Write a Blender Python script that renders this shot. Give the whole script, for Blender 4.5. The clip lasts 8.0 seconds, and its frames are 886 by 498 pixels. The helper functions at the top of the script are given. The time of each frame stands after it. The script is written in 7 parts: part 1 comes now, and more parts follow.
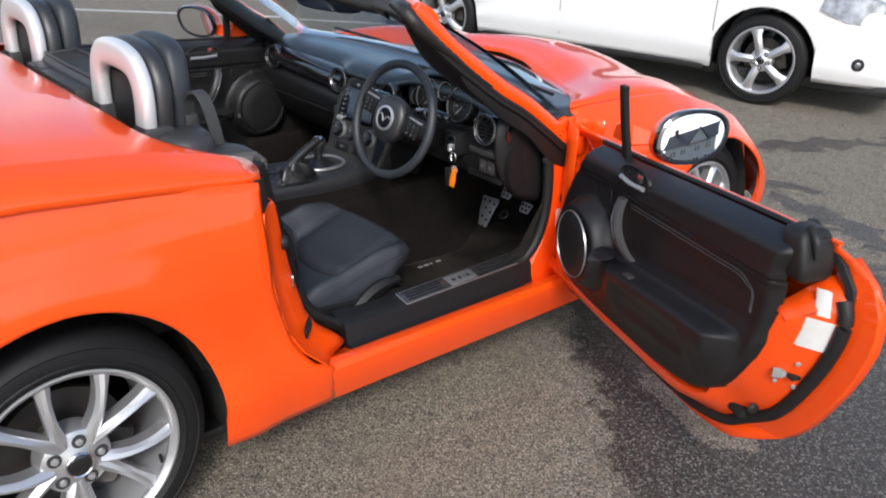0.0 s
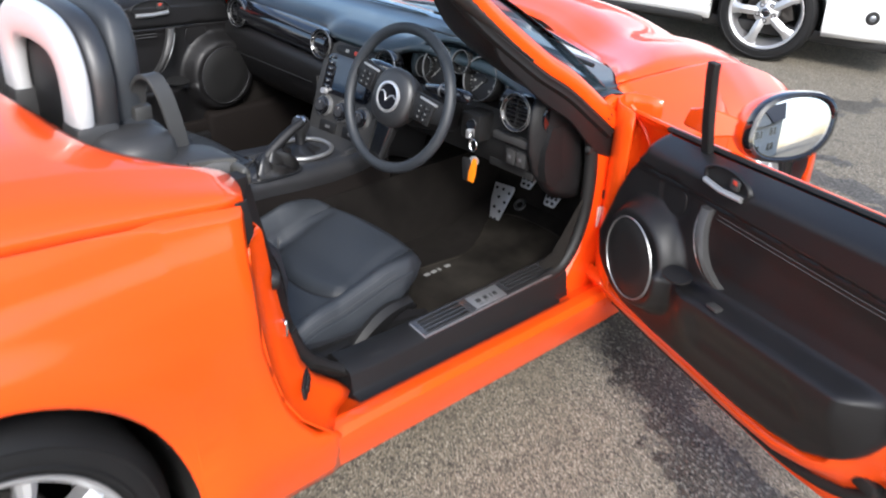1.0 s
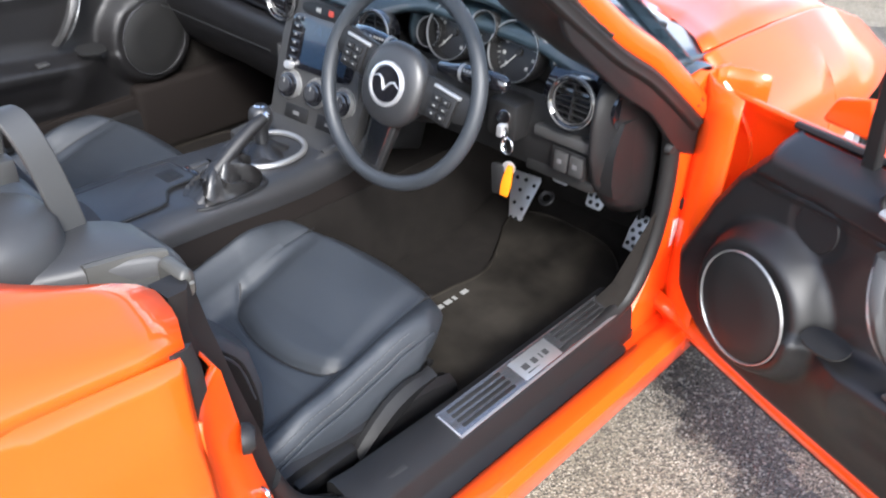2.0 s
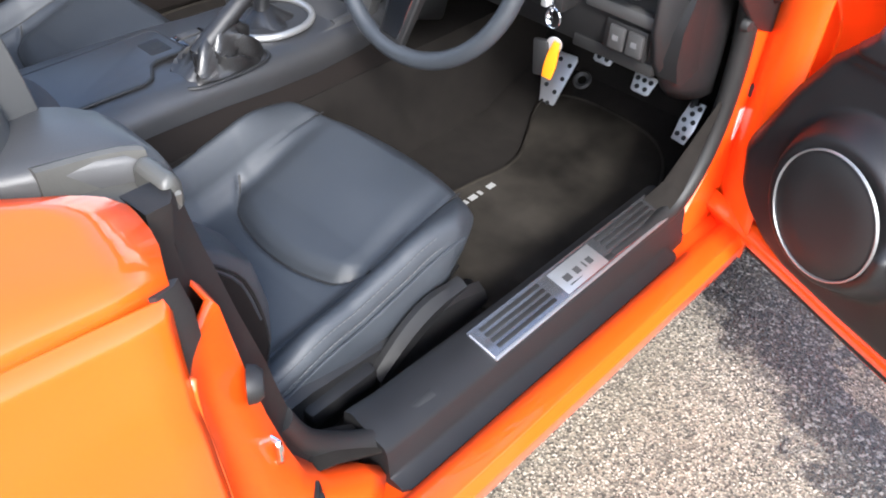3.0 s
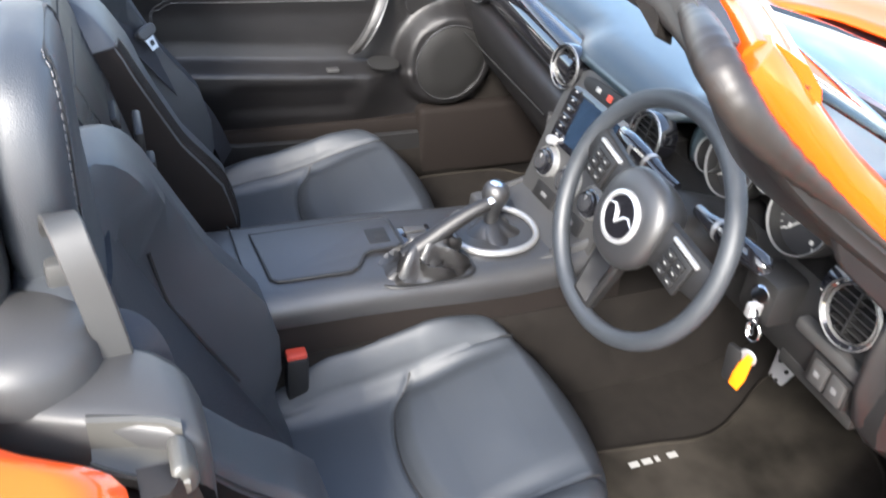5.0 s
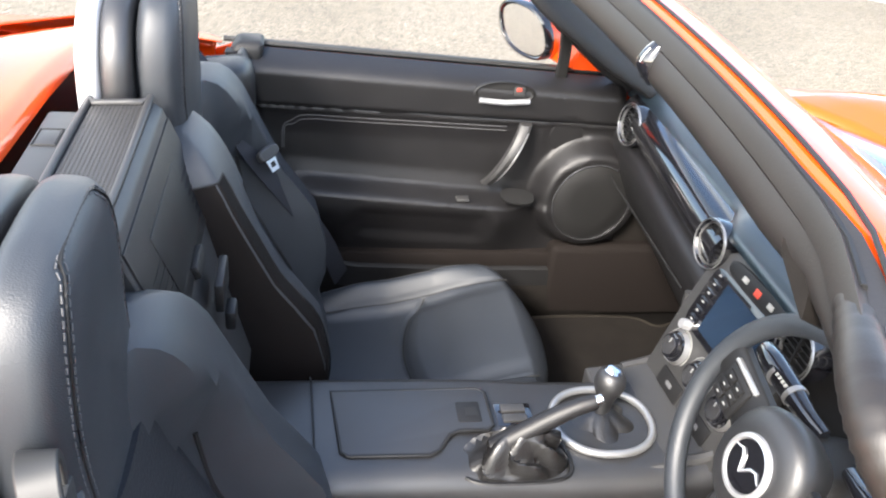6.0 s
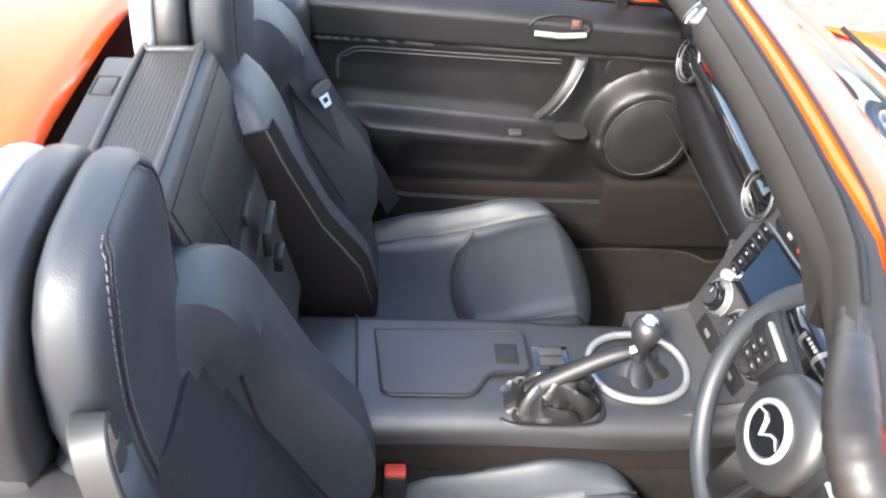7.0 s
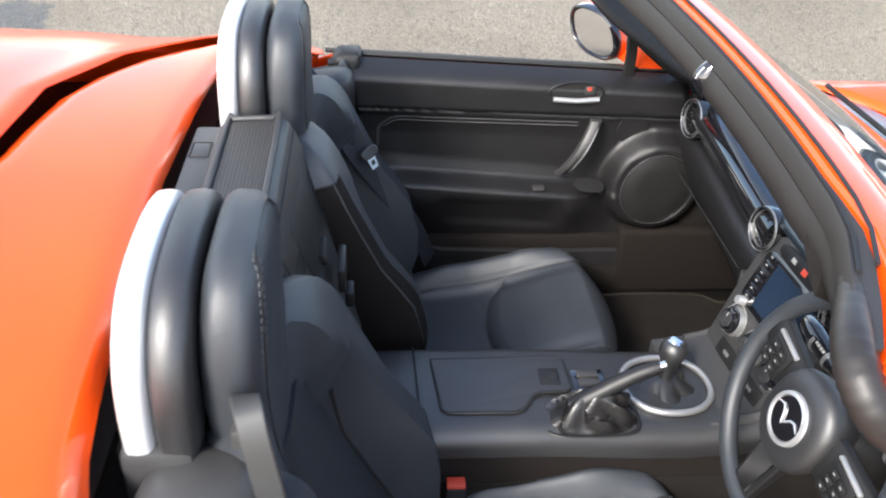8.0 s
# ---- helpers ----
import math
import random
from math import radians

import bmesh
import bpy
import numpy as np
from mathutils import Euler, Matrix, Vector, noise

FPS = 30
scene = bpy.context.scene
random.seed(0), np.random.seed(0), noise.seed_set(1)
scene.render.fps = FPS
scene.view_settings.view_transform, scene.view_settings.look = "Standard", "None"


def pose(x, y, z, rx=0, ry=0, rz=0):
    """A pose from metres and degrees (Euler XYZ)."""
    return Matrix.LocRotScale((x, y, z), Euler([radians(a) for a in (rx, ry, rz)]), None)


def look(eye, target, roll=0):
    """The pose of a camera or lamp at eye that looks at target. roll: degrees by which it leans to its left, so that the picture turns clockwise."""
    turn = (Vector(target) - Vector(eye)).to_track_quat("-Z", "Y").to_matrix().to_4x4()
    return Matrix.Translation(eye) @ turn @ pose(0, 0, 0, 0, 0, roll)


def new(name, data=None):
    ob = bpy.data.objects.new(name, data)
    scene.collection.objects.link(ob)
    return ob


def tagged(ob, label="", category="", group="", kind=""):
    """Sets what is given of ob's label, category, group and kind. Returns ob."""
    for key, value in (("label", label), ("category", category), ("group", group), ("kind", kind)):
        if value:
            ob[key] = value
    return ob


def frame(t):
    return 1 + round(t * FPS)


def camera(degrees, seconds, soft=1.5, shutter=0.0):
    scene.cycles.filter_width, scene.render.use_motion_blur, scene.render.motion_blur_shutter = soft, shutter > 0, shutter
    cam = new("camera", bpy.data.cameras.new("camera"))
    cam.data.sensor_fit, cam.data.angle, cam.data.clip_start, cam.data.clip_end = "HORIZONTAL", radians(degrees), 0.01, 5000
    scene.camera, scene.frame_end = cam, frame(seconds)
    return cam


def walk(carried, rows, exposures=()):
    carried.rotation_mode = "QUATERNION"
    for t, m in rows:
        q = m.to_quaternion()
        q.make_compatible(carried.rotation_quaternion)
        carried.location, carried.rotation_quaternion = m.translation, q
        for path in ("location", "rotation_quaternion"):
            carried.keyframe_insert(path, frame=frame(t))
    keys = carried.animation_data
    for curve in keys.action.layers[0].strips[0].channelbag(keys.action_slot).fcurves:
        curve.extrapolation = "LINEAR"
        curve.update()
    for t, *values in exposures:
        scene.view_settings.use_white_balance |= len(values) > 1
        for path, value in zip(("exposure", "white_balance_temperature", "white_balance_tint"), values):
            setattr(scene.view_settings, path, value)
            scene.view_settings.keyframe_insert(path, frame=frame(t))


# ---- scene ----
cam = camera(54.5, 8.0, soft=1.9, shutter=0.4)
PATH = [
    (0, (2.428, -0.461, 1.54), (1.072, 0.749, 0.706), 2.0),
    (0.5, (2.186, -0.376, 1.512), (0.897, 0.85, 0.599), 2.8),
    (1, (1.911, -0.226, 1.464), (0.671, 1.03, 0.523), 3.0),
    (1.2, (1.804, -0.123, 1.454), (0.538, 1.112, 0.52), 2.7),
    (2.3, (1.26, 0.184, 1.327), (0.232, 1.427, 0.144), 2.4),
    (2.5, (1.23, 0.207, 1.298), (0.223, 1.417, 0.064), 2.4),
    (3, (1.202, 0.241, 1.272), (0.233, 1.388, -0.049), 3.9),
    (3.5, (1.18, 0.268, 1.333), (0.196, 1.439, 0.045), 5.1),
    (4, (1.241, 0.363, 1.367), (-0.004, 1.362, 0.163), 1.1),
    (4.2, (1.268, 0.429, 1.375), (-0.086, 1.282, 0.176), 1.6),
    (5.3, (1.147, 0.505, 1.461), (-0.378, 1.11, 0.317), 5.9),
    (5.5, (1.1, 0.526, 1.474), (-0.467, 1.083, 0.363), 6.2),
    (6, (1.007, 0.617, 1.492), (-0.661, 0.937, 0.436), 6.0),
    (6.5, (0.969, 0.673, 1.478), (-0.612, 0.805, 0.26), 4.5),
    (7, (0.992, 0.651, 1.568), (-0.557, 0.818, 0.313), 4.8),
    (7.5, (1.053, 0.624, 1.64), (-0.529, 0.785, 0.427), 3.5),
    (8, (1.176, 0.553, 1.621), (-0.48, 0.72, 0.512), 2.6),
]
walk(cam, [(t, look(eye, target, roll)) for t, eye, target, roll in PATH],
     [(0, 0.74, 6150, 10), (1, 1.40, 6100, 10), (2.3, 2.36, 6000, 10), (3, 2.50, 6000, 10), (4, 2.80, 6050, 10), (5.3, 2.94, 6500, 10), (6, 2.76, 6650, 10), (6.5, 2.6, 6700, 10), (7, 3.12, 6600, 10), (7.5, 2.76, 6550, 10), (8, 2.14, 6450, 10)])

# ---- light ----
world = bpy.data.worlds.new("sky")
scene.world = world
world.use_nodes = True
wn, wl = world.node_tree.nodes, world.node_tree.links
sky = wn.new("ShaderNodeTexSky")
sky.sky_type = "NISHITA"
sky.sun_disc = False
sky.sun_elevation, sky.sun_rotation = radians(38), radians(128)
sky.air_density, sky.dust_density, sky.ozone_density = 1.0, 1.8, 1.6
# broken white cloud over the whole sky
wco = wn.new("ShaderNodeTexCoord")
cloud = wn.new("ShaderNodeTexNoise")
cloud.inputs["Scale"].default_value, cloud.inputs["Detail"].default_value, cloud.inputs["Roughness"].default_value = 2.6, 7, 0.55
wl.new(wco.outputs["Generated"], cloud.inputs["Vector"])
cover = wn.new("ShaderNodeMapRange")
cover.inputs[1].default_value, cover.inputs[2].default_value, cover.inputs[4].default_value = 0.46, 0.62, 0.65
wl.new(cloud.outputs[0], cover.inputs[0])
grey = wn.new("ShaderNodeRGBToBW")
wl.new(sky.outputs[0], grey.inputs[0])
white = wn.new("ShaderNodeVectorMath")
white.operation = "SCALE"
white.inputs[0].default_value = (2.15, 2.10, 2.00)
wl.new(grey.outputs[0], white.inputs["Scale"])
heaven = wn.new("ShaderNodeMix")
heaven.data_type = "RGBA"
wl.new(cover.outputs[0], heaven.inputs[0])
wl.new(sky.outputs[0], heaven.inputs[6])
wl.new(white.outputs[0], heaven.inputs[7])
wl.new(heaven.outputs[2], wn["Background"].inputs[0])
wn["Background"].inputs[1].default_value = 0.12
sun_data = bpy.data.lights.new("sun", "SUN")
sun_data.energy, sun_data.angle, sun_data.color = 1.55, radians(12), (1.0, 0.94, 0.86)
sun = new("sun", sun_data)
sun.matrix_world = look((0, 0, 0), (-0.62, 0.48, -0.62))

# ---- materials ----


def material(name, base, rough=0.5, metal=0.0, coat=0.0, var=0.12, scale=40.0, bump=0.0, bump_scale=400.0, spec=0.5,
             rough_var=0.1, kind="noise", coat_rough=0.03, contrast=1.0):
    """A principled material with colour drift at a large scale, and grain in roughness and relief."""
    m = bpy.data.materials.new(name)
    m.use_nodes = True
    n, l = m.node_tree.nodes, m.node_tree.links
    b = n["Principled BSDF"]
    b.inputs["Metallic"].default_value = metal
    b.inputs["Coat Weight"].default_value = coat
    b.inputs["Coat Roughness"].default_value = coat_rough
    b.inputs["Specular IOR Level"].default_value = spec
    co = n.new("ShaderNodeTexCoord")
    t1 = n.new("ShaderNodeTexNoise")
    t1.inputs["Scale"].default_value, t1.inputs["Detail"].default_value = scale, 5
    l.new(co.outputs["Object"], t1.inputs["Vector"])
    ramp = n.new("ShaderNodeMix")
    ramp.data_type = "RGBA"
    ramp.inputs[6].default_value = (*[c * (1 - var) for c in base], 1)
    ramp.inputs[7].default_value = (*[min(1, c * (1 + var)) for c in base], 1)
    cr = n.new("ShaderNodeMapRange")
    cr.inputs[1].default_value, cr.inputs[2].default_value = 0.5 - 0.5 / contrast, 0.5 + 0.5 / contrast
    l.new(t1.outputs[0], cr.inputs[0])
    l.new(cr.outputs[0], ramp.inputs[0])
    l.new(ramp.outputs[2], b.inputs["Base Color"])
    mr = n.new("ShaderNodeMapRange")
    mr.inputs[3].default_value, mr.inputs[4].default_value = rough * (1 - rough_var), min(1, rough * (1 + rough_var))
    l.new(t1.outputs[0], mr.inputs[0])
    l.new(mr.outputs[0], b.inputs["Roughness"])
    if bump:
        t2 = n.new("ShaderNodeTexVoronoi") if kind == "leather" else n.new("ShaderNodeTexNoise")
        t2.inputs["Scale"].default_value = bump_scale
        l.new(co.outputs["Object"], t2.inputs["Vector"])
        bp = n.new("ShaderNodeBump")
        bp.inputs["Strength"].default_value, bp.inputs["Distance"].default_value = bump, 0.001
        l.new(t2.outputs[0], bp.inputs["Height"])
        l.new(bp.outputs[0], b.inputs["Normal"])
    return m


PAINT = material("orange_paint", (0.90, 0.079, 0.004), 0.32, 0.0, 0.8, var=0.03, scale=3, spec=0.2)
JAMB = PAINT
LEATHER = material("black_leather", (0.0246, 0.0283, 0.0335), 0.50, 0.0, 0.0, var=0.22, scale=14, bump=0.22, bump_scale=700, spec=0.62, rough_var=0.2, kind="leather")
PERFORATED = material("perforated_leather", (0.0150, 0.0165, 0.0205), 0.58, var=0.15, scale=14, bump=0.5, bump_scale=260, spec=0.45, kind="leather")
PANEL = material("door_vinyl", (0.0092, 0.0087, 0.0092), 0.46, var=0.2, scale=18, bump=0.2, bump_scale=800, spec=0.50, rough_var=0.15, kind="leather")
GAITER = material("soft_black_leather", (0.0085, 0.008, 0.008), 0.38, var=0.25, scale=20, bump=0.25, bump_scale=300, spec=0.75, kind="leather")
VINYL = material("black_vinyl", (0.0160, 0.0158, 0.0168), 0.44, 0.0, 0.12, var=0.18, scale=18, bump=0.2, bump_scale=800, spec=0.85, rough_var=0.15, kind="leather", coat_rough=0.35)
PLASTIC = material("black_plastic", (0.0105, 0.0103, 0.0106), 0.5, var=0.2, scale=25, bump=0.15, bump_scale=700, spec=0.36)
GREYPL = material("grey_plastic", (0.035, 0.0345, 0.0345), 0.48, var=0.15, scale=25, bump=0.15, bump_scale=600)
TRAYPL = material("grey_beige_plastic", (0.058, 0.056, 0.050), 0.45, var=0.15, scale=25, bump=0.15, bump_scale=600)
SILVERPL = material("satin_silver_plastic", (0.42, 0.42, 0.42), 0.35, 0.6, var=0.06, scale=20)
SEATSIDE = material("brown_black_seat_cloth", (0.0095, 0.0073, 0.0064), 0.8, var=0.2, scale=40, bump=0.3, bump_scale=900, spec=0.15)
DARKCHROME = material("satin_metal_insert", (0.42, 0.42, 0.43), 0.20, 1.0, var=0.06, scale=20)
PIANO = material("piano_black", (0.008, 0.008, 0.010), 0.06, 0.0, 1.0, var=0.05, scale=10)
# blue in the dash skin's base colour stands for sky sheen
DASHTOP = material("dash_skin", (0.0105, 0.0200, 0.0270), 0.36, 0.0, 0.4, var=0.12, scale=15, bump=0.15, bump_scale=700, spec=1.0, kind="leather", coat_rough=0.22)
CARPET = material("black_carpet", (0.0135, 0.0118, 0.0105), 0.95, var=0.4, scale=30, bump=0.9, bump_scale=900, spec=0.08)
MAT = material("dusty_mat", (0.0195, 0.0170, 0.0140), 0.95, var=0.60, scale=8, bump=0.9, bump_scale=900, spec=0.08, contrast=2.6)
SEALBAND = material("brown_black_seal", (0.0120, 0.0100, 0.0088), 0.62, var=0.2, scale=30, bump=0.1, spec=0.35)
RUBBER = material("black_rubber", (0.0115, 0.0113, 0.0112), 0.55, var=0.25, scale=30, bump=0.1, spec=0.4)
TYRE = material("tyre_rubber", (0.0085, 0.0085, 0.009), 0.6, var=0.3, scale=12, bump=0.2, bump_scale=200, spec=0.3)
CHROME = material("chrome", (0.75, 0.75, 0.76), 0.10, 1.0, var=0.03)
STEEL = material("brushed_steel", (0.60, 0.60, 0.61), 0.38, 0.75, var=0.12, scale=60)
DISC = material("weathered_brake_iron", (0.055, 0.050, 0.046), 0.5, 0.7, var=0.3, scale=20)
ALLOY = material("silver_alloy", (0.58, 0.58, 0.59), 0.38, 0.8, 0.15, var=0.06, scale=8)
HOOP = material("satin_silver_hoop", (0.72, 0.72, 0.72), 0.34, 0.4, 0.3, var=0.04, scale=8)
WHITE = material("white_paint", (0.80, 0.80, 0.79), 0.35, 0.0, 1.0, var=0.02, scale=3)
SILVERCAR = material("silver_paint", (0.45, 0.47, 0.50), 0.35, 0.5, 1.0, var=0.03, scale=3)
STICKER = material("white_sticker", (0.75, 0.74, 0.70), 0.45, var=0.06, scale=60)
SCUFF = material("polished_dark_steel", (0.20, 0.20, 0.21), 0.22, 0.85, var=0.1, scale=60)
ORANGE_FOB = material("yellow_orange_plastic", (0.80, 0.21, 0.004), 0.4, var=0.05)
RED = material("red_plastic", (0.42, 0.05, 0.03), 0.45, var=0.05)
HEADTRIM = material("brown_black_trim", (0.0185, 0.0158, 0.0142), 0.46, var=0.3, scale=12, bump=0.15, bump_scale=500, spec=0.5, rough_var=0.2)
RINGS = material("dull_satin_ring", (0.34, 0.34, 0.34), 0.34, 0.7, var=0.1, scale=40)
EMBLEM = material("bright_satin_chrome", (0.72, 0.72, 0.73), 0.30, 0.75, var=0.03, scale=20)
BELTGUIDE = material("pale_grey_plastic", (0.036, 0.036, 0.0355), 0.5, var=0.12, scale=25, bump=0.1, bump_scale=600)
BELT = material("seat_belt_webbing", (0.014, 0.0155, 0.021), 0.7, var=0.2, scale=200, bump=0.4, bump_scale=900)
STITCH = material("grey_thread", (0.09, 0.09, 0.093), 0.8, var=0.1)
DIAL = material("dial_face", (0.012, 0.012, 0.013), 0.35, var=0.1)
MARKS = material("pale_print", (0.26, 0.26, 0.25), 0.5, var=0.05)
SCREEN = material("screen_glass", (0.012, 0.022, 0.040), 0.14, 0.0, 0.5, var=0.1)
LINE = material("road_paint", (0.5, 0.49, 0.46), 0.7, var=0.3, scale=20)
LAMP = material("lamp_glass", (0.24, 0.25, 0.27), 0.08, 0.4, 1.0, var=0.6, scale=14, contrast=3.0)
WALLM = material("house_render", (0.55, 0.54, 0.52), 0.9, var=0.12, scale=3, bump=0.3, bump_scale=60)
ROOFM = material("slate_roof", (0.08, 0.08, 0.09), 0.7, var=0.25, scale=6, bump=0.3, bump_scale=30)
BRICK = material("brick_band", (0.26, 0.13, 0.09), 0.9, var=0.3, scale=12)

GLASS = bpy.data.materials.new("clear_glass")
GLASS.use_nodes = True
GLASS.node_tree.nodes["Principled BSDF"].inputs["Transmission Weight"].default_value = 1.0
GLASS.node_tree.nodes["Principled BSDF"].inputs["Roughness"].default_value = 0.0
GLASS.node_tree.nodes["Principled BSDF"].inputs["IOR"].default_value = 1.45
GLASS.node_tree.nodes["Principled BSDF"].inputs["Base Color"].default_value = (0.93, 0.96, 0.96, 1)
MIRROR = material("mirror_glass", (0.86, 0.87, 0.88), 0.01, 1.0, var=0.0)
DARKGLASS = material("tinted_glass", (0.02, 0.025, 0.03), 0.04, 0.0, 1.0, var=0.05)


def asphalt():
    m = bpy.data.materials.new("worn_asphalt")
    m.use_nodes = True
    n, l = m.node_tree.nodes, m.node_tree.links
    b = n["Principled BSDF"]
    co = n.new("ShaderNodeTexCoord")

    def tex(kind, scale, detail=4):
        t = n.new(kind)
        t.inputs["Scale"].default_value = scale
        if kind == "ShaderNodeTexNoise":
            t.inputs["Detail"].default_value = detail
        l.new(co.outputs["Object"], t.inputs["Vector"])
        return t

    def mix(fac, a, c):
        x = n.new("ShaderNodeMix")
        x.data_type = "RGBA"
        l.new(fac, x.inputs[0])
        for i, v in ((6, a), (7, c)):
            if isinstance(v, tuple):
                x.inputs[i].default_value = (*v, 1)
            else:
                l.new(v, x.inputs[i])
        return x.outputs[2]

    def ramp(src, lo, hi):
        r = n.new("ShaderNodeMapRange")
        r.inputs[1].default_value, r.inputs[2].default_value = lo, hi
        l.new(src, r.inputs[0])
        return r.outputs[0]

    stones = tex("ShaderNodeTexVoronoi", 210)
    fine = tex("ShaderNodeTexNoise", 90, 6)
    broad = tex("ShaderNodeTexNoise", 2.2, 6)
    hue = n.new("ShaderNodeSeparateColor")
    l.new(stones.outputs["Color"], hue.inputs[0])
    flecks = tex("ShaderNodeTexVoronoi", 300)
    fleck = n.new("ShaderNodeSeparateColor")
    l.new(flecks.outputs["Color"], fleck.inputs[0])
    c0 = mix(ramp(hue.outputs[0], 0.1, 0.9), (0.050, 0.045, 0.036), (0.242, 0.208, 0.154))
    c1 = mix(ramp(fleck.outputs[1], 0.82, 0.92), c0, (0.45, 0.404, 0.322))
    c2 = mix(ramp(fine.outputs[0], 0.55, 1.0), c1, (0.120, 0.105, 0.080))
    c3 = mix(ramp(broad.outputs[0], 0.50, 1.1), c2, (0.182, 0.155, 0.112))
    # damp patches: trails of standing water, with uneven edges
    warp = tex("ShaderNodeTexNoise", 5.5, 8)
    wv = n.new("ShaderNodeVectorMath")
    wv.operation = "MULTIPLY_ADD"
    l.new(warp.outputs["Color"], wv.inputs[0])
    wv.inputs[1].default_value = (0.42, 0.42, 0.0)
    slow = tex("ShaderNodeTexNoise", 1.3, 3)
    wv2 = n.new("ShaderNodeVectorMath")
    wv2.operation = "MULTIPLY_ADD"
    l.new(slow.outputs["Color"], wv2.inputs[0])
    wv2.inputs[1].default_value = (0.36, 0.36, 0.0)
    l.new(co.outputs["Object"], wv2.inputs[2])
    l.new(wv2.outputs[0], wv.inputs[2])
    rag = tex("ShaderNodeTexNoise", 28, 4)
    wv3 = n.new("ShaderNodeVectorMath")
    wv3.operation = "MULTIPLY_ADD"
    l.new(rag.outputs["Color"], wv3.inputs[0])
    wv3.inputs[1].default_value = (0.16, 0.16, 0.0)
    l.new(wv.outputs[0], wv3.inputs[2])

    def blot(x, y, rx, ry, turn):
        mp = n.new("ShaderNodeMapping")
        mp.vector_type = "TEXTURE"
        mp.inputs["Location"].default_value = (x + 0.47, y + 0.47, 0)
        mp.inputs["Rotation"].default_value = (0, 0, radians(turn))
        mp.inputs["Scale"].default_value = (rx, ry, 1)
        l.new(wv3.outputs[0], mp.inputs[0])
        ln = n.new("ShaderNodeVectorMath")
        ln.operation = "LENGTH"
        l.new(mp.outputs[0], ln.inputs[0])
        r = n.new("ShaderNodeMapRange")
        r.inputs[1].default_value, r.inputs[2].default_value, r.inputs[3].default_value, r.inputs[4].default_value = 0.97, 1.02, 1.0, 0.0
        l.new(ln.outputs["Value"], r.inputs[0])
        return r.outputs[0]

    wet = None
    for b_ in ((1.555, 2.025, 1.75, 0.78, -38), (0.36, 3.78, 0.26, 0.06, 20), (0.10, 4.55, 0.55, 0.11, 50), (0.85, 3.52, 0.45, 0.09, -22), (1.9, 3.3, 0.8, 0.10, 8),
               (2.2, 4.6, 1.3, 0.09, -12), (1.5, 5.3, 1.2, 0.08, 14), (-3.2, -1.2, 0.7, 0.2, 20)):
        o = blot(*b_)
        if wet is None:
            wet = o
        else:
            mx = n.new("ShaderNodeMath")
            mx.operation = "MAXIMUM"
            l.new(wet, mx.inputs[0])
            l.new(o, mx.inputs[1])
            wet = mx.outputs[0]
    dry = blot(1.30, 1.66, 0.22, 0.10, -15)
    sb = n.new("ShaderNodeMath")
    sb.operation, sb.use_clamp = "SUBTRACT", True
    l.new(wet, sb.inputs[0])
    l.new(dry, sb.inputs[1])
    wet = sb.outputs[0]
    stain = tex("ShaderNodeTexNoise", 0.55, 6)
    mottle = tex("ShaderNodeTexNoise", 16, 8)
    c3b = mix(ramp(stain.outputs[0], 0.48, 0.66), c3, c0)
    c3c = mix(ramp(mottle.outputs[0], 0.54, 0.95), c3b, (0.058, 0.052, 0.042))
    c4 = mix(wet, c3c, c1)
    dark = n.new("ShaderNodeMix")
    dark.data_type, dark.blend_type = "RGBA", "MULTIPLY"
    l.new(wet, dark.inputs[0])
    l.new(c4, dark.inputs[6])
    dark.inputs[7].default_value = (0.27, 0.26, 0.26, 1)
    chips = tex("ShaderNodeTexVoronoi", 170)
    chip = n.new("ShaderNodeSeparateColor")
    l.new(chips.outputs["Color"], chip.inputs[0])
    damp = mix(ramp(chip.outputs[0], 0.80, 0.90), dark.outputs[2], (0.19, 0.175, 0.15))
    l.new(mix(wet, dark.outputs[2], damp), b.inputs["Base Color"])
    rr = n.new("ShaderNodeMapRange")
    rr.inputs[3].default_value, rr.inputs[4].default_value = 0.9, 0.42
    l.new(wet, rr.inputs[0])
    l.new(rr.outputs[0], b.inputs["Roughness"])
    bp = n.new("ShaderNodeBump")
    bp.inputs["Strength"].default_value, bp.inputs["Distance"].default_value = 0.8, 0.003
    l.new(stones.outputs["Distance"], bp.inputs["Height"])
    l.new(bp.outputs[0], b.inputs["Normal"])
    return m


ASPHALT = asphalt()

# ---- tools ----
CAR = pose(0, 0, -0.040)


def part(name, bm, mat, parent=None, label="", sharp=38, solid=0.0, bevel=0.0, m=None):
    """Link a bmesh as one mesh object under a thing or a part."""
    for e in bm.edges:
        if len(e.link_faces) == 2 and e.calc_face_angle(0) > radians(sharp):
            e.smooth = False
    for f in bm.faces:
        f.smooth = True
    me = bpy.data.meshes.new(name)
    bm.to_mesh(me)
    bm.free()
    me.materials.append(mat)
    ob = new(name, me)
    if parent:
        ob.parent = parent
    if m:
        ob.matrix_basis = m
    if solid:
        s = ob.modifiers.new("thickness", "SOLIDIFY")
        s.thickness, s.offset = solid, -1
    if bevel:
        s = ob.modifiers.new("edge", "BEVEL")
        s.width, s.segments, s.limit_method = bevel, 2, "ANGLE"
    if label:
        ob["label"] = label
    return ob


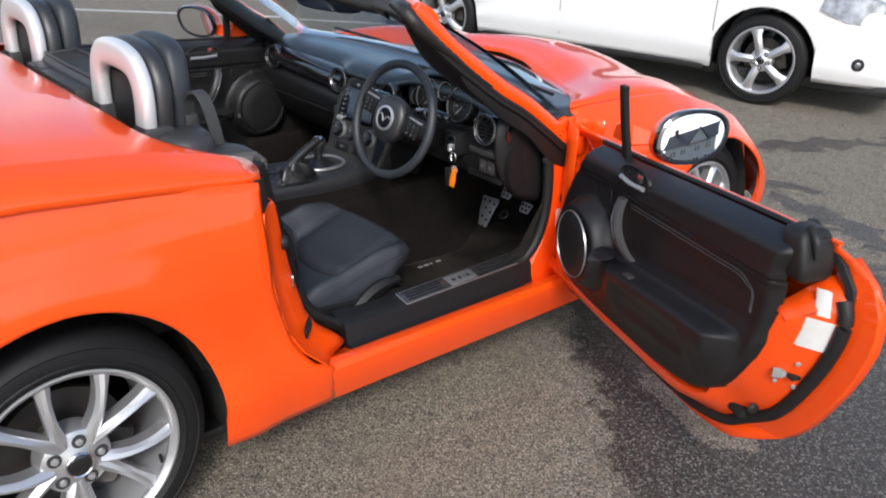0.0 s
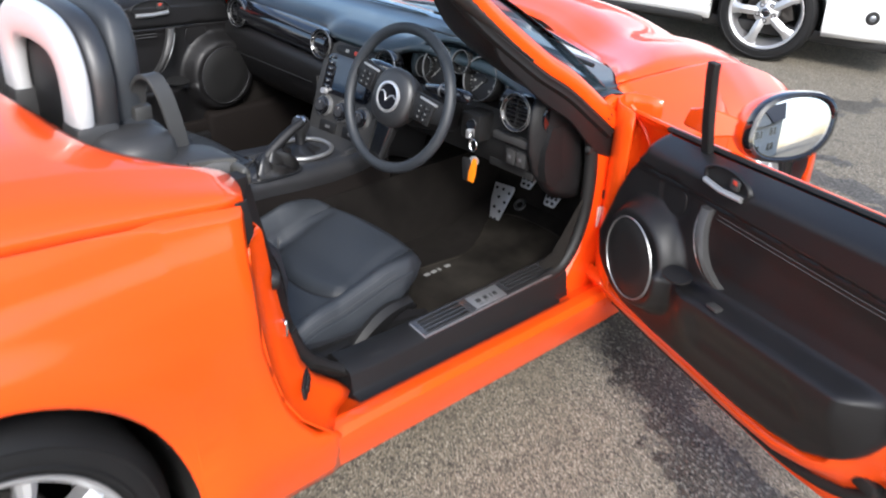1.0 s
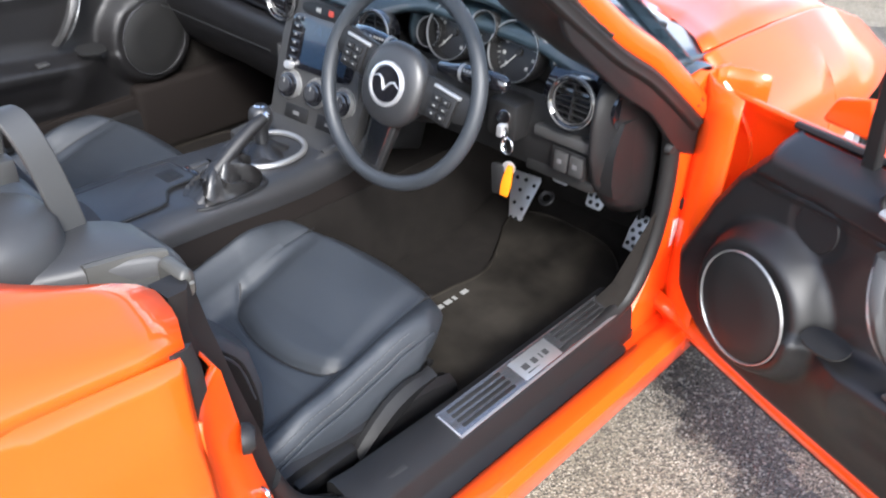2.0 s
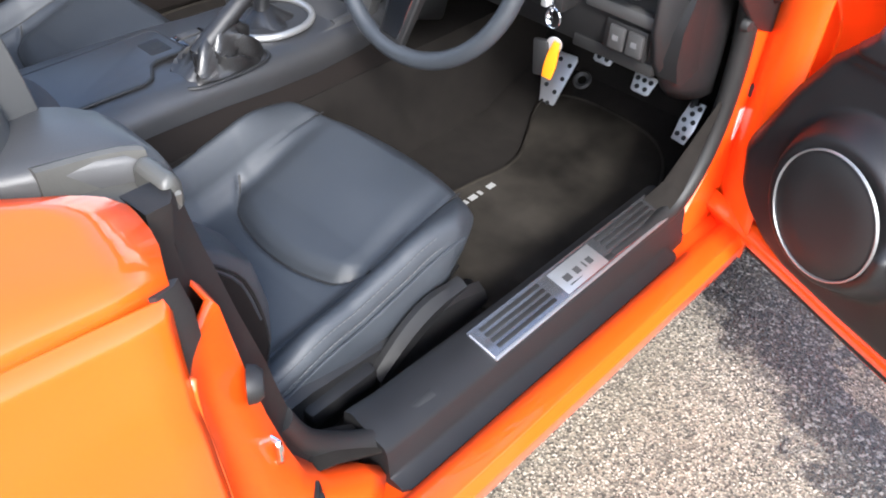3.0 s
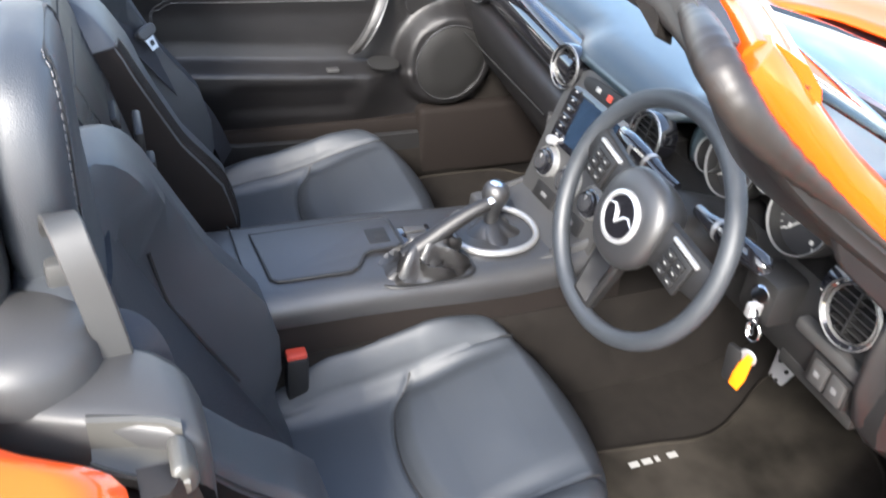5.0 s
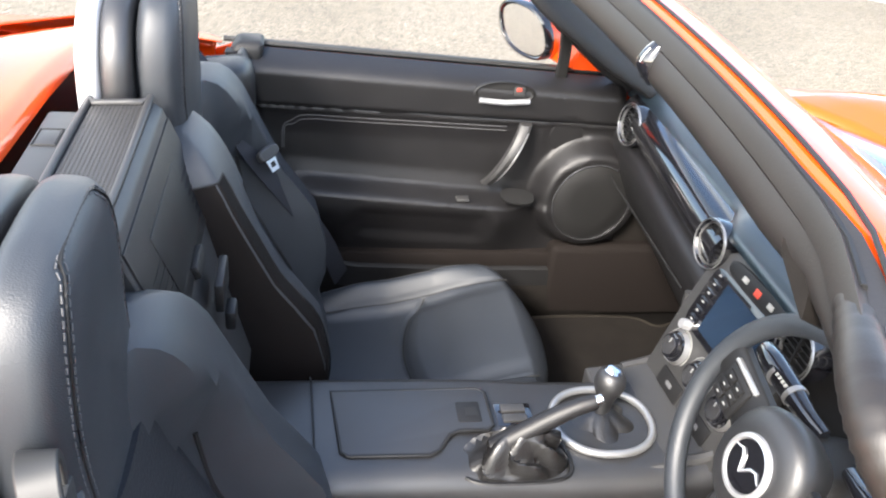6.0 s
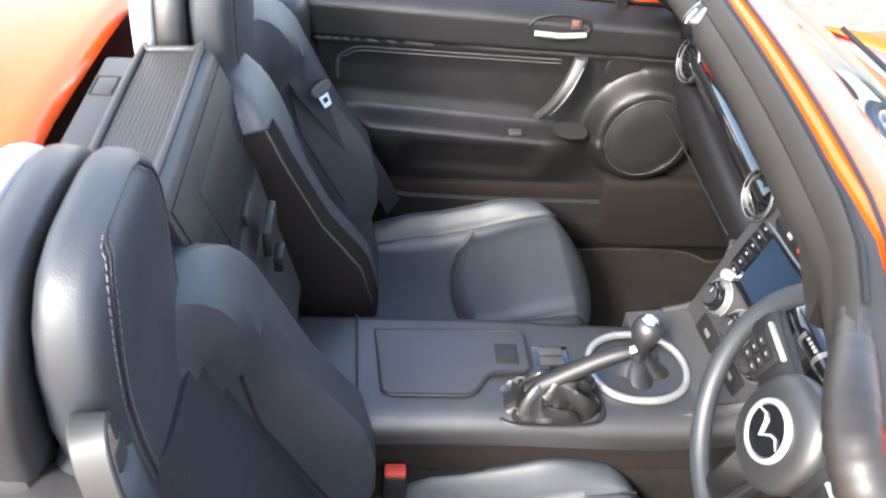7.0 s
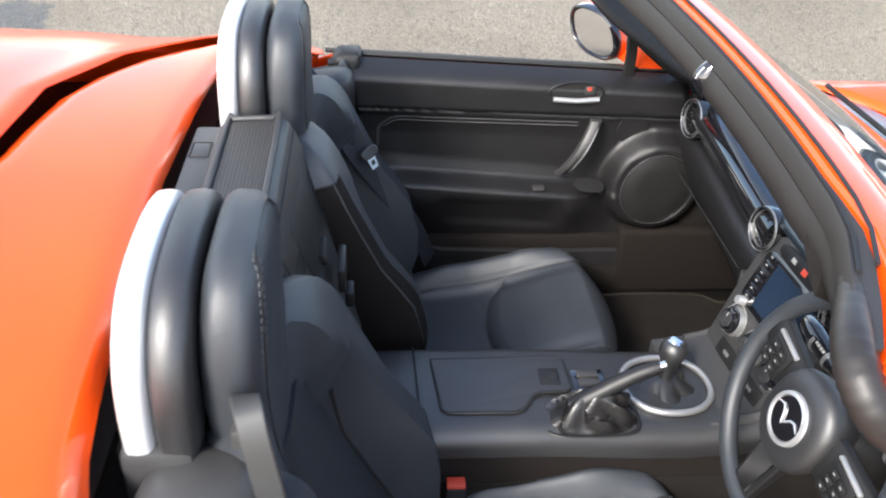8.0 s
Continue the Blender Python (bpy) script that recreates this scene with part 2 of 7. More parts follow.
def spl(pts, n=8, closed=False):
    """A smooth curve through points (Catmull-Rom)."""
    p = [Vector(q) for q in pts]
    k = len(p)
    out = []
    for i in range(k if closed else k - 1):
        a, b, c, d = (p[(i - 1) % k], p[i], p[(i + 1) % k], p[(i + 2) % k]) if closed else \
            (p[max(i - 1, 0)], p[i], p[i + 1], p[min(i + 2, k - 1)])
        for j in range(n):
            t = j / n
            out.append(0.5 * ((2 * b) + (c - a) * t + (2 * a - 5 * b + 4 * c - d) * t * t + (3 * b - a - 3 * c + d) * t ** 3))
    if not closed:
        out.append(p[-1])
    return out


def lerp(table, x):
    """A value from rows (x, value)."""
    if x <= table[0][0]:
        return table[0][1]
    for (a, u), (b, v) in zip(table, table[1:]):
        if x <= b:
            return u + (v - u) * (x - a) / (b - a)
    return table[-1][1]


def step(a, b, x):
    t = min(1, max(0, (x - a) / (b - a)))
    return t * t * (3 - 2 * t)


def loft(rings, closed=True, caps=True, loop=False):
    """Skin over rings of equally many points. closed: each ring is a loop."""
    bm = bmesh.new()
    vs = [[bm.verts.new(p) for p in r] for r in rings]
    k, n = len(vs), len(vs[0])
    for i in range(k if loop else k - 1):
        a, b = vs[i], vs[(i + 1) % k]
        for j in range(n if closed else n - 1):
            q = (a[j], a[(j + 1) % n], b[(j + 1) % n], b[j])
            bm.faces.new(q)
    if caps and closed and not loop:
        bm.faces.new(vs[0][::-1])
        bm.faces.new(vs[-1])
    bmesh.ops.remove_doubles(bm, verts=bm.verts, dist=1e-5)
    bmesh.ops.recalc_face_normals(bm, faces=bm.faces)
    return bm


def tube(path, r, n=10, closed=False, flat=1.0, up=(0, 0, 1)):
    """A round or flattened bar along a path; r may be one radius or one for each point."""
    p = [Vector(q) for q in path]
    rings = []
    for i, q in enumerate(p):
        a = p[(i - 1) % len(p)] if closed or i else q
        b = p[(i + 1) % len(p)] if closed or i < len(p) - 1 else q
        d = (b - a).normalized()
        s = d.cross(Vector(up))
        s = s.normalized() if s.length > 1e-4 else d.orthogonal().normalized()
        u = s.cross(d).normalized()
        rr = r[i] if isinstance(r, (list, tuple)) else r
        rings.append([q + s * (rr * math.cos(t)) + u * (rr * flat * math.sin(t)) for t in (2 * math.pi * j / n for j in range(n))])
    return loft(rings, loop=closed)


def box(x0, x1, y0, y1, z0, z1, r=0.004, seg=2, m=None):
    bm = bmesh.new()
    bmesh.ops.create_cube(bm, size=1)
    for v in bm.verts:
        v.co = ((x0 + x1) / 2 + v.co.x * (x1 - x0), (y0 + y1) / 2 + v.co.y * (y1 - y0), (z0 + z1) / 2 + v.co.z * (z1 - z0))
    r = min(r, 0.45 * min(x1 - x0, y1 - y0, z1 - z0))
    if r > 0:
        bmesh.ops.bevel(bm, geom=bm.edges[:], offset=r, segments=seg, affect="EDGES", profile=0.5)
    if m:
        bm.transform(m)
    return bm


def lathe(profile, n=32, m=None, closed=False):
    """Turn (radius, height) rows about z."""
    rings = [[(r * math.cos(a), r * math.sin(a), h) for a in (2 * math.pi * j / n for j in range(n))] for r, h in profile]
    bm = loft(rings, caps=not closed, loop=closed)
    if m:
        bm.transform(m)
    return bm


def plate(outline, depth, m=None, r=0.0):
    """A flat piece of the outline (x, y), from z = 0 to depth."""
    bm = bmesh.new()
    a = [bm.verts.new((x, y, 0)) for x, y in outline]
    b = [bm.verts.new((x, y, depth)) for x, y in outline]
    bm.faces.new(a[::-1])
    bm.faces.new(b)
    k = len(a)
    for i in range(k):
        bm.faces.new((a[i], a[(i + 1) % k], b[(i + 1) % k], b[i]))
    bmesh.ops.recalc_face_normals(bm, faces=bm.faces)
    if r:
        rim = [e for e in bm.edges if abs(e.verts[0].co.z - e.verts[1].co.z) < 1e-6]
        bmesh.ops.bevel(bm, geom=rim, offset=r, segments=2, affect="EDGES", profile=0.5)
    if m:
        bm.transform(m)
    return bm


def flip(bm):
    """The same piece for the other side of the car."""
    bm.transform(Matrix.Diagonal((-1, 1, 1, 1)))
    bmesh.ops.reverse_faces(bm, faces=bm.faces)
    return bm


def join(*bms):
    out = bmesh.new()
    for b in bms:
        me = bpy.data.meshes.new("joined")
        b.to_mesh(me)
        b.free()
        out.from_mesh(me)
        bpy.data.meshes.remove(me)
    return out


def face_to(origin, normal, up=(0, 0, 1)):
    """A pose whose z is the normal and whose y is nearest to up."""
    z = Vector(normal).normalized()
    x = Vector(up).cross(z).normalized()
    y = z.cross(x)
    return Matrix.Translation(origin) @ Matrix((x, y, z)).transposed().to_4x4()


def oval(rx, ry, n=32, power=2.0):
    return [(math.copysign(abs(math.cos(a)) ** (2 / power), math.cos(a)) * rx, math.copysign(abs(math.sin(a)) ** (2 / power), math.sin(a)) * ry)
            for a in (2 * math.pi * j / n for j in range(n))]


def thing(name, label, category, m=None, group="", kind=""):
    ob = new(name)
    ob.matrix_basis = m or Matrix()
    return tagged(ob, label, category, group, kind)

# ---- ground ----


def ground():
    bm = bmesh.new()
    bmesh.ops.create_grid(bm, x_segments=2, y_segments=2, size=400)
    return tagged(part("ground", bm, ASPHALT), "worn grey-brown asphalt forecourt with damp dark patches", "ground", kind="structure")


ground()

# ---- the sports car: painted body ----
car = thing("sports_car", "bright orange two-seat roadster with its roof down and one door open", "car", CAR)

HUB = (-0.045, 0.352)
ARCH = 0.376
ARCH_FRONT = 0.326
ARCH_TOP = 0.392
WING_FOOT = 0.262
JAMB_EDGE = [(0.20, 0.61), (0.385, 0.59), (0.405, 0.535), (0.45, 0.497), (0.49, 0.474), (0.64, 0.434), (0.82, 0.424), (0.905, 0.434), (0.98, 0.434)]
SIDE = [(0.19, 0.790), (0.225, 0.812), (0.26, 0.832), (0.33, 0.852), (0.40, 0.864), (0.43, 0.861), (0.50, 0.858), (0.60, 0.862), (0.70, 0.864),
        (0.78, 0.858), (0.84, 0.846), (0.87, 0.835), (0.90, 0.828), (0.96, 0.812)]


def crease_z(y):
    return lerp([(-0.9, 0.935), (-0.4, 0.972), (-0.05, 0.960), (0.14, 0.940), (0.30, 0.920), (0.46, 0.899)], y)


def side_x(y, z):
    x = lerp(SIDE, z)
    rr = math.hypot(y - HUB[0], z - HUB[1])
    x += 0.014 * math.exp(-((rr - 0.40) / 0.06) ** 2)
    x -= 0.020 * step(0.0, 0.45, y) * step(0.42, 0.6, z)
    x -= 0.20 * max(0, -y - 0.35) ** 2 / 0.3
    return x


def quarter():
    """The flank behind the door, with the wheel arch cut out of it."""
    edge = ARCH_FRONT
    cols = [-0.84, -0.72, -0.58, -0.48, -0.40, -ARCH - 0.004] + [(ARCH if a < 0 else edge) * math.sin(radians(a)) for a in [-90, -87] + list(range(-84, 85, 6)) + [87, 90]] + [edge + 0.004]
    rows = 30
    rings = []
    for y in cols:
        k = y / (ARCH if y < 0 else edge)
        y += HUB[0]
        zb = WING_FOOT if abs(k) > 1 + 1e-6 else HUB[1] + ARCH_TOP * math.sqrt(max(0, 1 - k * k))
        zt = crease_z(y) - 0.002
        rings.append([(side_x(y, z), y, z) for z in (zb + (zt - zb) * j / rows for j in range(rows + 1))])
    for s in (0.25, 0.5, 0.75, 0.93, 1.0):
        ring = []
        for j in range(rows + 1):
            z = WING_FOOT + (crease_z(0.45) - WING_FOOT) * j / rows
            y = HUB[0] + edge + 0.004 + (lerp(JAMB_EDGE, z) - HUB[0] - edge - 0.004) * s
            z = WING_FOOT + (crease_z(y) - 0.002 - WING_FOOT) * j / rows
            ring.append((side_x(y, z) - (0.006 if s == 1.0 else 0), y, z))
        rings.append(ring)
    return loft(rings, closed=False, caps=False)


TOP = [(0, 0.826, 0.0), (0.08, 0.816, 0.020), (0.16, 0.79, 0.038), (0.28, 0.73, 0.057), (0.42, 0.63, 0.073), (0.58, 0.48, 0.083),
       (0.78, 0.25, 0.089), (1.0, 0.0, 0.091)]


def top_point(s, y):
    x = lerp([(a, b) for a, b, c in TOP], s)
    z = crease_z(y) + lerp([(a, c) for a, b, c in TOP], s)
    x -= (0.020 * step(0.0, 0.45, y) + 0.20 * max(0, -y - 0.35) ** 2 / 0.3) * (x / 0.82)
    z -= 0.022 * step(0.18, 0.46, y) * step(0.02, 0.22, s)
    z -= 0.05 * step(-0.35, -0.9, y) * s if y < -0.35 else 0
    return Vector((x, y, z))


def far_drop(x, y):
    """The passenger-side shoulder falls away faster behind the cabin."""
    return 0.050 * step(0.32, 0.05, y) * min(1.0, abs(x) / 0.80) ** 2


def cover_rear(x):
    # passenger-side curve follows a dark reflection in the paint, not a panel edge
    return lerp([(0.0, -0.002), (0.13, 0.008), (0.24, 0.020), (0.339, 0.040), (0.422, 0.070), (0.475, 0.098), (0.528, 0.131), (0.565, 0.163), (0.598, 0.197), (0.65, 0.245), (0.70, 0.285), (0.9, 0.33)] if x < 0 else
                [(0.0, -0.002), (0.15, -0.050), (0.30, -0.105), (0.50, -0.17), (0.66, -0.26), (0.76, -0.36), (0.9, -0.42)], abs(x))


def cover_front(x):
    return lerp([(0.0, 0.240), (0.30, 0.247), (0.45, 0.257), (0.57, 0.268), (0.62, 0.283), (0.66, 0.310), (0.690, 0.345), (0.710, 0.384), (0.720, 0.415), (0.731, 0.440), (0.745, 0.451), (0.761, 0.453), (0.784, 0.448), (0.81, 0.436), (0.83, 0.430)], abs(x))


def deck_cover():
    svals = [0, 0.03, 0.06, 0.1, 0.14, 0.18, 0.22, 0.235, 0.25, 0.26, 0.27, 0.28, 0.29, 0.30, 0.31, 0.325, 0.34, 0.37, 0.40, 0.44, 0.5, 0.58, 0.68, 0.78, 0.9, 1.0]
    rings = []
    for sgn, seq in ((1, svals), (-1, svals[::-1][1:])):
        for s in seq:
            ring = []
            x0 = top_point(s, 0.2).x
            a, b = cover_rear(sgn * x0), cover_front(x0)
            for j in range(19):
                y = a + (b - a) * j / 18
                p = top_point(s, y)
                p.z -= 0.012 * (math.exp(-((b - y) / 0.012) ** 2) * (1 - 0.85 * step(0.60, 0.70, x0)) + 0.9 * math.exp(-((y - a) / 0.012) ** 2))
                if s == 0:
                    p.x -= 0.003
                    p.z -= 0.008
                ring.append((sgn * p.x, p.y, p.z - (far_drop(p.x, p.y) if sgn < 0 else 0)))
            rings.append(ring)
    return loft(rings, closed=False, caps=False)


def tail_top():
    svals = [0, 0.04, 0.08, 0.12, 0.16, 0.2, 0.26, 0.34, 0.42, 0.58, 0.78, 1.0]
    rings = []
    for sgn, seq in ((1, svals), (-1, svals[::-1][1:])):
        for s in seq:
            # wider passenger-side gap stands in for that dark reflection
            b = cover_rear(sgn * top_point(s, 0.2).x) - (0.006 if sgn > 0 else 0.006 + 0.016 * step(0.0, 0.3, s))
            ring = []
            for j in range(17):
                y = -0.88 + (b + 0.88) * j / 16
                p = top_point(s, y)
                p.z += 0.010 * math.exp(-((b - y) / 0.03) ** 2) * step(0.0, 0.1, s)
                if s == 0:
                    p.x -= 0.003
                    p.z -= 0.008
                ring.append((sgn * p.x, p.y, p.z - (far_drop(p.x, p.y) if sgn < 0 else 0)))
            rings.append(ring)
    return loft(rings, closed=False, caps=False)


for sgn, nm in ((1, "rear_wing"), (-1, "rear_wing")):
    bm = quarter()
    if sgn < 0:
        for v in bm.verts:
            v.co.z -= far_drop(0.82, v.co.y) * step(0.55, 0.92, v.co.z)
        flip(bm)
    part(nm, bm, PAINT, car, solid=0.006)
part("roof_cover", deck_cover(), PAINT, car, "glossy orange roof cover behind the seats", solid=0.003)
part("boot_lid", tail_top(), PAINT, car, solid=0.003)

# tail and nose close the ends of the body
tail = []
for y, k in ((-0.86, 1.0), (-0.98, 0.97), (-1.05, 0.90)):
    tail.append([(x * k, y, z) for x, z in ((0.70, 0.24), (0.745, 0.40), (0.755, 0.62), (0.72, 0.82), (0.55, 0.88), (0, 0.90), (-0.55, 0.88), (-0.72, 0.82),
                                           (-0.755, 0.62), (-0.745, 0.40), (-0.70, 0.24))])
part("rear_bumper", loft(tail), PAINT, car)

AXLE_F, ARCH_F, HUBZ_F = 2.27, 0.345, 0.335


def fender_top(y):
    return lerp([(1.5, 0.868), (1.65, 0.876), (1.9, 0.872), (2.05, 0.860), (2.18, 0.834), (2.38, 0.768), (2.55, 0.694), (2.71, 0.588), (2.82, 0.470), (2.95, 0.370), (3.1, 0.300)], y)


def bonnet_top(y):
    return lerp([(1.5, 0.868), (1.65, 0.876), (1.9, 0.870), (2.1, 0.850), (2.24, 0.822), (2.43, 0.762), (2.64, 0.684), (2.87, 0.598), (3.1, 0.520)], y)


def nose_in(y):
    return 0.55 * max(0, y - 2.45) ** 2


def fender_x(y, z):
    t = fender_top(y)
    d = t - z
    x = 0.862 - nose_in(y) - 0.012 * step(2.0, 1.55, y)
    rr = math.hypot(y - AXLE_F, z - HUBZ_F)
    x += 0.012 * math.exp(-((rr - 0.37) / 0.05) ** 2)
    x -= 0.15 * max(0, 0.16 - d) ** 1.6 / 0.16 ** 1.6 * 0.9
    x -= 0.05 * step(0.36, 0.20, z)
    return x


def fender():
    edge = math.sqrt(ARCH_F ** 2 - (HUBZ_F - 0.22) ** 2)
    cols = [1.575, 1.62, 1.70, 1.80, 1.88] + [AXLE_F + edge * math.sin(radians(a)) for a in range(-90, 91, 6)] + [2.64, 2.72, 2.82, 2.92, 3.02, 3.10]
    rings = []
    for y in cols:
        d = abs(y - AXLE_F)
        zb = 0.22 if d >= edge - 1e-6 else HUBZ_F + math.sqrt(max(0, ARCH_F ** 2 - d * d))
        zt = fender_top(y) - 0.004
        rings.append([(fender_x(y, z), y, z) for z in (zb + (zt - zb) * (1 - (1 - j / 26) ** 1.5) for j in range(27))])
    return loft(rings, closed=False, caps=False)


def bonnet_rear(x):
    return lerp([(0, 1.978), (0.15, 1.95), (0.37, 1.842), (0.50, 1.78), (0.58, 1.732), (0.65, 1.66), (0.71, 1.575), (0.9, 1.57)], abs(x))


def bonnet():
    rings = []
    ys = [1.66 + (3.10 - 1.66) * i / 24 for i in range(25)]
    us = [i / 14 for i in range(15)]
    for y in ys:
        xe = fender_x(y, fender_top(y) - 0.004) - 0.006
        half = []
        for u in us:
            x = xe * (1 - u)
            mid = step(0.05, 0.40, u)
            z = fender_top(y) * (1 - mid) + bonnet_top(y) * mid + 0.022 * step(0.0, 0.12, u) * (1 - 0.7 * step(2.1, 2.5, y)) - 0.020 * math.exp(-((u - 0.42) / 0.16) ** 2) + 0.012 * step(0.5, 1.0, u)
            k = (y - 1.66) / 1.44
            half.append((x, bonnet_rear(x) * (1 - k) + 3.10 * k + 0.07 * u * step(2.2, 3.1, y), z - 0.034 * step(0.16, 0.0, k) * step(0.0, 0.15, u)))
        ring = half + [(-p[0], p[1], p[2]) for p in half[::-1][1:]]
        rings.append(ring)
    return loft(rings, closed=False, caps=False)


for sgn in (1, -1):
    bm = fender()
    if sgn < 0:
        flip(bm)
    part("front_wing", bm, PAINT, car, solid=0.006)
part("bonnet", bonnet(), PAINT, car, "glossy orange bonnet with raised wing crests", solid=0.006)
nose = []
for y, k, d in ((3.05, 1.0, 0), (3.14, 0.94, 0.02), (3.20, 0.80, 0.06)):
    nose.append([(x * k, y, z) for x, z in ((0.60, 0.22), (0.63, 0.30), (0.60, 0.37 - d), (0.45, 0.48 - d), (0, 0.53 - d), (-0.45, 0.48 - d),
                                           (-0.60, 0.37 - d), (-0.63, 0.30), (-0.60, 0.22))])
part("front_bumper", loft(nose), PAINT, car)


def sill():
    """The rocker panel below the door opening, from flank to the step."""
    sec = [(0.74, 0.195), (0.80, 0.200), (0.822, 0.212), (0.842, 0.26), (0.855, 0.31), (0.856, 0.325), (0.843, 0.337), (0.818, 0.338), (0.800, 0.329), (0.791, 0.317), (0.74, 0.300)]
    ys = [0.42, 0.46, 0.50, 0.55, 0.60, 0.66, 0.70, 0.75, 0.95, 1.15, 1.35, 1.45, 1.52, 1.575, 1.70, 1.88]
    rings = []
    for y in ys:
        lift = 0.026 + 0.020 * (1 - step(0.4, 1.6, y))
        ring = []
        for x, z in sec:
            zz = z + lift
            if y <= 0.56 or y >= 1.575:
                zz = min(zz, 0.358)
            x -= 0.010 * step(0.62, 0.44, y) * step(0.75, 0.82, x)
            ring.append((x, y, zz))
        rings.append(ring)
    return loft(rings)


for sgn in (1, -1):
    bm = sill()
    if sgn < 0:
        flip(bm)
    part("sill_panel", bm, PAINT, car, bevel=0.002)


def rear_jamb():
    """The painted door shut face behind the opening."""
    rings = []
    for z, y0, y1, xi in ((0.345, 0.60, 0.700, 0.745), (0.37, 0.575, 0.675, 0.740), (0.42, 0.522, 0.615, 0.735), (0.48, 0.488, 0.578, 0.732),
                          (0.55, 0.470, 0.556, 0.73), (0.62, 0.456, 0.538, 0.728), (0.70, 0.450, 0.522, 0.726), (0.76, 0.446, 0.512, 0.724), (0.785, 0.448, 0.508, 0.723), (0.798, 0.450, 0.500, 0.722)):
        z, y0, y1 = z + 0.032, y0 - 0.021, y1 - 0.016
        xo = side_x(0.44, z) - 0.006
        rings.append([(xo, y0 - 0.001, z), (xo - 0.012, y0 - 0.006, z), (xo - 0.026, y0 + 0.004, z), (0.79, y0 + (0.46 - 0.22 * step(0.70, 0.79, z)) * (y1 - y0), z),
                      (0.775, y0 + (0.78 - 0.20 * step(0.70, 0.79, z)) * (y1 - y0), z), (0.76, y1 - 0.004, z), (xi, y1, z), (xi - 0.03, y1 - 0.02, z)])
    return loft(rings, closed=False, caps=False)


def front_jamb():
    """The painted hinge pillar in front of the opening."""
    rings = []
    for z, ya, yb in ((0.30, 1.30, 1.60), (0.345, 1.36, 1.60), (0.38, 1.40, 1.60), (0.45, 1.445, 1.60), (0.55, 1.47, 1.60), (0.65, 1.475, 1.60), (0.72, 1.468, 1.60),
                      (0.78, 1.462, 1.60), (0.83, 1.48, 1.60), (0.858, 1.52, 1.60)):
        rings.append([(0.730, ya + 0.02, z), (0.738, ya, z), (0.752, ya + 0.012, z), (0.756, ya + 0.05, z), (0.758, 1.555, z), (0.765, 1.585, z), (0.80, 1.60, z), (0.845, 1.60, z)])
    return loft(rings, closed=False, caps=False)


for sgn in (1, -1):
    for nm, fn in (("rear_door_jamb", rear_jamb), ("hinge_pillar", front_jamb)):
        bm = fn()
        if sgn < 0:
            flip(bm)
        part(nm, bm, JAMB, car, solid=0.004)

# dark wells behind the wheel arches, and the underbody
for yc, rz, zc in ((HUB[0], ARCH_TOP + 0.012, HUB[1]), (AXLE_F, ARCH_F + 0.012, HUBZ_F)):
    for sgn in (1, -1):
        rings = []
        for x in (0.45, 0.60, 0.72, 0.79):
            rings.append([(sgn * x, yc + rz * math.cos(radians(a)) * (0.89 if yc < 1 and a < 90 else 1), zc + rz * math.sin(radians(a))) for a in range(-10, 191, 8)])
        bm = loft(rings, closed=False, caps=False)
        part("wheel_arch_liner", bm, RUBBER, car, solid=0.004)
part("underbody", box(-0.70, 0.70, -0.95, 2.72, 0.19, 0.22, 0.01), PLASTIC, car)

# ---- wheels ----


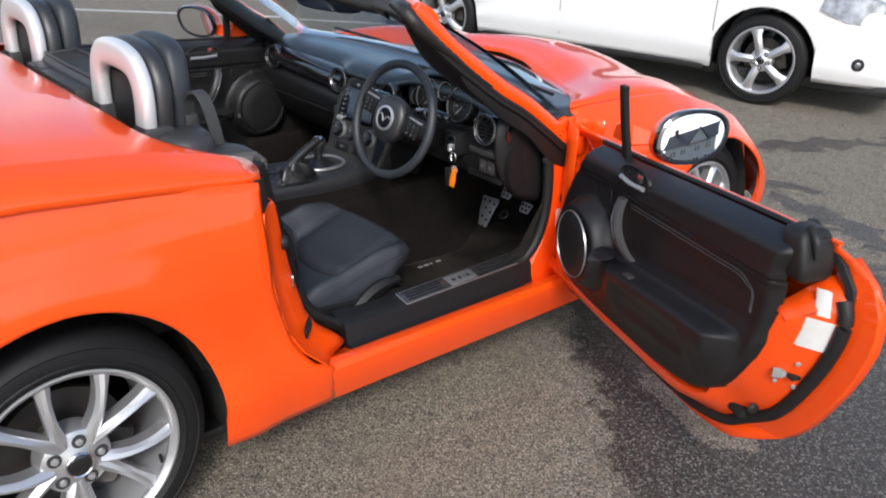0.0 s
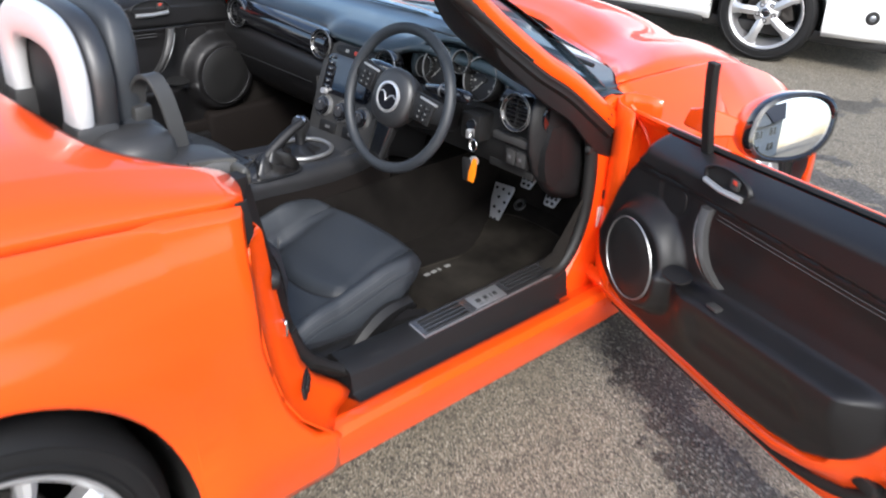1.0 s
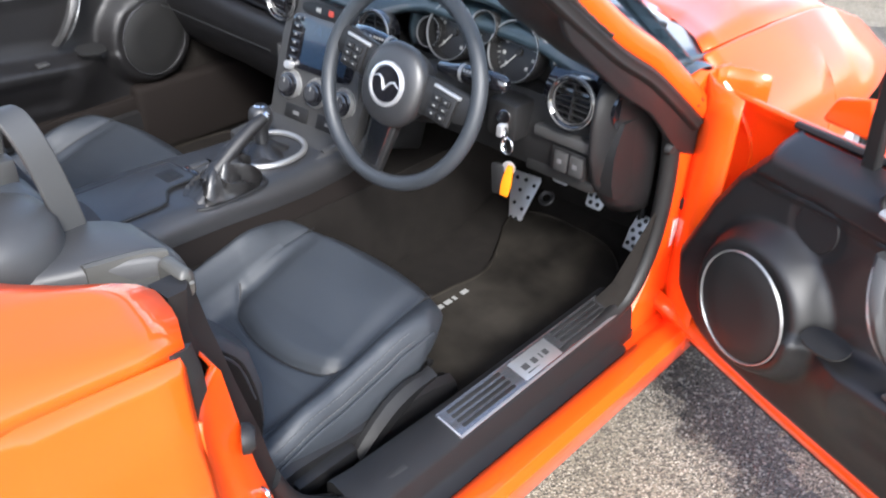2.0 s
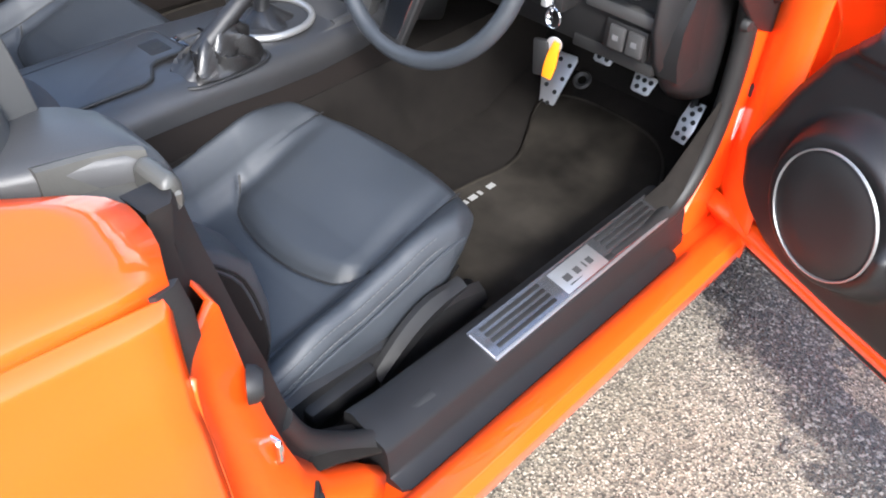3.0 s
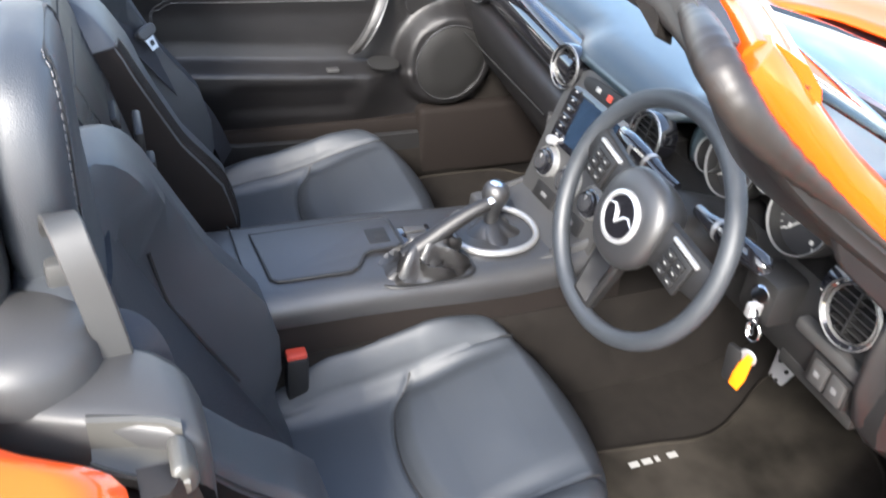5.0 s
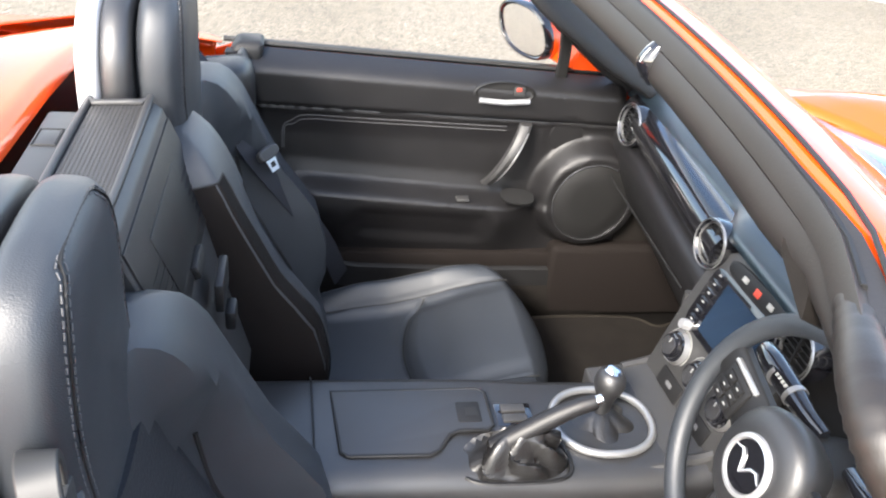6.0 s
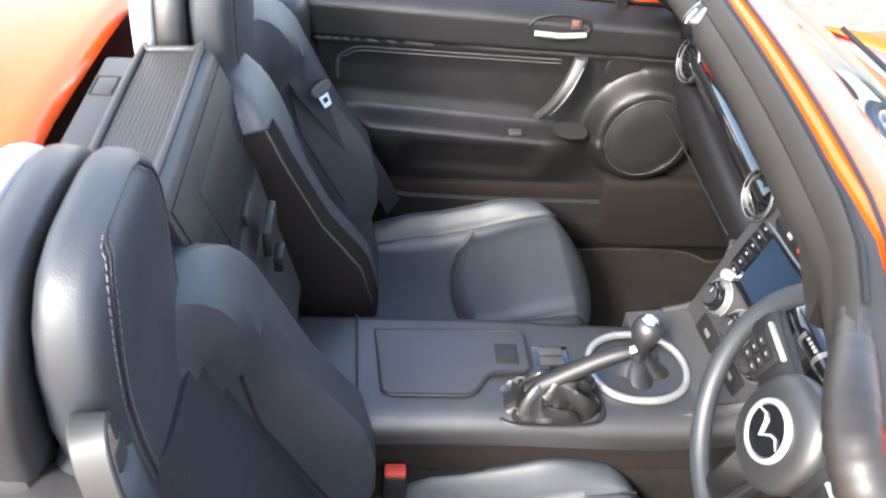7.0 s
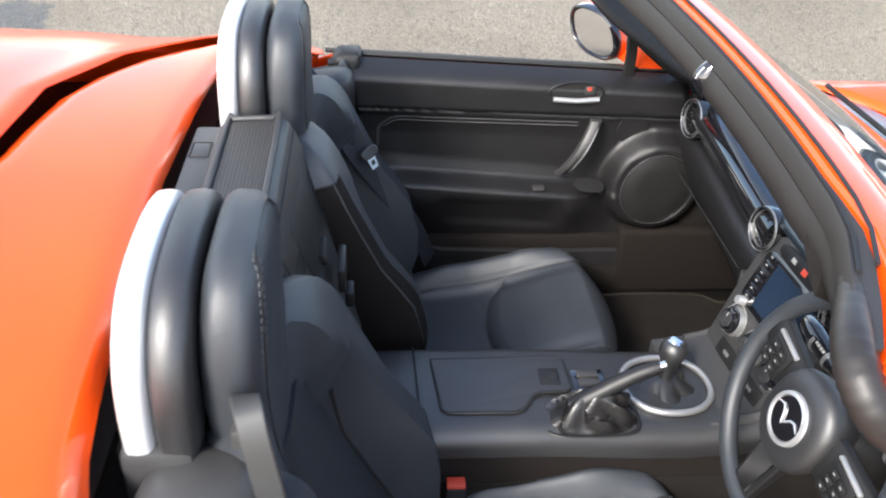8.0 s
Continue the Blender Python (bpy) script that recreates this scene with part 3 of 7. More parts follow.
def wheel(x, y, z, name="wheel", style="ten", paint=ALLOY, parent=car, r_tyre=0.308, r_rim=0.222, turn=0.0, side=1, root=None):
    """A tyre on an alloy rim whose face looks along +x of its own pose."""
    m = root if root is not None else pose(x, y, z, 0, 90 * side, turn)
    w = 0.1
    prof = [(r_rim - 0.012, -0.19), (r_rim + 0.01, -0.205), (r_tyre - 0.02, -0.203), (r_tyre - 0.004, -0.185), (r_tyre, -0.165), (r_tyre, -0.045),
            (r_tyre - 0.004, -0.025), (r_tyre - 0.014, -0.010), (r_tyre - 0.026, -0.002), (r_tyre - 0.030, 0.001), (r_tyre - 0.034, -0.001), (r_tyre - 0.052, 0.004), (r_rim + 0.026, 0.003), (r_rim + 0.023, 0.006), (r_rim + 0.019, 0.006), (r_rim + 0.016, 0.001), (r_rim + 0.008, -0.004), (r_rim - 0.002, -0.012)]
    tyre = part(name, lathe(prof, 72, closed=True), TYRE, parent, "black tyre on silver alloy rim", m=m)
    rim = [(r_rim - 0.010, -0.19), (r_rim - 0.02, -0.10), (r_rim - 0.012, -0.03), (r_rim - 0.012, -0.012), (r_rim + 0.003, -0.006), (r_rim + 0.006, -0.004),
           (r_rim + 0.006, 0.0), (r_rim + 0.001, 0.001), (r_rim - 0.007, -0.005), (r_rim - 0.014, -0.03), (r_rim - 0.034, -0.10), (r_rim - 0.03, -0.19)]
    part("rim", lathe(rim, 64, closed=True), paint, tyre)
    part("brake_disc", lathe([(0.0, -0.085), (0.07, -0.085), (0.075, -0.10), (0.14, -0.10), (0.14, -0.115), (0.0, -0.115)], 40), DISC, tyre)
    part("brake_caliper", box(0.06, 0.15, -0.09, 0.06, -0.14, -0.075, 0.015), DISC, tyre)
    part("hub", lathe([(0.0, -0.004), (0.03, -0.005), (0.036, -0.010), (0.066, -0.013), (0.076, -0.020), (0.080, -0.034), (0.080, -0.07), (0.0, -0.07)], 40), paint, tyre)
    part("centre_cap", lathe([(0.0, 0.006), (0.022, 0.005), (0.026, 0.002), (0.027, -0.004), (0.0, -0.004)], 24), PIANO, tyre)
    part("cap_ring", lathe([(0.0255, 0.002), (0.0285, 0.004), (0.0305, 0.002), (0.0305, -0.004), (0.0255, -0.004)], 28, closed=True), CHROME, tyre)
    count = 10 if style == "ten" else 5
    for i in range(5):
        a = 2 * math.pi * (i + 0.5) / 5
        # dark ring on the hub stands for shade in the nut recess
        part("nut_well_shade", lathe([(0.0095, -0.0065), (0.0150, -0.0065), (0.0165, -0.010), (0.0150, -0.016), (0.0095, -0.016)], 16, m=Matrix.Rotation(a, 4, "Z") @ Matrix.Translation((0.052, 0, -0.003)), closed=True), GREYPL, tyre)
        part("wheel_nut", lathe([(0.0, 0.0), (0.007, -0.001), (0.0095, -0.006), (0.0095, -0.03), (0.0, -0.03)], 8,
                                m=Matrix.Rotation(a, 4, "Z") @ Matrix.Translation((0.052, 0, -0.004))), STEEL, tyre)
    for i in range(count):
        base = 2 * math.pi * i / count
        if style == "ten":
            pair = 2 * math.pi * (i // 2) / 5 + 0.08
            end = pair + (0.338 if i % 2 else -0.338)
            a0 = pair + (0.085 if i % 2 else -0.085)
            w0, w1, w2 = 0.017, 0.0125, 0.019
            r0 = 0.050
        else:
            a0 = end = base + 0.3
            w0, w1, w2, r0 = 0.026, 0.027, 0.048, 0.05
        rings = []
        for k in range(9):
            t = k / 8
            rr = r0 + (r_rim - 0.006 - r0) * t
            a = a0 + (end - a0) * t ** 0.8
            c = Vector((rr * math.cos(a), rr * math.sin(a), 0))
            tang = Vector((-math.sin(a), math.cos(a), 0))
            ww = w0 + (w1 - w0) * step(0, 0.5, t) + (w2 - w1) * step(0.6, 1.0, t) ** 2
            zt = -0.010 + 0.012 * math.sin(math.pi * min(1, t * 1.02)) - 0.002 * t
            rings.append([c + tang * ww + Vector((0, 0, zt - 0.012)), c + tang * ww * 0.5 + Vector((0, 0, zt - 0.002)), c - tang * ww * 0.15 + Vector((0, 0, zt + 0.002)), c - tang * ww * 0.7 + Vector((0, 0, zt - 0.004)),
                          c - tang * ww + Vector((0, 0, zt - 0.010)), c - tang * ww * 0.9 + Vector((0, 0, zt - 0.045)), c + tang * ww * 0.9 + Vector((0, 0, zt - 0.045))])
        part("spoke", loft(rings), paint, tyre, sharp=30)
    part("valve", tube([(0.196, 0.02, -0.02), (0.186, 0.02, 0.012)], 0.004, 8), RUBBER, tyre)
    return tyre


wheel(0.806, HUB[0], HUB[1], root=pose(0.806, HUB[0], HUB[1], 0, 90, 0) @ pose(0, 0, 0, 0, 0, 62))
wheel(-0.806, HUB[0], HUB[1], root=pose(-0.806, HUB[0], HUB[1], 0, -90, 0))
wheel(0.80, AXLE_F, 0.348, root=pose(0.80, AXLE_F, 0.348, 0, 90, 0) @ pose(0, 0, 0, 0, 0, 20))
wheel(-0.80, AXLE_F, 0.348, root=pose(-0.80, AXLE_F, 0.348, 0, -90, 0))

# ---- windscreen ----
PILLAR = spl([(0.768, 1.51, 0.780), (0.759, 1.44, 0.836), (0.748, 1.345, 0.908), (0.738, 1.255, 0.962), (0.728, 1.17, 1.022), (0.720, 1.080, 1.088), (0.715, 1.020, 1.140), (0.708, 0.972, 1.186), (0.700, 0.948, 1.208)], 5)


def sweep(path, sec, out, fade=1.0):
    """Sweep a section (a, b): a along `out`, b along the normal of path and out."""
    rings = []
    p = [Vector(q) for q in path]
    for i, q in enumerate(p):
        d = (p[min(i + 1, len(p) - 1)] - p[max(i - 1, 0)]).normalized()
        o = Vector(out(q)) if callable(out) else Vector(out)
        o = (o - d * o.dot(d)).normalized()
        n = d.cross(o).normalized()
        if n.z < 0:
            n = -n
        k = 1 - (1 - fade) * step(0.55, 1.0, i / (len(p) - 1))
        rings.append([q + o * a * k + n * b * k for a, b in sec])
    return loft(rings)


for sgn in (1, -1):
    bm = sweep(PILLAR, [(-0.012, 0.0), (0.004, 0.0), (0.013, 0.012), (0.009, 0.034), (-0.008, 0.045), (-0.027, 0.040)], (1, 0, 0.15))
    bm2 = sweep(PILLAR, [(-0.104, -0.022), (-0.112, -0.016), (-0.112, -0.008), (-0.098, 0.006), (-0.078, 0.020), (-0.050, 0.033), (-0.026, 0.039), (-0.011, 0.006), (-0.014, -0.008), (-0.036, -0.020), (-0.074, -0.026)], (1, 0, 0.15), 0.45)
    bm3 = sweep(PILLAR, [(-0.020, -0.012), (-0.010, -0.001), (0.004, -0.001), (0.008, -0.008), (0.003, -0.014), (0.004, -0.021), (-0.006, -0.026), (-0.016, -0.022)], (1, 0, 0.15))
    for nm, b, mt in (("windscreen_pillar", bm, PAINT), ("pillar_trim", bm2, PANEL), ("pillar_seal", bm3, RUBBER)):
        if sgn < 0:
            flip(b)
        part(nm, b, mt, car, sharp=50)


def header_y(x):
    x = abs(x)
    return 1.072 - 0.10 * x * x - 0.10 * x ** 4 - 0.22 * max(0, x - 0.5)


HEAD = [(x, header_y(x), 1.230 - 0.006 * (x / 0.69) ** 2) for x in (i * 0.69 / 12 for i in range(-12, 13))]
for sgn in (1, -1):
    pts = spl([(0.50, header_y(0.50) - 0.012, 1.207), (0.56, header_y(0.56) - 0.022, 1.212), (0.61, header_y(0.61) - 0.027, 1.217), (0.655, header_y(0.655) - 0.028, 1.218), (0.690, 0.938, 1.212), (0.710, 0.945, 1.194), (0.717, 0.970, 1.168), (0.720, 1.022, 1.128), (0.724, 1.085, 1.084), (0.730, 1.145, 1.040), (0.738, 1.21, 0.995)], 8)
    bm = tube(pts, [(0.012 + 0.006 * step(6, 26, i) - 0.0155 * step(40, 80, i)) + 0.0004 * math.sin(i * 1.9) + 0.0004 * math.sin(i * 4.1) for i in range(len(pts))], 20)
    if sgn < 0:
        flip(bm)
    part("corner_seal", bm, HEADTRIM, car, "wrinkled black rubber roof seal")
panel_bm = sweep(HEAD, [(-0.018, -0.004), (-0.012, 0.007), (0.012, 0.013), (0.050, 0.004), (0.070, -0.012), (0.076, -0.024), (-0.018, -0.020)], (0, 1, -0.15))
seal_bm = sweep(HEAD, [(-0.032, -0.022), (-0.031, -0.006), (-0.028, 0.002), (-0.024, -0.002), (-0.021, 0.003), (-0.019, -0.022)], (0, 1, -0.15))
for bm in (panel_bm, seal_bm):
    for v in bm.verts:
        k = step(0.40, 0.60, abs(v.co.x))
        if bm is panel_bm:
            v.co.y += 0.020 * k * step(0.03, -0.01, v.co.y - header_y(v.co.x))
        else:
            v.co.y += 0.019 * k * step(-0.030, -0.020, v.co.y - header_y(v.co.x))
part("header_panel", panel_bm, PAINT, car)
part("header_seal", seal_bm, HEADTRIM, car, "black ribbed roof seal on the windscreen header")
trim = sweep(HEAD, [(-0.033, -0.023), (-0.035, -0.030), (-0.037, -0.040), (-0.037, -0.050), (-0.035, -0.058), (-0.029, -0.064), (-0.018, -0.068), (0.03, -0.064), (0.062, -0.034), (0.062, -0.016), (-0.019, -0.023)], (0, 1, -0.15))
for v in trim.verts:
    k = step(0.38, 0.66, abs(v.co.x))
    v.co.z += k * 0.75 * max(0, 1.203 - v.co.z)
    v.co.y += k * 0.7 * max(0, header_y(v.co.x) - 0.028 - v.co.y)
part("header_trim", trim, HEADTRIM, car, sharp=50)
for sgn in (1, -1):
    pts = spl([(0.44, header_y(0.44) - 0.004, 1.180), (0.52, header_y(0.52) - 0.001, 1.182), (0.59, header_y(0.59) - 0.004, 1.187), (0.645, header_y(0.645) - 0.006, 1.191), (0.682, 0.972, 1.184),
               (0.698, 0.996, 1.160), (0.700, 1.060, 1.112), (0.703, 1.140, 1.060), (0.708, 1.205, 1.013), (0.714, 1.28, 0.962)], 6)
    n = len(pts) - 1
    bm = tube(pts, [0.007 + 0.014 * math.sin(math.pi * min(1, max(0, i / n)) ** 0.72) ** 0.6 for i in range(n + 1)], 22)
    if sgn < 0:
        flip(bm)
    pad = part("corner_pad", bm, HEADTRIM, car, "smooth brown-black trim round the corner of the windscreen frame")
    # dark tubes laid on the pad stand for shade in its grooves
    for out, rr in ((Vector((-0.45, -0.62, 0.64)), 0.0022), (Vector((0.10, -0.50, 0.86)), 0.0030)):
        line = [Vector((q[0], q[1], q[2])) + out * (0.0066 + 0.0137 * math.sin(math.pi * (i / n) ** 0.72) ** 0.6) for i, q in enumerate(pts) if 2 < i < n - 2]
        bm = tube([(sgn * q.x, q.y, q.z) for q in line], rr, 6)
        part("pad_groove_shade", bm, RUBBER, pad)
# groove shade along the header, drawn as dark half-sunk tubes
for q0, q1, rr in ((-0.034, -0.034, 0.0030), (-0.022, 0.003, 0.0034), (-0.006, 0.012, 0.0026)):
    part("seal_groove_shade", tube([(q[0], q[1] + q0, q[2] + q1) for q in HEAD if abs(q[0]) < 0.60], rr, 6), RUBBER, car)
# sun visor hinge, a glossy black block let into the header
def hinge_at(u, v, d):
    x = 0.418 + 0.072 * u + (0.045 + 0.010 * u) * v
    return (x, header_y(x) - 0.0265 - 0.016 * v - d, 1.209 - 0.008 * u - 0.027 * v + 0.5 * d)


# matte carpet black puts the recess shade into the hinge colour
vis = part("visor_hinge", loft([[hinge_at(u, v, d) for u, v in ((0.04, 0), (0.96, 0), (1, 0.06), (1, 0.94), (0.94, 1), (0.06, 1), (0, 0.94), (0, 0.06))] for d in (-0.016, 0.002, 0.004)]), CARPET, car, "glossy black visor hinge")
# thin blue tube drawn as the sky highlight on the top edge
part("hinge_edge_glint", tube([hinge_at(u, 0.02, 0.0045) for u in (0.02, 0.3, 0.6, 0.98)], 0.0028, 8), DASHTOP, vis)
part("trim_bead", tube([(q[0], q[1] - 0.037, q[2] - 0.052) for q in HEAD if abs(q[0]) < 0.36], 0.0032, 8), GREYPL, car, "pale grey bead along the header trim")
for x in (0.045,):
    rings = []
    for i in range(9):
        t = i / 8
        w = 0.017 * (0.55 + 0.45 * math.sin(math.pi * (0.15 + 0.75 * t)))
        y, z = header_y(x) - 0.034 - 0.008 * t, 1.215 - 0.046 * t
        d = 0.018 * math.sin(math.pi * (0.1 + 0.85 * t))
        rings.append([(x + w * math.cos(a), y - d * max(0, math.sin(a)) + 0.012 * max(0, -math.sin(a)), z + 0.004 * math.sin(a)) for a in (2 * math.pi * k / 16 for k in range(16))])
    sock = part("roof_latch_socket", loft(rings), PIANO if x < 0.2 else HEADTRIM, car, "glossy black latch cover on the header")
    part("socket_edge", tube([q[3] for q in rings[1:5]], 0.0010, 6), STEEL, sock)
glass = []
for i in range(9):
    t = i / 8
    y0, z0 = 1.665 + (1.100 - 1.665) * t, 0.868 + (1.212 - 0.868) * t + 0.022 * math.sin(math.pi * t)
    w = 0.725 + (0.690 - 0.725) * t
    glass.append([(w * u, y0 - (0.13 - 0.03 * t) * u * u, z0 - 0.006 * u * u) for u in (j / 8 for j in range(-8, 9))])
windscreen = part("windscreen", loft(glass, closed=False, caps=False), GLASS, car, "clear raked windscreen glass", solid=0.004)
windscreen.visible_shadow = False
cowl = []
for i in range(9):
    k = i / 8
    row = []
    for j in range(-12, 13):
        x = 0.742 * j / 12
        u = j / 12
        a, b = 1.56 - 0.11 * u * u, bonnet_rear(x) + 0.012
        row.append((x, a + (b - a) * k, 0.866 - 0.012 * u * u + 0.012 * math.sin(math.pi * k) - 0.004 * k))
    cowl.append(row)
part("scuttle_panel", loft(cowl, closed=False, caps=False), DARKGLASS, car, "glossy black scuttle under the wipers", solid=0.006)
for x0, x1 in ((0.62, 0.02), (-0.05, -0.60)):
    part("wiper", tube([(x0, 1.64 - 0.10 * x0 * x0, 0.890), ((x0 + x1) / 2, 1.625, 0.905), (x1, 1.60, 0.912)], 0.006, 8), RUBBER, car)
RM = face_to((0.050, 1.130, 1.142), (0.35, -1, -0.06))
mir = part("rear_view_mirror", plate(oval(0.135, 0.036, 28, 3.2), 0.03, RM @ Matrix.Translation((0, 0, -0.03))), PLASTIC, car, bevel=0.006)
part("mirror_face", plate(oval(0.125, 0.030, 28, 3.2), 0.003, RM @ Matrix.Translation((0, 0, -0.001))), MIRROR, mir)
part("mirror_stalk", tube([(0.042, 1.155, 1.142), (0.02, 1.172, 1.160), (0.0, 1.180, 1.172)], 0.009, 8), PLASTIC, mir)

# ---- cabin shell ----
floor = []
for y, z in ((0.30, 0.42), (0.52, 0.32), (0.60, 0.275), (1.30, 0.262), (1.56, 0.262), (1.76, 0.335), (1.85, 0.62), (1.85, 0.80)):
    floor.append([(x, y, z) for x in (-0.74, -0.40, -0.13, 0.13, 0.40, 0.74)])
part("cabin_floor", loft(floor, closed=False, caps=False), CARPET, car, solid=0.01)
for sgn in (1, -1):
    rings = []
    for y in (0.50, 0.62, 0.70, 0.80, 1.0, 1.2, 1.33, 1.40, 1.46, 1.52, 1.60, 1.78):
        e = step(1.36, 1.56, y)
        b = step(0.72, 0.52, y)
        up = 0.40 * e + 0.12 * b
        k = 0.066 * step(1.36, 1.46, y)
        rings.append([(sgn * (0.665 + k), y, 0.24), (sgn * (0.672 + k), y, 0.36 + up), (sgn * (0.690 + k * 0.8), y, 0.402 + up), (sgn * 0.746, y, 0.398 + up)])
    part("sill_carpet", loft(rings, closed=False, caps=False), CARPET, car, solid=0.004)
# black sill trim with its steel scuff plate
for sgn in (1, -1):
    rings = []
    for y, t, g in ((0.690, 0.30, 0.008), (0.700, 1.0, 0.0), (0.74, 1.0, 0), (1.0, 1.0, 0), (1.25, 1.0, 0), (1.340, 1.0, 0), (1.352, 1.0, 0.003), (1.360, 1.0, 0.010), (1.363, 1.0, 0.022), (1.405, 1.0, 0.024), (1.412, 0.7, 0.026)):
        zz = 0.362 - 0.015 * (y - 0.69) / 0.71
        bb = 0.016 * step(0.80, 0.69, y)
        rings.append([(sgn * x, y, z) for x, z in ((0.672, 0.34), (0.676, 0.408 + bb), (0.688, 0.416 + bb), (0.750, 0.4045 + bb * 0.7), (0.755, 0.399 + bb * 0.4), (0.761, zz + 0.009 * t), (0.766, zz + 0.003),
                                                  (0.790 - g, zz), (0.792 - g, zz - 0.010), (0.74, zz - 0.014))])
    trim = part("sill_trim", loft(rings), PLASTIC, car, sharp=50)
    pm = pose(sgn * 0.722, 0, 0.4105, 0, sgn * 10, 0)
    sp = part("scuff_plate", box(-0.030, 0.030, 0.905, 1.370, 0.0, 0.005, 0.002), SCUFF, trim, "polished steel scuff plate with black ribs", m=pm)
    for a, b in ((0.925, 1.06), (1.21, 1.35)):
        for x in (-0.020, -0.0085, 0.003, 0.0145):
            part("rib", box(x - 0.0034, x + 0.0034, a, b, 0.004, 0.0065, 0.001), RUBBER, sp)
    part("bright_edge", box(sgn * 0.0275 - 0.0028, sgn * 0.0275 + 0.0028, 0.906, 1.369, 0.004, 0.0066, 0.001), RINGS, sp)
    part("bright_edge", box(-sgn * 0.0285 - 0.0014, -sgn * 0.0285 + 0.0014, 0.906, 1.369, 0.004, 0.0062, 0.001), SCUFF, sp)
    for y in (0.9075, 1.3665):
        part("bright_edge", box(-0.025, 0.025, y - 0.0014, y + 0.0014, 0.004, 0.0062, 0.001), STEEL, sp)
    part("badge_plate", box(-0.024, 0.022, 1.085, 1.190, 0.004, 0.0065, 0.001), RINGS, sp)
    for a, b in ((1.100, 1.122), (1.126, 1.144), (1.149, 1.154), (1.159, 1.176)):
        part("lettering", box(-0.006, 0.006, a, a + 0.7 * (b - a), 0.0063, 0.0070, 0.0), GREYPL, sp)
part("sill_finisher", box(-0.742, -0.685, 0.58, 1.84, 0.385, 0.452, 0.012), SEATSIDE, car)
# door opening seals
for sgn in (1, -1):
    pts = spl([(0.735, 1.10, 0.398), (0.738, 1.34, 0.400), (0.742, 1.420, 0.436), (0.744, 1.466, 0.53), (0.744, 1.474, 0.66), (0.738, 1.458, 0.78), (0.726, 1.415, 0.87), (0.70, 1.33, 0.945)], 6)
    pts2 = spl([(0.725, 0.80, 0.40), (0.722, 0.70, 0.404), (0.712, 0.628, 0.45), (0.712, 0.590, 0.50), (0.714, 0.565, 0.56)], 6)
    band = []
    for z, yr, yl in ((0.425, 0.655, 0.625), (0.46, 0.620, 0.584), (0.50, 0.598, 0.566), (0.545, 0.583, 0.553), (0.60, 0.570, 0.535), (0.655, 0.559, 0.522), (0.745, 0.535, 0.508), (0.80, 0.522, 0.495), (0.84, 0.512, 0.482), (0.88, 0.504, 0.478), (0.905, 0.499, 0.482), (0.914, 0.492, 0.482)):
        band.append([(0.706, yr - 0.010, z), (0.709, yr - 0.001, z), (0.714, yr + 0.001, z), (0.722, (yr + yl) / 2 + 0.004, z), (0.733, yl + 0.003, z), (0.738, yl - 0.002, z), (0.738, yl - 0.022, z), (0.706, yr - 0.034, z)])
    band_bm = loft(band)
    if sgn < 0:
        flip(band_bm)
    part("door_seal", band_bm, SEALBAND, car, "wide brown-black rubber door seal", sharp=60)
    for ps in (pts, pts2):
        bm = tube(ps, 0.017, 12, up=(1, 0, 0))
        if sgn < 0:
            flip(bm)
        part("door_seal", bm, RUBBER, car)
# shut-face hardware on the right
part("striker", tube(spl([(0.750, 0.508, 0.630), (0.777, 0.516, 0.630), (0.783, 0.517, 0.626), (0.783, 0.517, 0.604), (0.777, 0.516, 0.600), (0.750, 0.508, 0.600)], 4), 0.0038, 8, up=(0, 1, 0)), CHROME, car)
part("bump_stop", lathe([(0, 0.014), (0.012, 0.014), (0.017, 0.008), (0.018, 0.0), (0, 0)], 18, face_to((0.772, 0.500, 0.722), (0.6, 0.8, 0))), RUBBER, car)
part("shut_face_slot", box(-0.036, 0.036, -0.014, 0.014, 0, 0.008, 0.005, m=face_to((0.790, 0.546, 0.480), (0.65, 0.75, 0.15))), RUBBER, car)
for i in range(3):
    part("shut_face_clip", box(-0.006, 0.006, -0.008, 0.008, 0, 0.012, 0.002, m=face_to((0.790 + 0.012 * (1 - i), 0.546 - 0.010 * (1 - i), 0.482), (0.65, 0.75, 0.15))), RUBBER, car)
part("shut_face_seal", loft([[(0.806, 0.422, z), (0.805, yf - 0.001, z), (0.800, yf + 0.006, z), (0.795, yf - 0.004, z), (0.795, 0.408, z)]
                             for z, yf in ((0.790, 0.424), (0.826, 0.436), (0.843, 0.446), (0.873, 0.444), (0.906, 0.437))]), RUBBER, car)
part("kick_panel", box(-0.730, -0.700, 1.36, 1.62, 0.30, 0.78, 0.01), CARPET, car)
part("kick_trim", box(-0.735, -0.668, 1.20, 1.72, 0.270, 0.478, 0.020, 3), SEATSIDE, car)
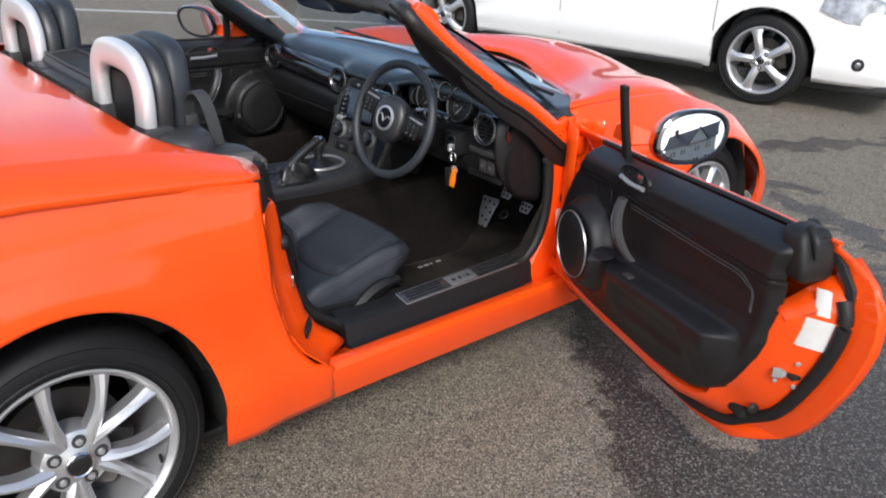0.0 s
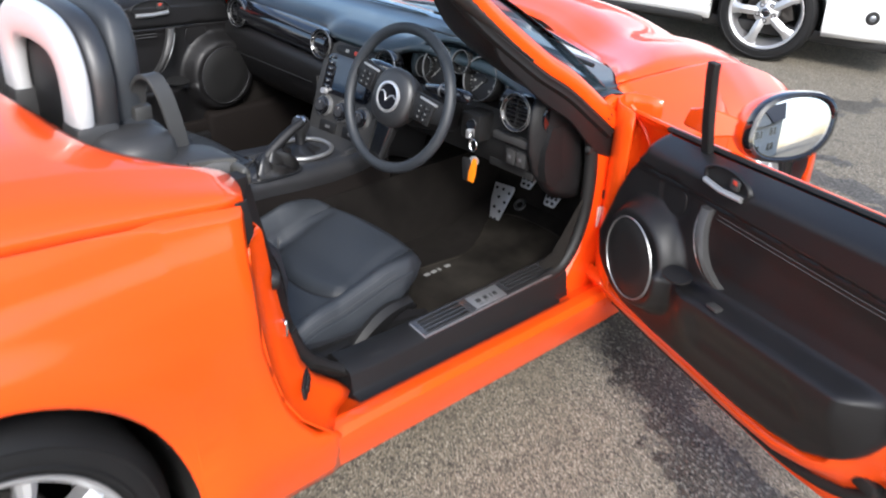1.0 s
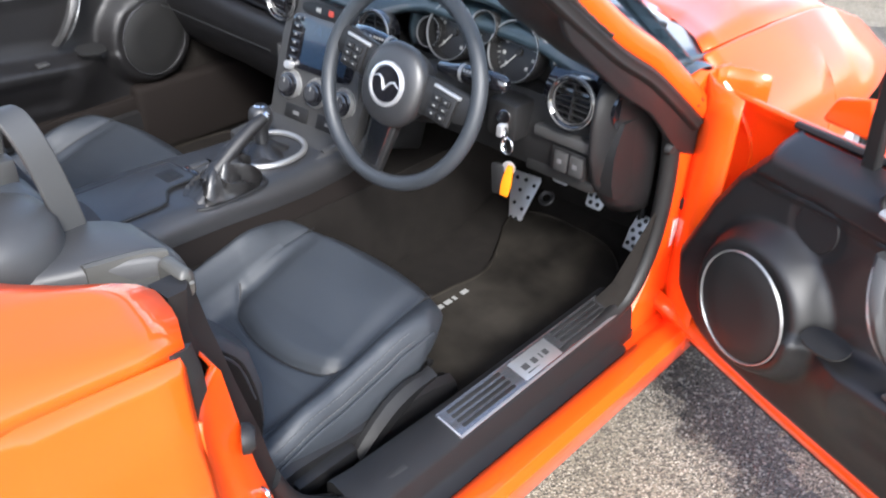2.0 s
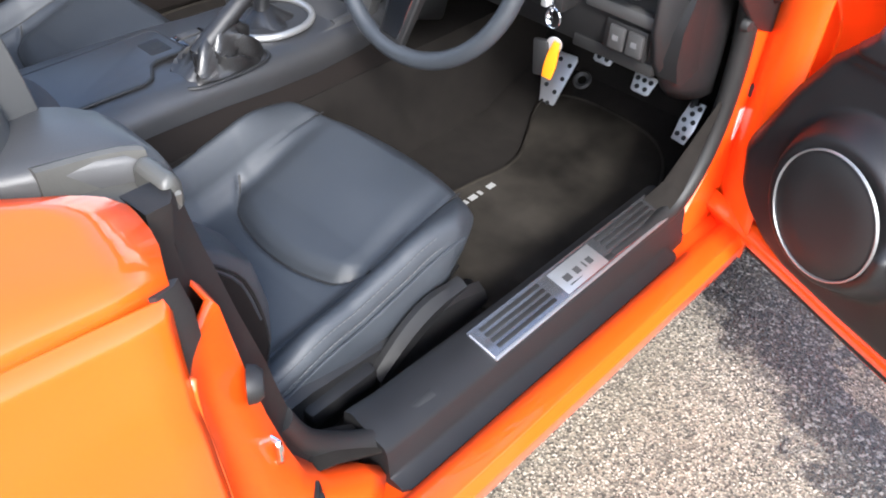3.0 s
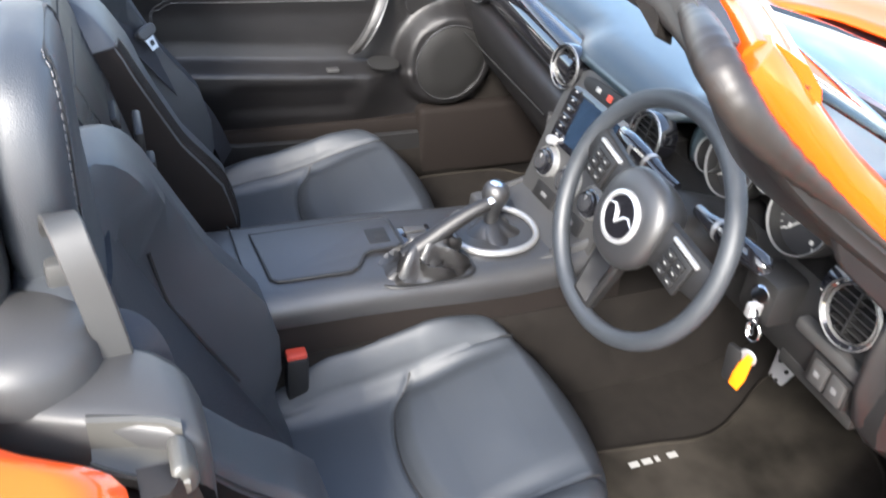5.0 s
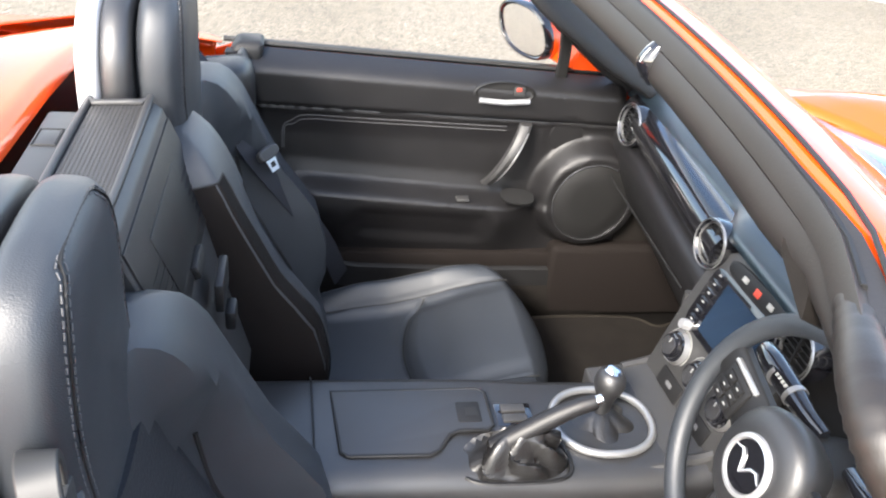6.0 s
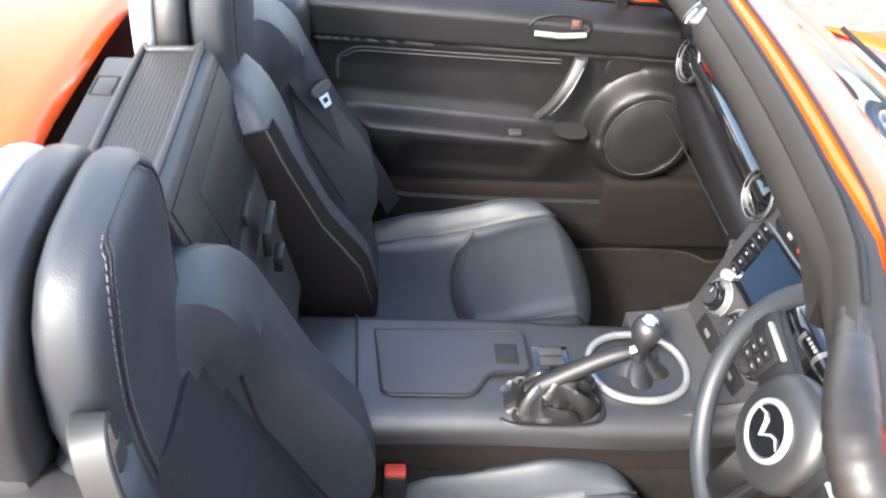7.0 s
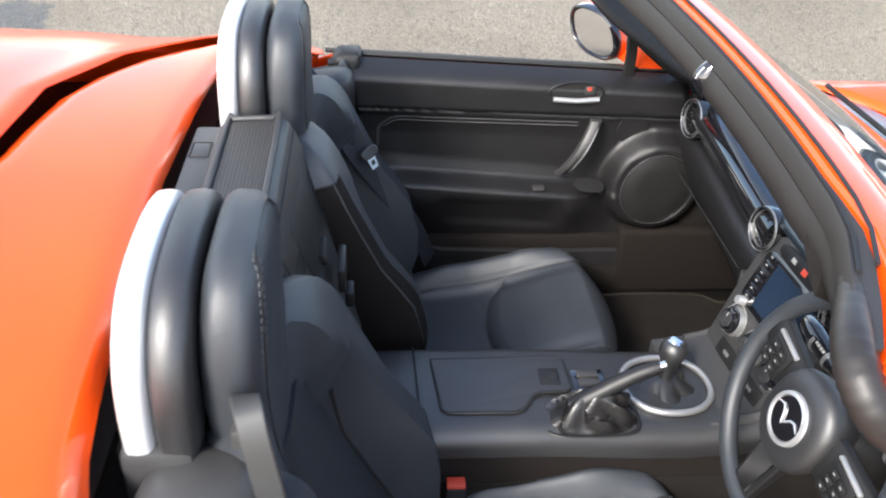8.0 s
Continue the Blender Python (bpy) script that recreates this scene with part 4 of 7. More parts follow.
# hinge-pillar hardware
for y, z, x in ((1.486, 0.819, 0.762), (1.450, 0.733, 0.746)):
    part("rubber_stud", lathe([(0, 0.012), (0.008, 0.011), (0.011, 0.006), (0.012, 0), (0, 0)], 16, face_to((x, y, z), (1, -0.25, 0))), RUBBER, car)
FOOT = [(1.10, 1.060), (1.12, 1.010), (1.17, 0.965), (1.27, 0.885), (1.36, 0.826), (1.43, 0.757), (1.485, 0.715), (1.565, 0.690), (1.575, 0.703), (1.545, 0.745), (1.45, 0.828), (1.34, 0.915), (1.25, 0.965), (1.16, 1.030)]
for sgn in (1, -1):
    bm = plate([(q.x, q.y) for q in spl([(a, b, 0) for a, b in FOOT], 4, True)], 0.012, face_to((0, 0, 0), (1, 0, 0)), r=0.004)
    for v in bm.verts:
        v.co.x += lerp([(1.03, 0.704), (1.18, 0.715), (1.29, 0.727), (1.42, 0.744), (1.58, 0.758)], v.co.y)
    if sgn < 0:
        flip(bm)
    part("pillar_foot_trim", bm, PANEL, car, "black trim at the foot of the windscreen pillar")
for z in (0.77, 0.47):
    part("door_hinge", join(box(0.758, 0.790, 1.53, 1.585, z - 0.03, z + 0.03, 0.006), tube([(0.785, 1.535, z - 0.04), (0.785, 1.535, z + 0.04)], 0.009, 10)), PAINT, car)
part("check_strap", box(-0.012, 0.012, -0.012, 0.012, 0, 0.016, 0.003, m=face_to((0.757, 1.530, 0.596), (1, 0, 0))), RUBBER, car)
part("check_arm", tube([(0.766, 1.532, 0.595), (0.786, 1.546, 0.585), (0.825, 1.535, 0.582)], 0.007, 8), RUBBER, car)
part("pillar_label", box(0.7560, 0.7605, 1.508, 1.528, 0.503, 0.562, 0.0), STICKER, car)

# ---- seats ----
SPINE = spl([(0, 0.655, 0.350), (0, 0.632, 0.40), (0, 0.578, 0.50), (0, 0.518, 0.62), (0, 0.462, 0.74), (0, 0.422, 0.85), (0, 0.405, 0.95), (0, 0.402, 1.02), (0, 0.406, 1.10), (0, 0.412, 1.17)], 8)


SET = [0.0, 0.0]
INNER = [0]


def seat_ring(z, w, df, db, bol, power=3.0, n=48):
    """A section across the seat back at height z: df and db deep, with side bolsters."""
    i = min(range(1, len(SPINE) - 1), key=lambda k: abs(SPINE[k].z - z))
    a, b = SPINE[i - 1], SPINE[i + 1]
    up = (b - a).normalized()
    t = (z - SPINE[i].z) / max(1e-6, up.z)
    c = SPINE[i] + up * t
    out = Vector((0, up.z, -up.y))
    ring = []
    for j in range(n):
        g = 2 * math.pi * j / n
        ca, sa = math.cos(g), math.sin(g)
        x = math.copysign(abs(ca) ** (2 / power), ca) * w
        d = math.copysign(abs(sa) ** (2 / power), sa)
        d = d * df if d > 0 else d * db
        if sa > 0:
            outer = x * INNER[0] < 0
            narrow = 0.0 if outer else step(0.74, 0.90, z)
            d += bol * (1 - (0.60 * step(0.60, 0.84, z) if outer else 0)) * step(0.48 - 0.30 * narrow, 0.67 - 0.22 * narrow, abs(x) / w) * min(1, sa * 2.2)
        k = step(0.55, 0.92, z)
        ring.append(c + Vector((x, SET[0] * k, SET[1] * k)) + out * d)
    return ring


def cushion_front(u):
    """The curved front edge of the cushion, u from side to side."""
    u = abs(u)
    return 1.114 - 0.048 * u * u - 0.032 * u ** 6 - 0.060 * u ** 16


def cushion_z(x, y):
    """Height of the seat cushion: hollow middle, raised sides, rolled front."""
    z = lerp([(0.60, 0.388), (0.70, 0.396), (0.80, 0.408), (0.90, 0.433), (1.00, 0.472), (1.06, 0.492), (1.12, 0.488)], y)
    z += 0.030 * step(0.13, 0.200, abs(x)) * step(1.14, 0.9, y)
    z += (0.028 + 0.026 * (x * INNER[0] > 0)) * math.exp(-((abs(x) - 0.196) / 0.036) ** 2) * step(0.62, 0.76, y) * step(1.10, 0.90, y)
    horse = 0.822 + 1.6 * x * x + 0.02 * step(0.11, 0.158, abs(x))
    if abs(x) < 0.158:
        z += 0.013 * step(horse - 0.004, horse + 0.030, y) * step(1.12, 0.96, y) * step(0.160, 0.105, abs(x))
        z -= 0.007 * math.exp(-((y - horse) / 0.005) ** 2) * step(0.158, 0.150, abs(x))
    z -= 0.0055 * math.exp(-((abs(x) - 0.160) / 0.0036) ** 2)
    return z


BACK = [(0.37, 0.205, 0.030, 0.04, 0.0), (0.41, 0.220, 0.030, 0.05, 0.006), (0.45, 0.226, 0.030, 0.053, 0.022), (0.48, 0.228, 0.030, 0.054, 0.056), (0.53, 0.231, 0.030, 0.055, 0.084), (0.60, 0.234, 0.027, 0.055, 0.104), (0.65, 0.235, 0.027, 0.053, 0.096), (0.70, 0.236, 0.027, 0.052, 0.086),
        (0.78, 0.236, 0.027, 0.050, 0.082), (0.845, 0.236, 0.027, 0.048, 0.076), (0.880, 0.233, 0.028, 0.047, 0.070), (0.906, 0.226, 0.028, 0.046, 0.062), (0.929, 0.213, 0.027, 0.044, 0.053),
        (0.947, 0.194, 0.025, 0.040, 0.042), (0.961, 0.166, 0.020, 0.032, 0.028), (0.969, 0.130, 0.012, 0.018, 0.008)]


def dashes(path, r, on=0.006, off=0.003):
    """A row of stitches along a path."""
    out, run, gap, acc = [], [path[0]], False, 0.0
    fine = []
    for a, b in zip(path, path[1:]):
        n = max(1, int((b - a).length / 0.001))
        fine += [a.lerp(b, k / n) for k in range(n)]
    k = 0
    while k + int(on * 1000) < len(fine):
        out.append(tube(fine[k:k + int(on * 1000) + 1:3], r, 5))
        k += int((on + off) * 1000)
    return join(*out)


def seat(cx, name, label, dy, dz):
    SET[:] = dy, dz
    INNER[0] = -1 if cx > 0 else 0
    s = part(name, join(box(-0.20, 0.20, 0.62, 1.02, 0.29, 0.36, 0.02), box(-0.21, -0.17, 0.55, 1.1, 0.262, 0.30, 0.006), box(0.17, 0.21, 0.55, 1.1, 0.262, 0.30, 0.006)),
             PLASTIC, car, label, m=pose(cx, 0, 0))
    bm = bmesh.new()
    def fy(y):
        return y if cx > 0 else y - 0.012 * step(0.75, 1.1, y)

    nx, ny = 112, 150
    top, rows = [], []
    for i in range(ny + 1):
        t = i / ny
        row = []
        for j in range(nx + 1):
            u = 2 * j / nx - 1
            w = 0.232 - 0.012 * step(0.75, 0.6, 0.6 + 0.53 * t) + (0.010 if u * INNER[0] > 0.5 else 0) * step(0.5, 0.9, abs(u))
            x = u * w
            front = cushion_front(u)
            y = 0.60 + (front - 0.60) * t
            z = cushion_z(x, min(y, 1.13))
            e = min(1 - abs(u), (1 - t) * 1.15) * 0.232
            z -= 0.034 * max(0, 1 - e / 0.030) ** 2.4 + 0.022 * max(0, 1 - (1 - abs(u)) * 0.232 / 0.050) ** 2 * step(0.62, 0.76, y) * step(1.10, 0.90, y)
            row.append(bm.verts.new((x, fy(y), z)))
        rows.append(row)
    for a, b in zip(rows, rows[1:]):
        for j in range(nx):
            bm.faces.new((a[j], a[j + 1], b[j + 1], b[j]))
    rim = [rows[i][0] for i in range(ny + 1)] + [rows[ny][j] for j in range(1, nx + 1)] + [rows[i][nx] for i in range(ny - 1, -1, -1)]
    low = [bm.verts.new((v.co.x * 0.985, v.co.y - 0.006 * step(0.8, 1.1, v.co.y), max(0.32, v.co.z - 0.026))) for v in rim]
    under = [Vector(v.co) for v in low]
    for i in range(len(rim) - 1):
        bm.faces.new((rim[i], rim[i + 1], low[i + 1], low[i]))
    bmesh.ops.recalc_face_normals(bm, faces=bm.faces)
    cush = part("cushion", bm, LEATHER, s, "black leather seat cushion with a horseshoe seam", sharp=60)
    arc = []
    for i in range(41):
        x = -0.156 + 0.312 * i / 40
        y = 0.822 + 1.6 * x * x + 0.02 * step(0.11, 0.158, abs(x))
        arc.append((x, fy(y), cushion_z(x, y) + 0.0008))
    part("seam", tube(arc, 0.0016, 6), RUBBER, cush)
    skirt = [[Vector((q.x * k, q.y - d * step(0.8, 1.1, q.y), q.z + (0.285 - q.z) * t)) for q in under] for k, d, t in ((0.985, 0.004, -0.05), (0.965, 0.014, 0.06), (0.955, 0.022, 0.35), (0.93, 0.045, 1.0))]
    part("seat_base", loft(skirt, closed=False, caps=False), PLASTIC, s, "black plastic seat base", solid=0.004)
    for sgn in (1, -1):
        pts = []
        for i in range(26):
            t = i / 25
            u = sgn * 0.965
            y = 0.62 + (cushion_front(0.965) - 0.62) * t
            pts.append((u * 0.2325, fy(y), cushion_z(0.22, min(y, 1.13)) - 0.026))
        part("piping", tube(pts, 0.0028, 6), LEATHER, s)
        st = [Vector((sgn * 0.212, fy(y), cushion_z(0.212, min(y, 1.13)) - 0.006)) for y in (0.66 + 0.31 * i / 24 for i in range(25))]
        part("stitching", dashes(st, 0.0008), STITCH, cush)
        rim_st = [Vector((sgn * 0.2235, fy(y), cushion_z(0.212, min(y, 1.13)) - 0.016)) for y in (0.66 + 0.31 * i / 24 for i in range(25))]
        part("stitching", dashes(rim_st, 0.0008), STITCH, cush)
        sm_pts = [(sgn * 0.160, fy(y), cushion_z(0.160, min(y, 1.13)) + 0.0006) for y in (0.64 + 0.43 * i / 30 for i in range(31))]
        part("seam", tube(sm_pts, 0.0016, 6), RUBBER, cush)
    rings = []
    for z, w, df, db, bol in BACK:
        rings.append(seat_ring(z, w, df, db, bol, 4.6, 96))
    part("backrest", loft(rings), LEATHER, s, "black leather backrest with deep side bolsters")
    for sgn in (1, -1):
        for k, off in ((0.49, 0.0006), (0.97, 0.0))[:1 if cx < 0 and sgn > 0 else 2]:
            pts = []
            for z, w, df, db, bol in BACK[4:9] if k < 0.9 else BACK[4:-4]:
                ring = seat_ring(z, w, df, db, bol, 4.6, n=120)
                front = [q for q in ring[:61]]
                q = min(front, key=lambda v: abs(v.x - sgn * k * w))
                pts.append(q + Vector((0, off, 0)))
            part("piping", tube(spl(pts, 3), 0.0024 if k > 0.9 else 0.0034, 6), LEATHER if k > 0.9 else RUBBER, s)
    # dark cloth on the outer faces of the side bolsters
    for side in (0, 24):
        strip = []
        for z, w, df, db, bol in BACK[1:-4]:
            full = seat_ring(z, w * 1.004 + 0.0008, df, db * 0.96, bol, 4.6, 48)
            strip.append([full[(side + j) % 48] for j in (range(-3, 8 if cx < 0 else 4) if side == 0 else range(3, -4, -1))])
        part("side_panel", loft(strip, closed=False, caps=False), SEATSIDE, s, "brown-black cloth side of the backrest")
        part("seam", tube(spl([q[-1] for q in strip], 3), 0.0016, 6), RUBBER, s)
        part("cross_seam", tube(spl(strip[-1], 3), 0.0016, 6), RUBBER, s)
    # padded middle of the back
    rings = []
    for z, w in ((0.44, 0.09), (0.47, 0.112), (0.56, 0.122), (0.70, 0.124), (0.80, 0.120), (0.86, 0.112), (0.89, 0.098)):
        rings.append(seat_ring(z, w, 0.043, 0.02, 0.0, 3.4, 40))
    part("back_panel", loft(rings), PERFORATED, s, "perforated dark blue-black leather middle of the back")
    for sgn in (1, -1):
        pts = []
        for z, w in ((0.47, 0.114), (0.56, 0.124), (0.70, 0.126), (0.80, 0.122), (0.86, 0.114), (0.89, 0.100)):
            ring = seat_ring(z, w, 0.041, 0.02, 0.0, 3.4, 64)
            pts.append(min(ring[:33], key=lambda v: abs(v.x - sgn * w * 0.985)))
        part("seam", tube(spl(pts, 4), 0.0030, 6), RUBBER, s)
    rings = []
    for z, w, df, db in ((0.84, 0.10, 0.026, 0.03), (0.86, 0.134, 0.036, 0.036), (0.92, 0.148, 0.042, 0.038), (1.0, 0.154, 0.045, 0.038), (1.06, 0.152, 0.045, 0.037), (1.10, 0.143, 0.043, 0.035),
                         (1.13, 0.126, 0.039, 0.031), (1.148, 0.102, 0.033, 0.026), (1.158, 0.066, 0.023, 0.019), (1.162, 0.03, 0.011, 0.009)):
        rings.append(seat_ring(z, w * 0.89, df * 0.92, db, 0.0, 3.4))
    hr = part("headrest", loft(rings), LEATHER, s, "black leather integral headrest with double stitching")
    for off in (0.0, 0.013):
        pts = []
        for z, w, df in ((0.88, 0.141, 0.038), (0.94, 0.150, 0.0425), (1.0, 0.154, 0.045), (1.06, 0.152, 0.045), (1.10, 0.143, 0.043), (1.13, 0.126, 0.039), (1.146, 0.105, 0.034), (1.155, 0.078, 0.026)):
            ring = seat_ring(z, w * 0.89, df * 0.92 + 0.0006, 0.03, 0.0, 3.4, 240)[:121]
            pts.append(min(ring, key=lambda v: abs(v.x - (w * 0.89 * 0.79 - off))))
        mirror = [Vector((-q.x, q.y, q.z)) for q in pts[::-1]]
        part("stitching", dashes(spl(pts + mirror, 3), 0.0009), STITCH, hr)
        if off == 0.0:
            part("seam", tube(spl([q + Vector((-0.0062 if q.x > 0 else 0.0062, 0.0016, 0)) for q in pts + mirror], 3), 0.0014, 6), RUBBER, hr)
    # side cover, lever and buckle
    sd = 1 if cx > 0 else -1
    rings = []
    for y, z0, z1 in ((0.60, 0.30, 0.40), (0.70, 0.29, 0.405), (0.85, 0.285, 0.39), (1.0, 0.29, 0.37), (1.06, 0.30, 0.35)):
        rings.append([(sd * 0.222, y, z0), (sd * 0.240, y, z0 + 0.01), (sd * 0.246, y, (z0 + z1) / 2), (sd * 0.238, y, z1 - 0.01), (sd * 0.222, y, z1)])
    part("side_cover", loft(rings), PLASTIC, s)
    rings = []
    for t in range(9):
        k = t / 8
        y, z = 0.800 + 0.18 * k, 0.340 + 0.050 * math.sin(1.9 * k) + 0.028 * k
        h = 0.012 + 0.020 * math.sin(math.pi * min(1, k + 0.12))
        rings.append([(sd * 0.240, y, z - h), (sd * 0.258, y, z - h * 0.6), (sd * 0.262, y, z + h * 0.4), (sd * 0.250, y, z + h), (sd * 0.240, y, z + h)])
    part("recline_lever", loft(rings), PLASTIC, s, "dark grey plastic recline lever")
    part("slide_cover", box(sd * 0.238 - 0.022, sd * 0.238 + 0.022, 0.675, 0.800, 0.345, 0.380, 0.010), PLASTIC, s)
    part("slide_bar", tube([(-0.16, 1.03, 0.31), (-0.14, 1.10, 0.30), (0.14, 1.10, 0.30), (0.16, 1.03, 0.31)], 0.007, 8), PLASTIC, s)
    bx = -sd * 0.185
    if cx < 0:
        return s
    bk = part("belt_buckle", box(bx - 0.014, bx + 0.014, 0.675, 0.712, 0.36, 0.512, 0.006), PLASTIC, s)
    part("release_button", box(bx - 0.011, bx + 0.011, 0.677, 0.710, 0.508, 0.519, 0.003), RED, bk, "red release button")
    # belt guide loop on the outer shoulder
    g = spl([(0.128, 0.418, 0.985), (0.135, 0.420, 1.022), (0.155, 0.424, 1.044), (0.176, 0.430, 1.046), (0.192, 0.436, 1.026), (0.202, 0.444, 0.985), (0.208, 0.452, 0.930), (0.210, 0.458, 0.872)], 5)
    strap = []
    for k, q in enumerate(g):
        d = (g[min(k + 1, len(g) - 1)] - g[max(k - 1, 0)]).normalized()
        wide = Vector((0.0, 1.0, 0.0))
        wide = (wide - d * wide.dot(d)).normalized()
        n = d.cross(wide)
        strap.append([q + wide * 0.015 * a + n * 0.0042 * b for a, b in ((-1, -0.6), (-0.9, -1), (0.9, -1), (1, -0.6), (1, 0.6), (0.9, 1), (-0.9, 1), (-1, 0.6))])
    part("belt_guide", loft(strap), BELTGUIDE, s, "pale grey plastic belt guide loop")
    part("guide_foot", box(0.118, 0.150, 0.402, 0.436, 0.955, 0.990, 0.006), BELTGUIDE, s)
    return s


seat(0.368, "driver_seat", "black leather bucket seat on the driver's side", 0.0, 0.0)
seat(-0.354, "passenger_seat", "black leather bucket seat on the passenger's side", 0.0, 0.0)

# ---- bulkhead, hoops and belts ----


def hoop(cx, dy):
    def ring(y0, y1, w):
        path = [(cx - 0.132, 0.975), (cx - 0.134, 1.02), (cx - 0.126, 1.070), (cx - 0.095, 1.107), (cx - 0.04, 1.121), (cx + 0.04, 1.121), (cx + 0.095, 1.107), (cx + 0.126, 1.070), (cx + 0.134, 1.02), (cx + 0.132, 0.975)]
        path = spl([(x, 0, z) for x, z in path], 5)
        rings = []
        for i, q in enumerate(path):
            d = (path[min(i + 1, len(path) - 1)] - path[max(i - 1, 0)]).normalized()
            o = Vector((-d.z, 0, d.x))
            lean = -0.02 * (q.z - 0.95)
            sec = []
            for j in range(16):
                a = 2 * math.pi * j / 16
                px = math.copysign(abs(math.cos(a)) ** 0.6, math.cos(a)) * w
                py = (y0 + y1) / 2 + math.copysign(abs(math.sin(a)) ** 0.6, math.sin(a)) * (y1 - y0) / 2
                sec.append(q + o * px + Vector((0, py - lean, 0)))
            rings.append(sec)
        return loft(rings)
    h = part("roll_hoop", ring(0.288 + dy, 0.324 + dy, 0.034), HOOP, car, "satin silver roll hoop")
    part("hoop_pad", ring(0.322 + dy, 0.368 + dy, 0.0345), VINYL, h, "black padded front of the hoop")
    for sx in (-0.135, 0.135):
        part("hoop_foot", box(cx + sx - 0.036, cx + sx + 0.036, 0.283 + dy, 0.365 + dy, 0.86, 0.982, 0.016), GREYPL, h)
    part("hoop_mesh", box(cx - 0.10, cx + 0.10, 0.322 + dy, 0.332 + dy, 0.90, 1.07, 0.004), RUBBER, h)


hoop(0.368, 0.004)
hoop(-0.368, 0.004)
rings = []
for x in (-0.70, -0.60, -0.16, -0.15, 0.15, 0.16, 0.60, 0.70):
    inner = abs(x) < 0.155
    zt = 0.895 if not inner else 0.96
    f = 0.0 if inner else -0.10
    rings.append([(x, 0.22, 0.62), (x, 0.235, zt - 0.02), (x, 0.25, zt), (x, 0.40 + f, zt), (x, 0.425 + f, zt - 0.02), (x, 0.50 + f, 0.70), (x, 0.56, 0.42), (x, 0.30, 0.40)])
part("rear_bulkhead", loft(rings), CARPET, car)
for sgn in (1, -1):
    rings = []
    for y, x0, x1, z in ((0.30, 0.50, 0.59, 0.925), (0.36, 0.50, 0.625, 0.923), (0.42, 0.52, 0.652, 0.925), (0.46, 0.55, 0.668, 0.926), (0.485, 0.57, 0.679, 0.925), (0.500, 0.585, 0.686, 0.922), (0.511, 0.60, 0.688, 0.914), (0.518, 0.615, 0.684, 0.900), (0.520, 0.62, 0.68, 0.88)):
        rings.append([(sgn * x0, y, z - 0.06), (sgn * x0, y, z - 0.012), (sgn * (x0 + 0.02), y, z), (sgn * (x1 - 0.022), y, z), (sgn * (x1 - 0.008), y, z - 0.003), (sgn * (x1 - 0.001), y, z - 0.010), (sgn * x1, y, z - 0.06)])
    # passenger-side trim and belt dome take darker materials than the driver's
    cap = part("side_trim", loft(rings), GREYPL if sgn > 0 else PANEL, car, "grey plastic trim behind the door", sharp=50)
    rings = []
    for y, x1, xo in ((0.424, 0.652, 0.688), (0.445, 0.657, 0.704), (0.465, 0.662, 0.716), (0.485, 0.670, 0.724), (0.498, 0.680, 0.726)):
        rings.append([(sgn * a, y, z) for a, z in ((x1 - 0.014, 0.876), (x1 - 0.014, 0.921), (x1 - 0.003, 0.9255), (x1 + 0.002, 0.924), (x1 + 0.007, 0.898), (xo - 0.016, 0.896), (xo - 0.006, 0.906), (xo - 0.003, 0.9085), (xo - 0.001, 0.906), (xo - 0.004, 0.892))])
    part("trim_tray", loft(rings), TRAYPL, cap, "pale grey-beige plastic tray")
    rings = []
    for y, a, b, z in ((0.505, 0.700, 0.744, 0.902), (0.511, 0.700, 0.744, 0.908), (0.518, 0.702, 0.742, 0.908), (0.524, 0.706, 0.738, 0.900), (0.527, 0.712, 0.732, 0.890)):
        rings.append([(sgn * (a + b) / 2 + sgn * (b - a) / 2 * u, y, 0.875 + (z - 0.875) * v) for u, v in ((-1, 0), (-1, 0.75), (-0.85, 1), (0.85, 1), (1, 0.75), (1, 0))])
    part("trim_latch", loft(rings), TRAYPL, cap, bevel=0.004, m=pose(sgn * -0.020, -0.021, 0.014))
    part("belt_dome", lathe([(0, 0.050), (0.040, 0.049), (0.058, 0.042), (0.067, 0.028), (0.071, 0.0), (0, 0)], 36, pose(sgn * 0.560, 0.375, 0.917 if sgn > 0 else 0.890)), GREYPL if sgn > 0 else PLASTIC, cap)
    part("trim_post", loft([[(sgn * 0.712, 0.485, z), (sgn * 0.748, 0.488, z), (sgn * 0.742, 0.523 + 0.2 * (0.88 - z) * 0.2, z), (sgn * 0.705, 0.528 + 0.2 * (0.88 - z) * 0.2, z)] for z in (0.60, 0.70, 0.80, 0.838, 0.850)]), SEALBAND, cap, bevel=0.004, m=pose(sgn * -0.012, -0.050, 0))
    part("post_panel", loft([[(sgn * 0.735, 0.49 + 0.10 * max(0, 0.88 - z) ** 1.3, z), (sgn * 0.738, 0.525 + 0.16 * max(0, 0.88 - z) ** 1.2, z), (sgn * 0.668, 0.545 + 0.17 * max(0, 0.88 - z) ** 1.2, z), (sgn * 0.660, 0.49 + 0.10 * max(0, 0.88 - z) ** 1.3, z)] for z in (0.36, 0.45, 0.55, 0.65, 0.75, 0.84, 0.880)]), SEATSIDE, cap, bevel=0.005, m=pose(0, -0.046, 0))
    # belt: webbing from the shoulder guide, with its tongue
    bpts = [(sgn * 0.600, 0.30, 0.950), (sgn * 0.560, 0.385, 0.972), (sgn * 0.535, 0.425, 0.955), (sgn * 0.490, 0.488, 0.86), (sgn * 0.482, 0.528, 0.79), (sgn * 0.530, 0.645, 0.60), (sgn * 0.600, 0.70, 0.44)]
    rings = []
